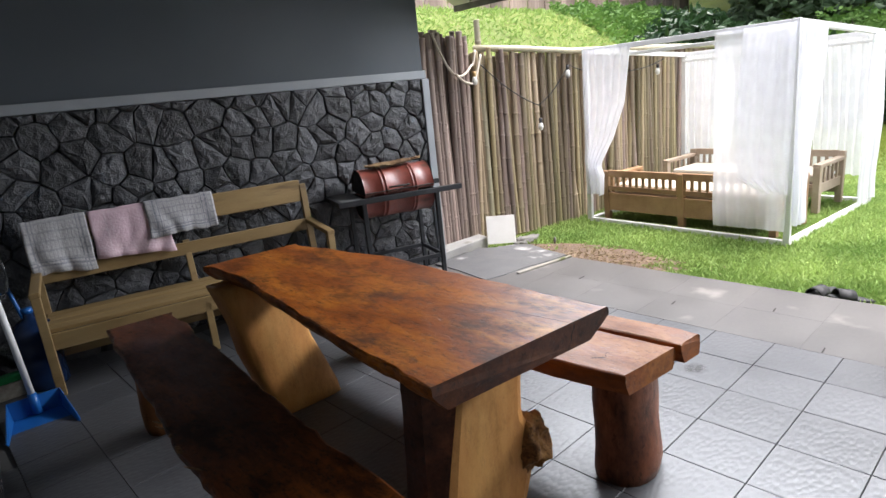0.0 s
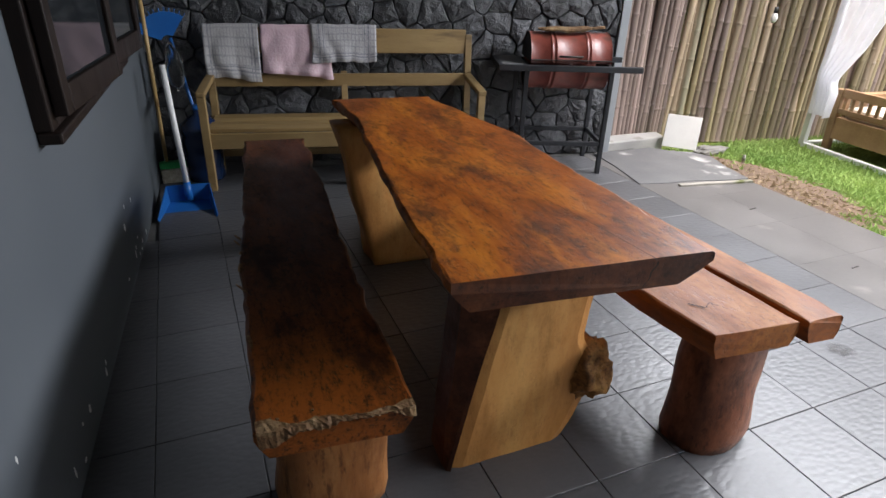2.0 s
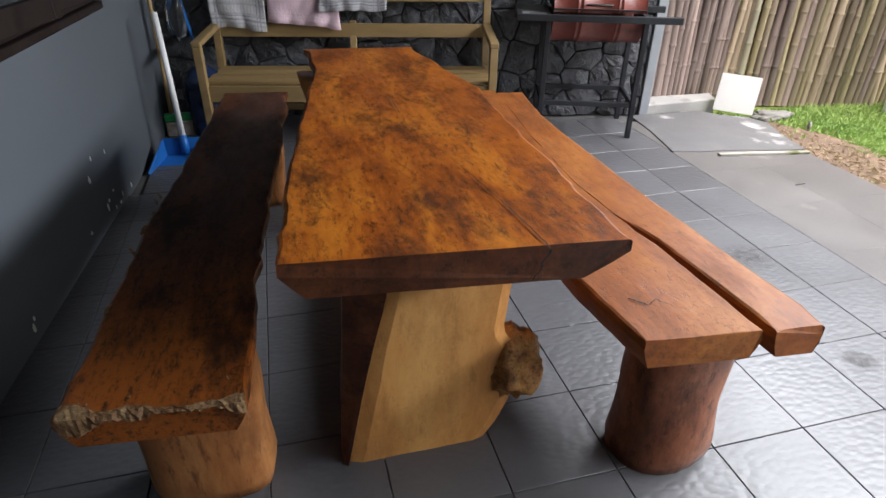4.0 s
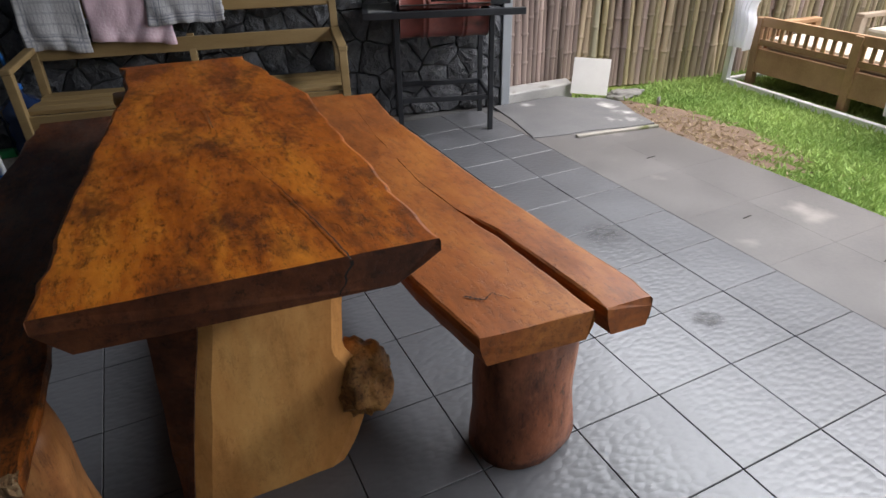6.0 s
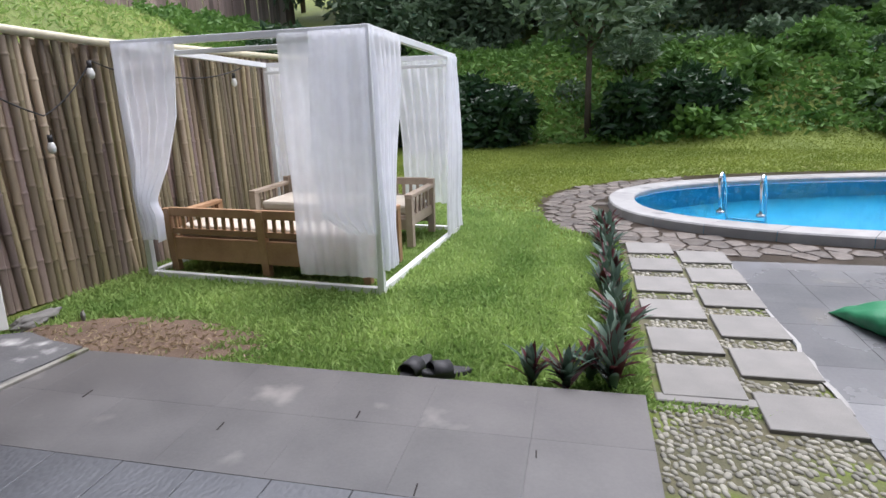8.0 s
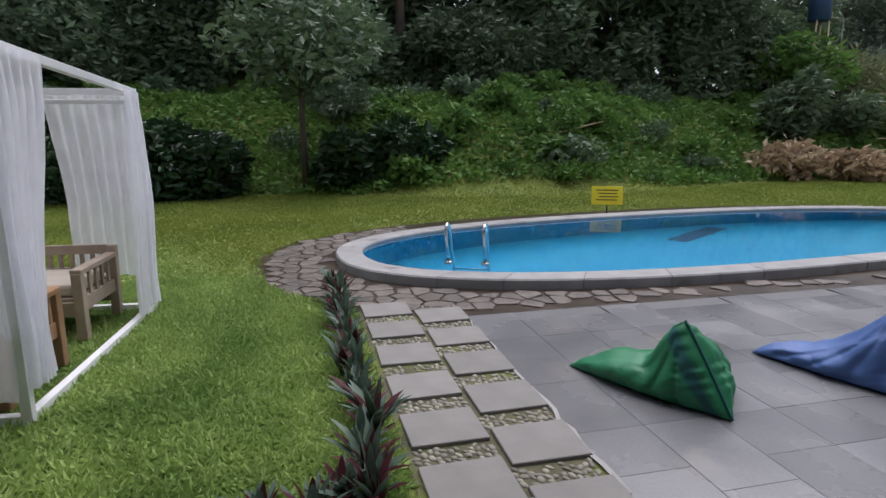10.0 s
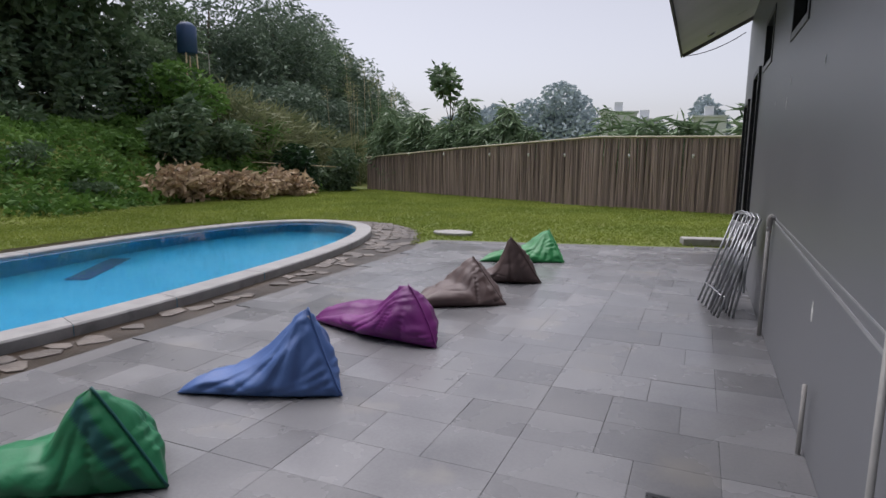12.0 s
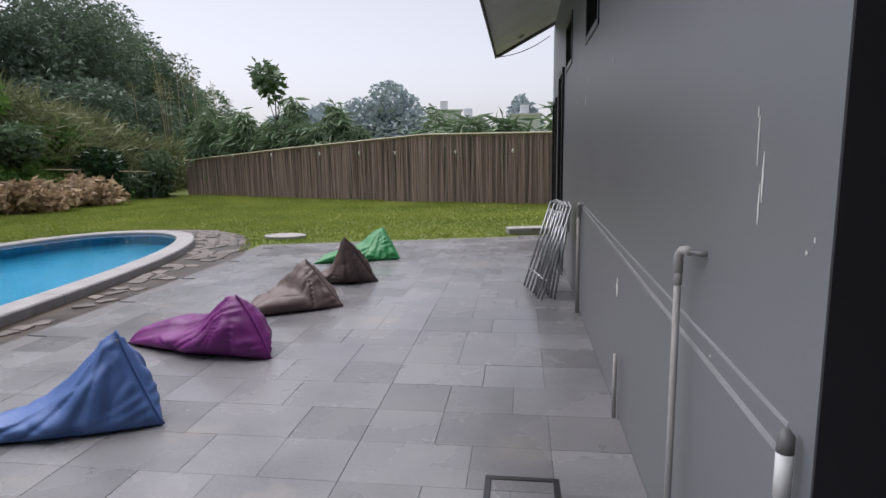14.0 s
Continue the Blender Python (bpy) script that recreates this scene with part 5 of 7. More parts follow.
def far_fence():
    host = thing("far_bamboo_fence", "long grey-brown bamboo pole fence behind the lawn", "fence")
    g = np.random.default_rng(8)
    V, F = [], []
    for s, row in [(k, r) for k in range(4) for r in (0.0, -0.06)]:
        p, q = Vector((FAR[s][0], FAR[s][1] + row, 0)), Vector((FAR[s + 1][0], FAR[s + 1][1] + row, 0))
        n = int((q - p).length / 0.05)
        for i in range(n):
            t = i / n
            c = p.lerp(q, t)
            h = (FAR_TOP[s] + (FAR_TOP[s + 1] - FAR_TOP[s]) * t) * g.uniform(0.97, 1.0)
            r = g.uniform(0.026, 0.036)
            lean = g.normal(0, 0.05)
            b = len(V)
            for z in (GZ - 0.05, h):
                for k in range(6):
                    a = k * math.pi / 3
                    V.append((c.x + r * math.cos(a) + lean * (z / 2), c.y + r * math.sin(a), z))
            F += [(b + k, b + (k + 1) % 6, b + 6 + (k + 1) % 6, b + 6 + k) for k in range(6)]
    poles = part("bamboo_infill", quick("bamboo_infill", V, F, M_bamboo_far), host)
    poles["kind"] = "stuff"
    part("top_rail", tube("top_rail", M_bamboo_rail, [(x, y + 0.05, z - 0.02) for (x, y), z in zip(FAR, FAR_TOP)], 0.034, 8), host)
    for s, t in ((0, 0.9), (1, 0.3), (1, 0.75), (2, 0.2), (2, 0.45), (2, 0.75), (3, 0.15), (3, 0.5)):
        c = Vector((*FAR[s], 0)).lerp(Vector((*FAR[s + 1], 0)), t)
        b = part("bulb", burl("bulb", M_bulb, (0, 0, 0), (0.035, 0.035, 0.06), 2), host, pose(c.x, c.y + 0.12, 1.45))
    return host


far_fence()


# ---- pool ----
def ring_strip(name, mat, outer, inner, smooth=False):
    n = len(outer)
    return raw(name, list(outer) + list(inner), [(i, (i + 1) % n, n + (i + 1) % n, n + i) for i in range(n)], mat, smooth)


def pool():
    host = thing("swimming_pool", "long oval swimming pool with blue painted basin", "pool", kind="structure")
    inner, n = pool_ring(-0.4), 96
    floor_z = -1.35
    V = [(x, y, 0.0) for x, y, _ in inner] + [(x, y, floor_z) for x, y, _ in inner]
    F = [(i, (i + 1) % n, n + (i + 1) % n, n + i) for i in range(n)] + [tuple(range(n, 2 * n))]
    part("basin", raw("basin", V, F, M_pool), host)
    rings = [pool_ring(-0.1, z=GZ - 0.2), pool_ring(-0.1, z=-0.012), pool_ring(-0.115, z=0.004), pool_ring(-0.4, z=0.004), pool_ring(-0.415, z=-0.012), pool_ring(-0.415, z=-0.12)]
    seg = 32
    per = n // seg
    for s in range(seg):
        VV, FF = [], []
        for r in rings:
            c = [Vector(r[(s * per + k) % n]) for k in range(per + 1)]
            c[0], c[-1] = c[0].lerp(c[1], 0.012), c[-1].lerp(c[-2], 0.012)
            VV += c
        m = per + 1
        for a in range(len(rings) - 1):
            FF += [(a * m + k, a * m + k + 1, (a + 1) * m + k + 1, (a + 1) * m + k) for k in range(per)]
        part("coping_stone", raw("coping_stone", VV, FF, M_coping), host)
    part("bed", ring_strip("bed", M_tile_base, pool_ring(-0.105, z=-0.006), pool_ring(-0.41, z=-0.006)), host)
    w = raw("water", [(x, y, -0.035) for x, y, _ in pool_ring(-0.405)], [tuple(range(n))], M_water)
    wat = solid("water", w, "calm clear blue pool water", "water", kind="structure")
    wat.visible_shadow = False
    st = part("floor_drain", box_mesh("floor_drain", M_tank, -0.16, 0.16, -0.75, 0.75, floor_z, floor_z + 0.03, bevel=0.01), host, pose(11.3, -5.2, 0, 0, 0, 30), "dark blue rectangle on the basin floor")


pool()


def ladder():
    lad = thing("pool_ladder", "polished stainless steel pool ladder rails", "ladder")
    a, b = Vector((9.0, -0.43, 0)), Vector((8.83, -0.79, 0))
    side = (b - a).normalized()
    into = Vector((-side.y, side.x, 0))
    if into.x < 0:
        into = -into
    for p in (a, b):
        p = p + into * -0.02
        pts = [p, p - into * 0.05 + Vector((0, 0, 0.15)), p - into * 0.12 + Vector((0, 0, 0.33))]
        pts += [p + into * (-0.05 - 0.08 * math.cos(t)) + Vector((0, 0, 0.38 + 0.07 * math.sin(t))) for t in np.linspace(0.25, math.pi - 0.5, 8)]
        pts += [p + into * 0.12 + Vector((0, 0, 0.28)), p + into * 0.2 + Vector((0, 0, 0.05)), p + into * 0.3 + Vector((0, 0, -0.3)), p + into * 0.3 + Vector((0, 0, -0.9))]
        part("rail", tube("rail", M_chrome, pts, 0.017, 10), lad)
        part("flange", tube("flange", M_chrome, [p + Vector((0, 0, 0.0)), p + Vector((0, 0, 0.035))], 0.045, 14), lad)
    for z in (-0.35, -0.65):
        part("tread", beam("tread", M_chrome, a + into * 0.28 + Vector((0, 0, z)), b + into * 0.28 + Vector((0, 0, z)), 0.02, 0.07), lad)


ladder()


# ---- wing: windows, doors, pipes ----
def small_window(a, b, z0, z1):
    w = thing("window_1", "small high window with dark frame and pale blind", "window", pose(WING_X - 0.12, a, z0), kind="structure")
    L, H = b - a, z1 - z0
    for (y0, y1, c0, c1) in ((0, 0.06, 0, H), (L - 0.06, L, 0, H), (0.06, L - 0.06, 0, 0.06), (0.06, L - 0.06, H - 0.06, H)):
        part("frame", box_mesh("frame", M_black_iron, 0, 0.13, y0, y1, c0, c1, bevel=0.004), w)
    part("pane", box_mesh("pane", M_pane, 0.04, 0.05, 0.06, L - 0.06, 0.06, H - 0.06), w)


for a, b, z0, z1 in WING_CUTS:
    if z0 > 0:
        small_window(a, b, z0, z1)
    else:
        d = thing("door_1", "dark closed door in the outer wall", "door", pose(WING_X - 0.13, a, GZ), kind="structure")
        L, H = b - a, z1 - GZ
        for (y0, y1, c0, c1) in ((0, 0.07, 0, H), (L - 0.07, L, 0, H), (0.07, L - 0.07, H - 0.07, H)):
            part("door_frame", box_mesh("door_frame", M_black_iron, 0, 0.16, y0, y1, c0, c1, bevel=0.004), d)
        part("door_leaf", box_mesh("door_leaf", M_dark_wood, 0.02, 0.06, 0.07, L - 0.07, 0.0, H - 0.07), d)


def pipe(label, y, z1, elbow, cap, r=0.022, out=0.05):
    p = thing("water_pipe", label, "pipe", pose(WING_X, y, 0))
    x = out
    part("pipe", tube("pipe", M_pvc, [(x, 0, GZ), (x, 0, z1)], r, 12), p)
    if elbow:
        part("elbow", tube("elbow", M_pvc, [(x, 0, z1 - 0.06), (x, 0, z1 - 0.005), (x - 0.004, 0.02, z1 + 0.015), (x - 0.008, 0.05, z1 + 0.022), (x - 0.01, 0.08, z1 + 0.022)], r * 1.3, 12), p)
        part("stub", tube("stub", M_pvc_cap, [(x - 0.01, 0.07, z1 + 0.022), (x - 0.03, 0.12, z1 + 0.022), (-0.01, 0.125, z1 + 0.022)], r * 0.8, 10), p)
        part("collar", tube("collar", M_pvc, [(x, 0, z1 - 0.1), (x, 0, z1 - 0.03)], r * 1.2, 12), p)
    if cap:
        part("sleeve", tube("sleeve", M_white_plastic, [(x, 0, z1 - 0.1), (x, 0, z1)], r * 1.3, 12), p)
        part("cap", tube("cap", M_pvc_cap, [(x, 0, z1), (x, 0, z1 + 0.035), (x, 0, z1 + 0.05)], [r * 1.35, r * 1.3, r * 0.5], 12), p)
    return p


pipe("tall grey plastic pipe with an elbow into the wall", -1.31, 1.07, True, False, 0.0115)
pipe("short grey capped pipe stub by the wall foot", -2.62, 0.28, False, False, 0.012, 0.03)
pipe("grey standpipe beside the folded chairs", -4.88, 0.91, True, False, 0.018, 0.03)
pipe("white and grey capped pipe near the wall corner", -0.52, 0.8, False, True, 0.013, 0.03)


# ---- gazebo with curtains and teak daybeds ----
G_O, G_U, G_V = Vector((6.255, 2.532, GZ)), Vector((0.9968, -0.0798, 0)), Vector((0.0822, 0.9966, 0))
G_D, G_W = 2.07, 2.19


def gz(u, v, z):
    return G_O + G_U * u + G_V * v + Vector((0, 0, z))


def g_top(u):
    """Height of the gazebo frame, falling from the front to the back."""
    return 1.97 - 0.125 * min(1.05, max(-0.05, u / G_D))


gaz = thing("gazebo", "white square-tube garden gazebo frame on the lawn", "gazebo")
for u in (0, G_D):
    for v in (0, G_W):
        part("post", beam("post", M_white, gz(u, v, 0.0), gz(u, v, g_top(u)), 0.055, 0.055), gaz)
for a, b in (((0, 0.03), (0, G_W - 0.03)), ((G_D, 0.03), (G_D, G_W - 0.03)), ((0.03, 0), (G_D - 0.03, 0)), ((0.03, G_W), (G_D - 0.03, G_W))):
    part("base_rail", beam("base_rail", M_white, gz(*a, 0.03), gz(*b, 0.03), 0.052, 0.052), gaz)
    part("top_rail", beam("top_rail", M_white, gz(*a, g_top(a[0]) - 0.028), gz(*b, g_top(b[0]) - 0.028), 0.052, 0.052), gaz)
part("curtain_rail", beam("curtain_rail", M_white, gz(0.09, 0.03, g_top(0) - 0.11), gz(0.09, G_W - 0.03, g_top(0) - 0.11), 0.035, 0.035), gaz)
part("curtain_rail", beam("curtain_rail", M_white, gz(G_D - 0.09, 0.03, g_top(G_D) - 0.11), gz(G_D - 0.09, G_W - 0.03, g_top(G_D) - 0.11), 0.035, 0.035), gaz)


def curtain(label, side, rows, folds, seed, amp=0.03, gap=0.045):
    """A hanging voile. side: 'front' (along v at u=-0.035), 'right', 'far'. rows: (z, from, to) from the rail down."""
    nz, nx = 40, int(folds * 8)
    zs = [r[0] for r in rows][::-1]
    verts, faces = [], []
    for j in range(nz + 1):
        z = rows[0][0] + (rows[-1][0] - rows[0][0]) * j / nz
        a = float(np.interp(z, zs, [r[1] for r in rows][::-1]))
        b = float(np.interp(z, zs, [r[2] for r in rows][::-1]))
        full = abs(rows[0][2] - rows[0][1])
        crowd = min(3.0, full / max(0.08, abs(b - a)))
        for i in range(nx + 1):
            t = i / nx
            s = a + (b - a) * t + 0.012 * noise.noise((t * 6, z * 2, seed))
            off = amp * (0.5 + 0.35 * crowd) * math.sin(2 * math.pi * folds * t + 0.8 * noise.noise((z, seed, t * 2))) * min(1, 0.25 + j / 8) + 0.025 * noise.noise((z * 1.5, t * 3, seed + 7))
            zz = z + (0.025 * noise.noise((t * 4, seed, 2)) if j == nz else 0)
            local = {"front": 0.0, "right": s, "far": G_D}[side]
            zz += (g_top(local) - 0.03 - rows[0][0]) * max(0.0, (z - 0.7) / (rows[0][0] - 0.7))
            if side == "front":
                p = gz(-gap - off, s, zz)
            elif side == "right":
                p = gz(s, -0.045 - off, zz)
            else:
                p = gz(G_D + 0.045 + off, s, zz)
            verts.append(p)
        if j:
            for i in range(nx):
                k = (j - 1) * (nx + 1) + i
                faces.append((k, k + 1, k + nx + 2, k + nx + 1))
    return solid("curtain", raw("curtain", verts, faces, M_sheer, True), label, "curtain", group="gazebo curtains")


curtain("white voile curtain tied back to a gazebo post", "front", [(1.8, 2.2, 1.58), (1.3, 2.2, 1.66), (0.95, 2.2, 1.82), (0.72, 2.19, 2.0), (0.66, 2.18, 2.02), (0.58, 2.18, 1.98), (0.35, 2.17, 1.99)], 6, 1)
curtain("broad white voile curtain hanging loose before a daybed", "front", [(1.8, -0.02, 0.68), (1.0, 0.0, 0.69), (0.14, 0.02, 0.66)], 7, 2, 0.009)
curtain("white voile curtain layer bunched up over another", "front", [(1.8, -0.03, 0.4), (1.0, -0.03, 0.46), (0.62, -0.02, 0.42), (0.5, -0.02, 0.22)], 5, 8, 0.012, 0.095)
curtain("white voile curtain drawn in at the corner post", "right", [(1.8, -0.02, 0.5), (1.3, -0.02, 0.42), (0.8, -0.02, 0.24), (0.5, -0.02, 0.18), (0.2, -0.02, 0.22)], 6, 3)
curtain("white voile curtain hanging full length on the far post", "right", [(1.8, 1.72, 2.08), (1.0, 1.66, 2.1), (0.08, 1.6, 2.14)], 6, 4)
curtain("white voile curtain on the garden side of the gazebo", "far", [(1.8, 0.0, 0.7), (0.9, 0.02, 0.6), (0.3, 0.02, 0.6)], 7, 5)
curtain("white voile curtain by the bamboo fence corner", "far", [(1.8, 2.2, 1.5), (0.9, 2.2, 1.55), (0.35, 2.18, 1.6)], 7, 6)


def daybed(label, m, width, mat, depth=0.66):
    """A low teak daybed: turned rail back of short slats, arms, slatted seat. Back along y=0, faces +y."""
    d = thing("daybed", label, "bench", m, group="gazebo daybeds")
    hb, hs = 0.6, 0.33
    for x in (0.03, width / 2, width - 0.03):
        part("back_post", beam("back_post", mat, (x, 0.03, 0.03), (x, 0.0, hb), 0.07, 0.06, 0.006), d)
    for x in (0.03, width - 0.03):
        part("front_leg", beam("front_leg", mat, (x, depth, 0.03), (x, depth, 0.52), 0.07, 0.07, 0.006), d)
        part("armrest", beam("armrest", mat, (x, -0.02, 0.53), (x, depth + 0.03, 0.53), 0.08, 0.04, 0.008), d)
        part("side_rail", beam("side_rail", mat, (x, 0.05, hs - 0.05), (x, depth, hs - 0.05), 0.03, 0.1), d)
        for k in range(5):
            y = 0.13 + k * (depth - 0.2) / 4
            part("arm_slat", beam("arm_slat", mat, (x, y, hs), (x, y, 0.52), 0.02, 0.035), d)
    for z, h in ((hb - 0.03, 0.075), (0.4, 0.05), (0.24, 0.2)):
        part("back_rail", beam("back_rail", mat, (0.06, 0.0 + (hb - z) * 0.05, z), (width - 0.06, 0.0 + (hb - z) * 0.05, z), 0.035, h), d)
    n = int(width / 0.085)
    slat = beam("back_slat", mat, (0, 0, 0.42), (0, 0, hb - 0.06), 0.035, 0.016)
    for k in range(n):
        part("back_slat", slat, d, pose(0.1 + (width - 0.2) * k / (n - 1), 0.008, 0))
    plank = box_mesh("seat_slat", mat, 0.05, width - 0.05, -0.045, 0.045, hs - 0.022, hs, bevel=0.004)
    for k in range(6):
        part("seat_slat", plank, d, pose(0, 0.1 + k * 0.1, 0))
    part("apron", box_mesh("apron", mat, 0.06, width - 0.06, depth - 0.015, depth + 0.015, 0.2, hs - 0.024, bevel=0.004), d)
    return d


def gframe(u, v, flip):
    """A frame on the lawn: x along -v (or +v), y along +u (or -u)."""
    o = gz(u, v, 0)
    sgn = -1 if flip else 1
    X, Y = G_V * -sgn, G_U * sgn
    return Matrix(((X.x, Y.x, 0, o.x), (X.y, Y.y, 0, o.y), (0, 0, 1, o.z), (0, 0, 0, 1)))


daybed("brown teak daybed with a slatted back under the curtains", gframe(0.1, 2.06, False), 1.92, M_teak)
daybed("greyed teak daybed facing the other one", gframe(1.93, 0.2, True), 1.8, M_teak_grey)
solid("daybed_mattress", box_mesh("daybed_mattress", M_pad, 0.08, 1.84, 0.06, 0.62, 0.332, 0.44, bevel=0.03), "thick cream seat cushion on the brown daybed", "cushion", gframe(0.1, 2.06, False))
solid("daybed_mattress", box_mesh("daybed_mattress", M_pad, 0.08, 1.72, 0.06, 0.62, 0.332, 0.43, bevel=0.03), "thick cream seat cushion on the greyed daybed", "cushion", gframe(1.93, 0.2, True))


# ---- bean bags on the deck ----
def bean_bag(label, mat, T, R, P, B, seed, seam=None, bulge=0.36, bow=0.0, sag=0.42, hump=0.0):
    """A slumped pyramid bag: corners tip, right, back on the deck and a peak; bulging faces, pulled seams, folds that run down from the peak."""
    c = [Vector((*T, 0.012)), Vector((*R, 0.012)), Vector((*B, 0.012)), Vector(P) - Vector((0, 0, GZ))]
    o = (c[0] + c[1] + c[2]) / 3
    o.z = 0
    c = [v - o for v in c]
    mid = sum(c, Vector()) / 4
    size = (c[0] - c[1]).length
    ridge = c[3] - c[0]
    side = Vector((c[1].x - c[0].x, c[1].y - c[0].y, 0)).normalized()
    bm = bmesh.new()
    N = 46

    def settle_down(p):
        along = min(1.0, max(0.0, (p - c[0]).dot(ridge) / ridge.length_squared))
        p.z *= 1 - sag * math.sin(along * math.pi) ** 1.3 * (1 if along < 0.9 else 0.6)
        p.z *= 1 + hump * math.exp(-((along - 0.42) / 0.16) ** 2) - 0.6 * hump * math.exp(-((along - 0.72) / 0.07) ** 2)
        fold = math.sin(along * 9 + 3 * noise.noise(p * 3 + Vector((seed, 1, 2))))
        p.z += 0.008 * fold * min(1, p.z * 8)
        return p

    for tri in ((0, 1, 3), (1, 2, 3), (2, 0, 3), (0, 2, 1)):
        a, b, d = [c[k] for k in tri]
        nrm = (b - a).cross(d - a).normalized()
        if nrm.dot((a + b + d) / 3 - mid) < 0:
            nrm = -nrm
        grid = {}
        for i in range(N + 1):
            for j in range(N + 1 - i):
                w = (1 - i / N - j / N, i / N, j / N)
                wt = dict(zip(tri, w))
                p = a * w[0] + b * w[1] + d * w[2]
                edge = min(w)
                dome = max(0.0, w[0] * w[1] * w[2]) ** 0.5 * 5.2
                e = min(1.0, edge * 9)
                wr = 0.024 * noise.noise(p * 5 + Vector((seed, 0, 0))) * e + 0.008 * noise.noise(Vector((p.x * 16, p.y * 16, p.z * 5)) + Vector((0, seed, 0))) * e
                rel = p - c[3]
                if rel.length > 1e-6:
                    fan = noise.noise(rel.normalized() * 3.6 + Vector((seed * 3, rel.length * 0.6, 0)))
                    wr -= 0.026 * max(0.0, 1 - abs(fan) * 2.6) ** 2 * e * min(1, rel.length * 4)
                slack = noise.noise(Vector((p.x * 3.2, p.y * 3.2, p.z * 5)) + Vector((seed, seed * 2, 4)))
                wr -= 0.014 * max(0.0, 1 - abs(slack) * 3) ** 2 * e
                if 1 in wt and 3 in wt:
                    rest = 1 - wt[1] - wt[3]
                    run = wt[3] - wt[1]
                    wr += 0.008 * math.sin(run * 19 + 2.5 * math.sin(run * 5 + seed) + 2 * noise.noise((run * 3, seed, 0))) * math.exp(-rest * 9) * min(1, rest * 26)
                if 0 in wt and 1 in wt and 3 in wt:
                    wr += 0.006 * math.sin((wt[1] - wt[0]) * 24 + seed) * math.exp(-wt[3] * 10) * min(1, wt[3] * 22)
                p = p + nrm * (bulge * size * 0.32 * dome * (0.2 if nrm.z < -0.5 else 1) + wr)
                p += side * bow * 4 * wt.get(1, 0) * wt.get(3, 0)
                p = settle_down(p)
                p.z = max(p.z, 0.004 + 0.004 * noise.noise(p * 5))
                grid[i, j] = bm.verts.new(p)
        for i in range(N):
            for j in range(N - i):
                f = bm.faces.new((grid[i, j], grid[i + 1, j], grid[i, j + 1]))
                g2 = bm.faces.new((grid[i + 1, j], grid[i + 1, j + 1], grid[i, j + 1])) if j < N - i - 1 else None
                if seam and tri == (0, 1, 3) and 4 <= N - i - j <= 6:
                    for q in (f, g2):
                        if q:
                            q.material_index = 1
    bmesh.ops.remove_doubles(bm, verts=bm.verts, dist=0.0015)
    bag = thing("bean_bag", label, "bean bag", Matrix.Translation(o + Vector((0, 0, GZ))), group="bean bags on the deck")
    me = finish(bm, "cover", mat, True)
    if seam:
        me.materials.append(seam)
    part("cover", me, bag)
    pts = []
    for k in range(17):
        t = k / 16
        p = c[1].lerp(c[3], t) + side * bow * 4 * t * (1 - t)
        p = settle_down(p)
        outward = Vector((p.x - mid.x, p.y - mid.y, 0)).normalized()
        pts.append(p + outward * 0.004 + Vector((0, 0, 0.006)))
    part("piping", tube("piping", seam or mat, pts, 0.007, 6), bag)
    return bag


bean_bag("dark green nylon bean bag with teal stitching on the deck", M_bean_green, (6.29, -0.56), (5.385, -1.065), (5.68, -0.95, 0.38), (6.05, -1.45), 1, M_seam, bow=0.005, bulge=0.36, hump=0.3)
blue_bag = bean_bag("blue nylon bean bag with a sharp peak", M_bean_blue, (6.21, -1.88), (5.235, -2.27), (5.5, -2.305, 0.448), (5.95, -2.8), 2, bow=-0.01)
part("tag", box_mesh("tag", M_towel_grey, -0.012, 0.012, -0.002, 0.002, -0.02, 0.02, bevel=0.0008), blue_bag, pose(5.485 - 5.798, -2.285 + 2.317, 0.48, 0, 0, 35), "small grey cloth tag at the peak")
bean_bag("purple nylon bean bag leaning back", M_bean_purple, (6.43, -3.65), (5.07, -3.365), (5.38, -3.5, 0.36), (6.0, -4.2), 3, bow=0.03, hump=0.15, bulge=0.42)
bean_bag("brown nylon bean bag lying low", M_bean_brown, (5.85, -4.4), (4.99, -4.935), (5.4, -5.05, 0.356), (5.75, -5.5), 4, bow=0.0, hump=0.25, bulge=0.42)
bean_bag("brown nylon bean bag standing upright", M_bean_brown, (5.62, -5.9), (4.925, -6.155), (5.27, -5.98, 0.46), (5.5, -6.7), 5, bow=0.03, bulge=0.42)
bean_bag("bright green nylon bean bag at the deck end", M_bean_lime, (6.1, -7.2), (4.96, -7.63), (5.27, -7.94, 0.327), (5.7, -8.3), 6, hump=0.2)


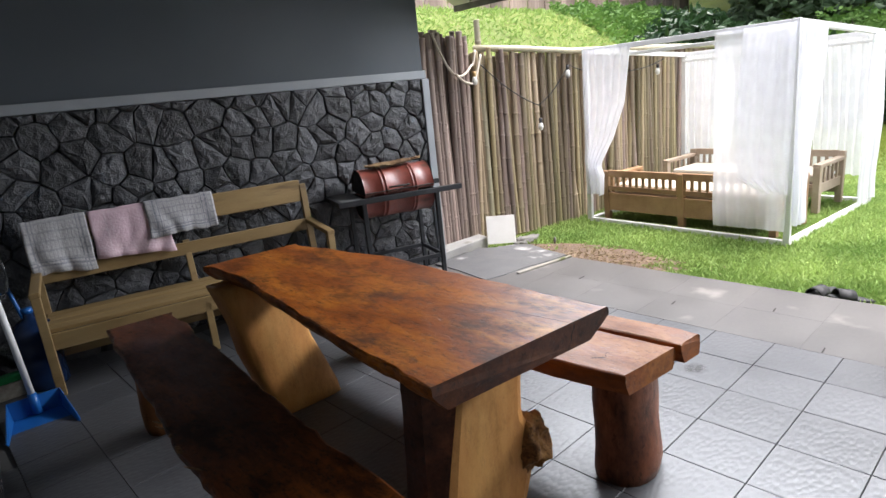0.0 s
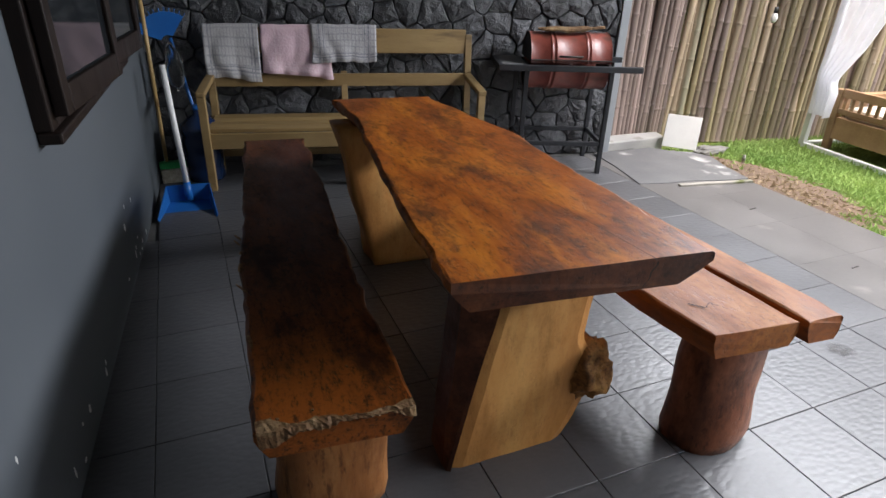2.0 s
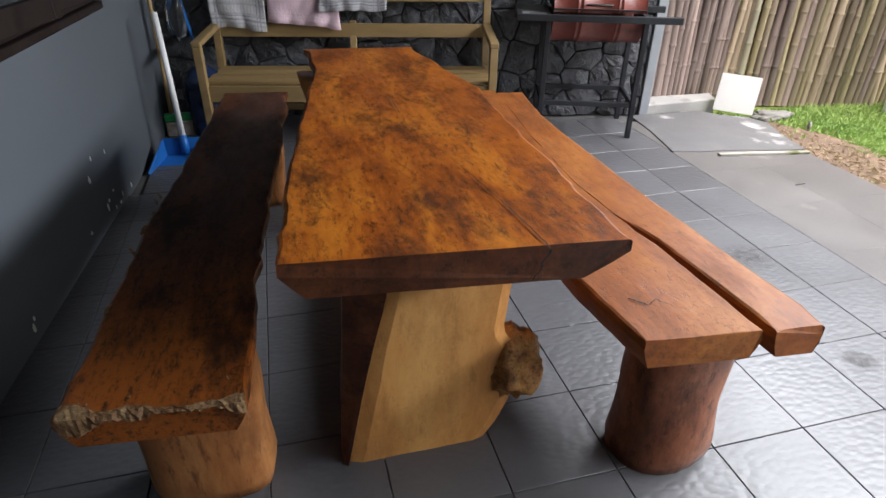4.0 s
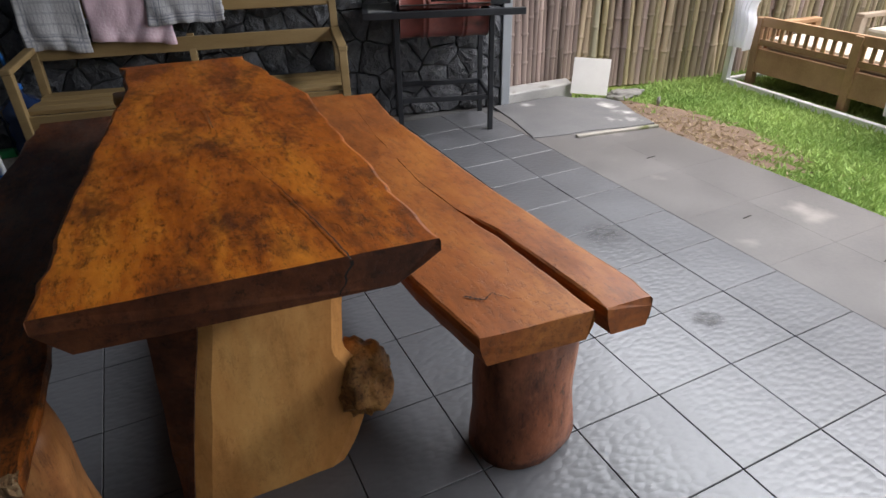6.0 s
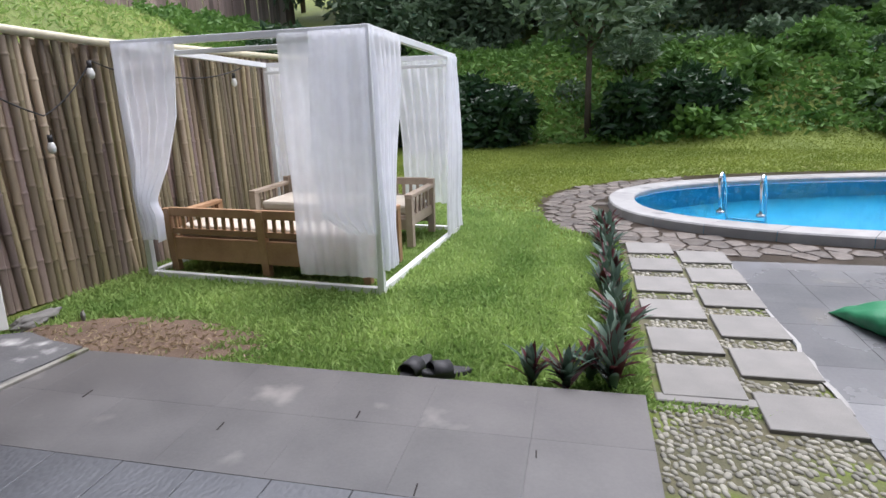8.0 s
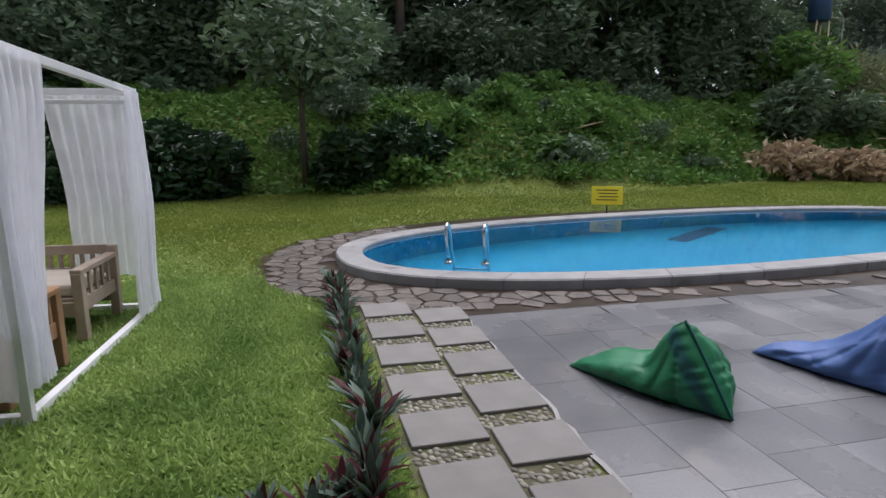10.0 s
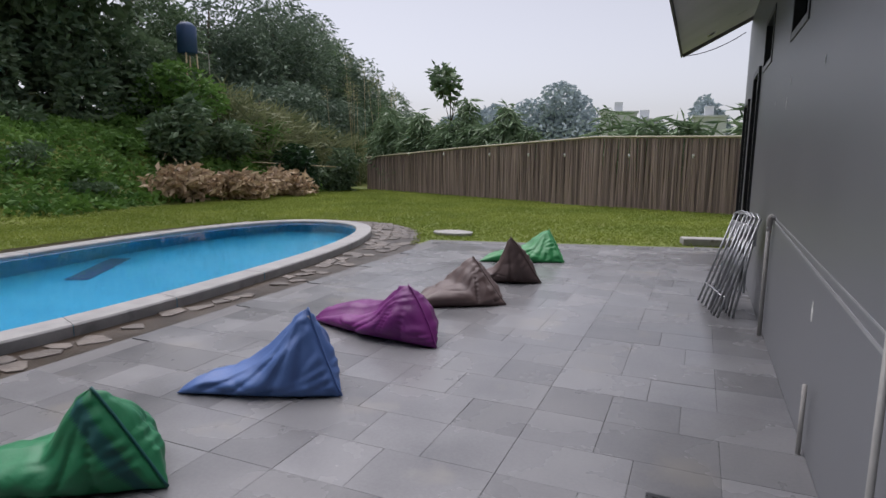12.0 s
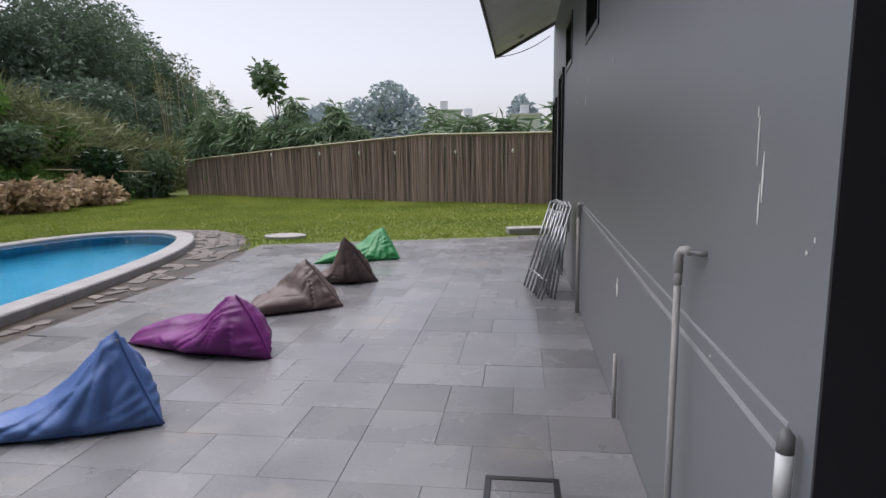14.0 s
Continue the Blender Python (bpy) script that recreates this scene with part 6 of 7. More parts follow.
# ---- foliage ----
def leaf_quads(pos, size, seed, aspect=0.45, droop=0.35, up=0.4):
    """Bent leaf quads at the given points, at random turns."""
    g = np.random.default_rng(seed)
    n = len(pos)
    d = g.normal(size=(n, 3))
    d[:, 2] = d[:, 2] * 0.5 - droop
    d /= np.linalg.norm(d, axis=1, keepdims=True)
    r = g.normal(size=(n, 3))
    r[:, 2] *= up
    s = np.cross(d, r)
    s /= np.linalg.norm(s, axis=1, keepdims=True) + 1e-6
    L = (size * g.uniform(0.6, 1.35, n))[:, None]
    w = L * aspect * 0.5
    nrm = np.cross(s, d)
    a = pos
    b = pos + d * L * 0.45 + s * w + nrm * L * 0.06
    c = pos + d * L
    e = pos + d * L * 0.45 - s * w + nrm * L * 0.06
    V = np.stack([a, b, c, e], 1).reshape(-1, 3)
    F = np.arange(4 * n).reshape(-1, 4)
    return V, F


def blob_points(c, r, n, g, shell=0.55, lumps=5):
    """Points in a lumpy crown: most near the surface of several offset lobes, with gaps between."""
    out = []
    lob = g.normal(size=(lumps, 3))
    lob /= np.linalg.norm(lob, axis=1, keepdims=True)
    lob = lob * g.uniform(0.25, 0.75, (lumps, 1))
    per = n // lumps
    for k in range(lumps):
        v = g.normal(size=(per, 3))
        v /= np.linalg.norm(v, axis=1, keepdims=True)
        rad = g.uniform(shell, 1.0, (per, 1)) ** 0.5 * g.uniform(0.38, 0.62)
        out.append((lob[k] + v * rad) * np.array(r) + np.array(c))
    return np.concatenate(out)


def tree(label, x, y, height, crown, n, mat, leaf, seed, trunk_r=0.12, aspect=0.45, droop=0.35, lumps=7, category="tree", lean=0.0, z=None):
    g = np.random.default_rng(seed)
    z0 = float(ground_z(x, y)) if z is None else z
    t = thing("tree", label, category, pose(x, y, z0 - 0.05))
    ch = height - crown[2]
    top = Vector((lean, lean * 0.4, ch))
    part("trunk", tube("trunk", M_bark, [(0, 0, 0), (lean * 0.2, 0.02, ch * 0.4), tuple(top), (lean * 1.2, 0.0, ch + crown[2] * 0.6)], [trunk_r, trunk_r * 0.8, trunk_r * 0.55, trunk_r * 0.15], 8), t)
    for k in range(4):
        a = k * 1.6 + g.uniform(0, 1)
        e = (lean + crown[0] * 0.6 * math.cos(a), crown[1] * 0.6 * math.sin(a), ch + crown[2] * g.uniform(-0.2, 0.5))
        part("limb", tube("limb", M_bark, [(lean * 0.5, 0, ch * 0.6), tuple((Vector((lean * 0.5, 0, ch * 0.6)) + Vector(e)) / 2 + Vector((0, 0, 0.15))), e], [trunk_r * 0.5, trunk_r * 0.35, trunk_r * 0.1], 6), t)
    V, F = leaf_quads(blob_points((lean, 0, ch), crown, n, g, lumps=lumps), leaf, seed + 1, aspect, droop)
    part("crown", quick("crown", V, F, mat), t)
    return t


def shrub(label, x, y, r, n, mat, leaf, seed, category="shrub", aspect=0.45, droop=0.1, name="shrub", lumps=6):
    g = np.random.default_rng(seed)
    z0 = float(ground_z(x, y))
    t = thing(name, label, category, pose(x, y, z0))
    for k in range(4):
        a = k * 1.7
        part("stem", tube("stem", M_bark, [(0, 0, -0.05), (r[0] * 0.3 * math.cos(a), r[1] * 0.3 * math.sin(a), r[2] * 0.9)], [0.025, 0.008], 5), t)
    p = blob_points((0, 0, r[2] * 0.75), r, n, g, lumps=lumps)
    p[:, 2] = np.abs(p[:, 2])
    V, F = leaf_quads(p, leaf, seed + 1, aspect, droop)
    part("foliage", quick("foliage", V, F, mat), t)
    return t


def stuff(name, label, category, V, F, mat):
    return solid(name, quick(name, V, F, mat), label, category, kind="stuff")


# dark wood on the hill behind the pool: trees in two ranks
g = np.random.default_rng(3)
ranks = [(26.0, 10.5, 4.2), (31.0, 15.0, 5.0), (37.0, 19.0, 6.0), (44.0, 22.0, 6.5)]
seed = 100
for (x0, h0, w0), north in zip(ranks, (9, 12, 14, 30)):
    for y in [22.5, 18.5][:2 if 30 < x0 < 40 else 0] + list(np.arange(north, -19 if x0 < 30 else -20, -4.0)):
        seed += 1
        h = h0 * g.uniform(0.85, 1.15)
        kind = seed % 3
        tree(("dark leafy forest tree on the bank", "tall feathery bamboo-like tree on the bank", "broad-leaved forest tree on the bank")[kind],
             x0 + g.uniform(-1.5, 1.5), y + g.uniform(-1, 1), h, (w0 * g.uniform(0.7, 1.0), w0 * g.uniform(0.7, 1.0), h * 0.42), 5200,
             (L_dark, L_bamboo, L_mid)[kind], (0.42, 0.55, 0.46)[kind], seed, 0.2, (0.45, 0.22, 0.5)[kind], (0.3, 0.7, 0.35)[kind], lumps=9)
tree("dark leafy forest tree on the bank", 25.6, 12.6, 9.0, (2.4, 2.4, 4.0), 5200, L_dark, 0.4, 97, 0.2, 0.45, 0.3, lumps=9)
# understorey that closes the wood below the crowns
for k, y in enumerate(np.arange(9.5, -19, -2.6)):
    shrub("dense dark undergrowth at the edge of the wood", 23.6 + g.uniform(-0.8, 0.8), y, (1.9, 1.9, 1.5 + g.uniform(0, 0.8)), 2600, (L_dark, L_mid, L_dark)[k % 3], 0.3, 300 + k, "undergrowth", lumps=8)
    shrub("tangled shadowy undergrowth in the wood", 27.8 + g.uniform(-0.8, 0.8), y, (2.2, 2.2, 2.8), 2000, L_dark, 0.42, 330 + k, "undergrowth", lumps=8)
# flowering tree and dark shrubs at the lawn edge
tree("small pale-leaved tree standing in the weeds", 17.6, 0.95, 5.0, (2.0, 2.0, 1.5), 3600, L_mid, 0.24, 501, 0.09, 0.45, 0.2, lumps=12)
for k, (x, y, r, h) in enumerate(((17.3, 4.2, 1.2, 1.15), (17.2, 2.9, 1.1, 1.0), (17.6, 6.2, 1.6, 1.3), (17.5, 0.0, 0.9, 0.8), (17.6, -1.5, 1.0, 0.75), (16.9, 8.5, 1.8, 1.5))):
    shrub("dark glossy shrub at the lawn edge", x, y, (r, r, h), 2600, L_shrub, 0.26, 520 + k)
for k, (x, y, r, h) in enumerate(((17.9, -13.1, 1.0, 0.75), (17.7, -15.0, 1.2, 0.8), (17.5, -17.0, 1.1, 0.7))):
    shrub("dry pinkish-brown broad-leaved shrub", x, y, (r * 1.15, r * 1.15, h * 0.8), 1200, L_dry, 0.32, 540 + k, aspect=0.42, lumps=12, droop=0.4)
shrub("bright green upright shrub behind dry leaves", 19.4, -14.7, (1.0, 1.0, 1.5), 2200, L_mid, 0.3, 551)
for k, (x, y, r, h, mt) in enumerate(((19.2, -16.6, 1.3, 1.0, L_mid), (18.0, -18.9, 1.1, 1.0, L_shrub), (17.4, -20.6, 1.2, 1.1, L_dark), (20.0, -19.0, 1.5, 1.4, L_bank), (21.5, -16.5, 1.6, 1.4, L_bank))):
    shrub("mixed green shrub by the end of the fence", x, y, (r, r, h), 1900, mt, 0.26, 560 + k)
for k in range(11):
    x, y = 16.4 - k * 0.7, -23.4 + k * 0.26
    shrub("drooping long-leaved green plant behind the fence", x, y, (0.95, 0.8, 2.1 - 0.03 * k + 0.15 * math.sin(k * 2.3)), 2600, L_long, 0.5, 580 + k, "plant", 0.17, 0.95, "long_leaved_plant")
for k, (x, y) in enumerate(((5.0, -20.5), (3.6, -20.2), (1.6, -19.8), (6.0, -22.0))):
    shrub("green palm-like plant behind the fence", x, y, (1.0, 1.0, 1.85), 900, L_long, 0.7, 600 + k, "plant", 0.14, 0.25, "palm_plant")
# reeds on the shoulder of the hill
gg = np.random.default_rng(31)
reed_p = np.stack([gg.uniform(18.5, 27, 13000), gg.uniform(-29, -18, 13000), np.zeros(13000)], 1)
reed_p[:, 2] = ground_z(reed_p[:, 0], reed_p[:, 1]) + gg.uniform(0.1, 2.1, 13000)
V, F = leaf_quads(reed_p, 0.8, 32, 0.08, -0.35)
stuff("reeds", "tall dry grey-green reeds on the hill shoulder", "reeds", V, F, L_plume)
for k in range(22):
    x, y = 19.2 + gg.uniform(0, 6.5), -16.5 - gg.uniform(0, 12)
    r = gg.uniform(0.8, 1.7)
    shrub(("tangled green shrub on the hill shoulder", "dusty olive shrub on the hill shoulder", "leafy dark shrub on the hill shoulder")[k % 3], x, y, (r, r, r * gg.uniform(0.8, 1.3)), 1100, (L_mid, L_bamboo, L_dark)[k % 3], gg.uniform(0.2, 0.4), 1300 + k, "shrub", (0.5, 0.2, 0.4)[k % 3], (0.1, 0.6, 0.3)[k % 3], lumps=7)
for k in range(12):
    x, y = 16.6 + gg.uniform(0, 3.5), -25 - gg.uniform(-1.5, 2)
    h = gg.uniform(4.2, 6.0)
    z0 = float(ground_z(x, y))
    rd = thing("reed_stalk", "tall thin dry reed stalk against the sky", "reed", pose(x, y, z0), group="reed stalks")
    part("stalk", tube("stalk", M_dry_stick, [(0, 0, 0), (0.05, 0.1, h * 0.6), (0.15, 0.2 + gg.uniform(-0.3, 0.3), h)], [0.014, 0.01, 0.004], 5), rd)
    pp = np.array([(0.12 + gg.normal(0, 0.05), 0.18 + gg.normal(0, 0.05), h - gg.uniform(0, 0.7)) for _ in range(26)])
    V, F = leaf_quads(pp, 0.3, 700 + k, 0.1, -0.3)
    part("plume", quick("plume", V, F, L_plume), rd)
tree("slender young tree rising above the fence", 15.6, -29.0, 6.5, (1.15, 1.15, 1.3), 420, L_mid, 0.42, 640, 0.05, 0.5, 0.2, lumps=9, z=-0.1)
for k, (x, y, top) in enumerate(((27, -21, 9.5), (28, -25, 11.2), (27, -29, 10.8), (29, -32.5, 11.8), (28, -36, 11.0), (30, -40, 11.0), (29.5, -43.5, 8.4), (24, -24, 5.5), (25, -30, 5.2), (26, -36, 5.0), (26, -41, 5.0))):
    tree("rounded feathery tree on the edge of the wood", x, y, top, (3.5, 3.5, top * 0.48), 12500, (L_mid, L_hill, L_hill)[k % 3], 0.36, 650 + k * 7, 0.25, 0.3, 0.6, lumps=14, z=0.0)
# misty trees and houses in the valley, the mist painted into their colours
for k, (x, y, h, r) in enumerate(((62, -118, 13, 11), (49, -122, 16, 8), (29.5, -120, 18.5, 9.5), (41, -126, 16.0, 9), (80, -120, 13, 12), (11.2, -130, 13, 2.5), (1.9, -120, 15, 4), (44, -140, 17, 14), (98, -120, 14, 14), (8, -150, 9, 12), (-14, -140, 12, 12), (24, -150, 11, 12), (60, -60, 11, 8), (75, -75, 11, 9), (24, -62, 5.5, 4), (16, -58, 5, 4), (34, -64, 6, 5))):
    tree("haze-tinted rounded tree across the valley", x, y, h, (r, r, h * 0.5), 8000, L_far, 1.0, 660 + k, 0.4, 0.6, 0.3, lumps=12, z=-3.0)


def far_house(x, y, w, d, h, ang):
    hs = thing("house", "haze-tinted pale flat-roofed house across the valley", "house", pose(x, y, -3.0, 0, 0, ang), group="distant houses")
    part("wall", box_mesh("wall", M_house_far, -w / 2, w / 2, -d / 2, d / 2, 0, h, bevel=0.05), hs)
    part("roof", box_mesh("roof", M_house_far, -w / 2 - 0.3, w / 2 + 0.3, -d / 2 - 0.3, d / 2 + 0.3, h, h + 0.3), hs)
    part("roof_tank", box_mesh("roof_tank", M_house_far, -0.7, 0.7, -0.7, 0.7, h + 0.3, h + 2.0), hs)
    for i in range(3):
        for fl in range(2):
            part("window", box_mesh("window", M_trim, -w / 2 + w * (i + 0.7) / 4, -w / 2 + w * (i + 1.2) / 4, d / 2, d / 2 + 0.06, 3 + fl * 3.4, 4.5 + fl * 3.4), hs)


far_house(17.5, -112, 6, 6, 12.0, 10)
far_house(13.5, -118, 5, 6, 11.0, -8)
far_house(2.6, -112, 5, 6, 11.0, 5)


# ---- weeds on the bank, lawn blades ----
def scatter(n, x0, x1, y0, y1, seed, keep):
    q = np.random.default_rng(seed)
    x, y = q.uniform(x0, x1, n), q.uniform(y0, y1, n)
    k = keep(x, y)
    x, y = x[k], y[k]
    return np.stack([x, y, ground_z(x, y)], 1)


p = scatter(60000, 16.8, 24, -21, 13, 41, lambda x, y: x > 16.9 + 0.8 * np.sin(y * 0.35) + np.where(y < -16, (-16 - y) * 0.25, 0))
hz = 0.12 + 0.25 * np.abs(np.sin(p[:, 0] * 1.7 + np.sin(p[:, 1] * 1.3) * 2) * np.sin(p[:, 1] * 0.9))
p[:, 2] += np.random.default_rng(42).uniform(0, 1, len(p)) * hz
V, F = leaf_quads(p, 0.2, 43, 0.5, 0.0)
stuff("bank_weeds", "low leafy green weeds covering the bank", "weeds", V, F, L_bank)
p = scatter(26000, 4, 26, 6.6, 16, 44, lambda x, y: y > 6.6)
V, F = leaf_quads(p, 0.16, 45, 0.3, -0.5)
stuff("bank_grass", "bright rough grass on the north bank", "grass", V, F, L_grass)


def off_lawn(x, y):
    """True where bare lawn shows: not on paving, soil, pool border or gazebo rails."""
    ok = ((x > 4.83) | (y < -9)) & ~((y < 0.69) & (x < 8.2) & (y > -1)) & ~((x < 7.7) & (y < 0.2) & (y > -10.4 + 0.27 * (x - WING_X)))
    ok &= ~(((x - 5.15) / 0.45) ** 2 + ((y - 3.9) / 1.0) ** 2 + 0.35 * np.sin(x * 13) * np.sin(y * 11 + x * 5) + 0.25 * np.sin(y * 23 + x * 31) < 0.62)
    pool_near = np.array([in_pool(a, b, 0.75) for a, b in zip(x, y)])
    return ok & ~pool_near


def blades(n, x0, x1, y0, y1, size, seed, name, label, mat, lush):
    """Grass blades; the lush sort thins out away from the terrace, the mown sort takes over there."""
    p = scatter(n, x0, x1, y0, y1, seed, off_lawn)
    share = (1 - smooth_step(7.6, 11.6, p[:, 0] + 1.2 * np.sin(p[:, 1] * 1.7))) * smooth_step(-1.5, 0.8, p[:, 1])
    pick = np.random.default_rng(seed + 9).uniform(0, 1, len(p))
    p = p[pick < share] if lush else p[pick >= share]
    p[:, 2] += 0.004
    V, F = leaf_quads(p, size, seed + 1, 0.28, -0.42)
    V[:, 2] = np.maximum(V[:, 2], GZ - 0.01)
    stuff(name, label, "grass", V, F, mat)


blades(180000, 4.84, 9.3, 0.69, 5.0, 0.06, 51, "lawn_grass", "dense short broad-bladed carpet grass", L_grass, True)
blades(60000, 8.2, 12.5, -0.6, 6.0, 0.055, 61, "lawn_grass", "carpet grass thinning out past the gazebo", L_grass, True)
blades(110000, 7.7, 17.3, 0.3, 8.0, 0.06, 53, "lawn_grass", "mown carpet grass beyond the gazebo", L_mown, False)
blades(210000, 7.7, 17.4, -22, 0.3, 0.06, 55, "lawn_grass", "mown yellow-green grass round the pool", L_mown, False)
p_far = scatter(60000, 0.5, 7.7, -18, -9.0, 57, off_lawn)
stuff("lawn_grass", "mown grass between deck and far fence", "grass", *leaf_quads(p_far, 0.06, 58, 0.28, -0.42), L_mown)
far_back = thing("back_fence", "brown plank fence on top of the grassy bank", "fence")
for k in range(70):
    x = 7 + k * 0.3
    part("plank", box_mesh("plank", M_bamboo_far, -0.14, 0.14, -0.02, 0.02, 0, 1.7), far_back, pose(x, 13.6 + 0.02 * (k % 3), float(ground_z(x, 13.6)) - 0.05))

g = np.random.default_rng(47)
for k in range(64):
    y = g.uniform(-17.5, 9)
    x = 17.4 + 0.8 * math.sin(y * 0.35) + g.uniform(0.2, 5.6)
    r = g.uniform(0.4, 0.95)
    shrub(("leafy green weed clump on the bank", "rank dark herb clump on the bank", "pale green creeper mound on the bank")[k % 3], x, y, (r, r, r * g.uniform(0.4, 0.75)), 420, (L_bank, L_mid, L_bank)[k % 3], g.uniform(0.14, 0.26), 800 + k, "weed", 0.55, 0.05, "weed_clump", 5)


# ---- bare earth patch by the terrace ----
def soil_patch():
    """Bare trodden earth along the terrace edge, ragged where the grass creeps in."""
    g = np.random.default_rng(71)
    n, c = 60, (5.15, 3.9)
    ring = []
    for a in np.linspace(0, 2 * math.pi, n, endpoint=False):
        u, v = math.cos(a), math.sin(a)
        w = 1 + 0.22 * noise.noise((u * 2, v * 2, 3)) + 0.12 * noise.noise((u * 7, v * 7, 8))
        ring.append((c[0] + 0.46 * w * u, c[1] + 0.98 * w * v))
    V, F = [(*c, GZ + 0.02)], []
    for r, z in ((0.3, 0.022), (0.55, 0.02), (0.8, 0.012), (1.0, -0.012)):
        for x, y in ring:
            px, py = c[0] + (x - c[0]) * r, c[1] + (y - c[1]) * r
            V.append((max(4.81, px), py, GZ + z + 0.014 * noise.noise((px * 7, py * 7, 1)) + 0.008 * noise.noise((px * 19, py * 19, 4))))
    for i in range(n):
        F.append((0, 1 + i, 1 + (i + 1) % n))
        for k in range(3):
            a = 1 + k * n
            F.append((a + i, a + n + i, a + n + (i + 1) % n, a + (i + 1) % n))
    solid("soil_patch", raw("soil_patch", V, F, M_soil, True), "bare reddish earth with dry clippings beside the terrace", "soil", kind="stuff")
    p = np.stack([g.normal(5.15, 0.17, 800), g.normal(3.8, 0.42, 800), np.full(800, GZ + 0.03)], 1)
    p = p[p[:, 0] > 4.84]
    V, F = leaf_quads(p, 0.04, 72, 0.3, 0.0)
    stuff("dry_clippings", "scattered dry straw clippings on bare earth", "straw", V, F, L_straw)


soil_patch()


# ---- rhoeo border plants ----
def rosette(label, x, y, r, seed, red):
    g = np.random.default_rng(seed)
    t = thing("border_plant", label, "plant", pose(x, y, GZ - 0.01), group="border plants")
    for nm, mat, count, sc in (("leaves", L_rhoeo, 20, 1.0), ("inner_leaves", L_rhoeo_red, 11 if not red else 17, 0.88)):
        V, F = [], []
        for k in range(count):
            a = g.uniform(0, 2 * math.pi)
            tilt = g.uniform(0.1, 0.95)
            L, w = r * sc * g.uniform(0.75, 1.2), r * 0.11 * g.uniform(0.8, 1.2)
            d = np.array((math.cos(a), math.sin(a), 0))
            s = np.array((-math.sin(a), math.cos(a), 0))
            b = len(V)
            pts = 6
            z0 = g.uniform(0.02, 0.12)
            for i in range(pts):
                t_ = i / (pts - 1)
                out = L * math.sin(tilt) * t_ * (0.7 + 0.3 * t_)
                up = z0 + L * math.cos(tilt) * t_ - 0.12 * L * t_ * t_
                ww = w * (1 - t_ ** 2.2) * (0.7 + 0.6 * t_)
                c = d * out + np.array((0, 0, max(up, 0.01)))
                V += [c - s * ww + np.array((0, 0, 0.25 * ww)), c - np.array((0, 0, 0.15 * ww)), c + s * ww + np.array((0, 0, 0.25 * ww))]
            for i in range(pts - 1):
                q = b + i * 3
                F += [(q, q + 1, q + 4, q + 3), (q + 1, q + 2, q + 5, q + 4)]
        part(nm, quick(nm, V, F, mat, True), t)


g = np.random.default_rng(91)
for k in range(17):
    x = 5.02 + k * 0.205
    rosette("spiky grey-green and maroon border plant", x + g.uniform(-0.04, 0.04), 0.82 + g.uniform(-0.06, 0.06), g.uniform(0.2, 0.27), 900 + k, k % 3 == 0)
for k, (x, y) in enumerate(((4.95, 1.1), (4.97, 1.28), (5.08, 0.98))):
    rosette("spiky grey-green and maroon border plant", x, y, 0.21, 930 + k, True)


# ---- sandals ----
def sandal(m):
    s = thing("sandal", "black rubber slide sandal lying on the grass edge", "sandal", m, group="pair of sandals")
    out = [(0.045 * math.cos(a) * (1 + 0.18 * math.sin(a)), 0.13 * math.sin(a)) for a in np.linspace(0, 2 * math.pi, 22, endpoint=False)]
    part("sole", prism("sole", M_black, out, 0, 0.026, 0.004), s)
    V, F = [], []
    for i in range(9):
        a = math.pi * i / 8
        for y in (-0.005, 0.045, 0.09):
            V.append((0.05 * math.cos(a), y, 0.02 + 0.05 * math.sin(a)))
    for i in range(8):
        for j in range(2):
            q = i * 3 + j
            F.append((q, q + 1, q + 4, q + 3))
    st = part("strap", raw("strap", V, F, M_black, True), s)
    st.modifiers.new("thickness", "SOLIDIFY").thickness = 0.006


sandal(pose(5.04, 1.92, GZ + 0.02, 0, 0, 75) @ Matrix.Scale(1.2, 4))
sandal(pose(5.01, 1.74, GZ + 0.02, 10, 0, 40) @ Matrix.Scale(1.2, 4))


# ---- yellow sign ----
sign = thing("notice_sign", "yellow notice board on a short dark stake", "sign", pose(12.75, -4.34, GZ, 0, 0, 68) @ pose(0, 0, 0, 14, 0, 0))
part("stake", beam("stake", M_black_iron, (0, 0, -0.02), (0, 0, 0.4), 0.025, 0.025), sign)
part("plate", box_mesh("plate", M_yellow, -0.28, 0.28, 0.014, 0.026, 0.16, 0.5, bevel=0.004), sign)
for k in range(4):
    part("text_bar", box_mesh("text_bar", M_black, -0.2 + 0.02 * (k % 2), 0.2 - 0.03 * (k % 3), 0.0265, 0.029, 0.42 - k * 0.06, 0.436 - k * 0.06), sign, label="row of unreadable dark lettering")

# ---- water tank on its stand, cane and hose on the bank ----
tk = thing("water_tank", "blue plastic water tank on a thin tower in the wood", "tank", pose(21.6, -17.15, 1.4))
part("tank", tube("tank", M_tank, [(0, 0, 3.75), (0, 0, 3.8), (0, 0, 4.75), (0, 0, 4.9)], [0.3, 0.36, 0.36, 0.2], 18), tk)
for a in (0.6, 2.2, 3.7, 5.3):
    part("stilt", tube("stilt", M_dry_stick, [(0.5 * math.cos(a), 0.5 * math.sin(a), -0.1), (0.32 * math.cos(a), 0.32 * math.sin(a), 3.76)], 0.03, 6), tk)
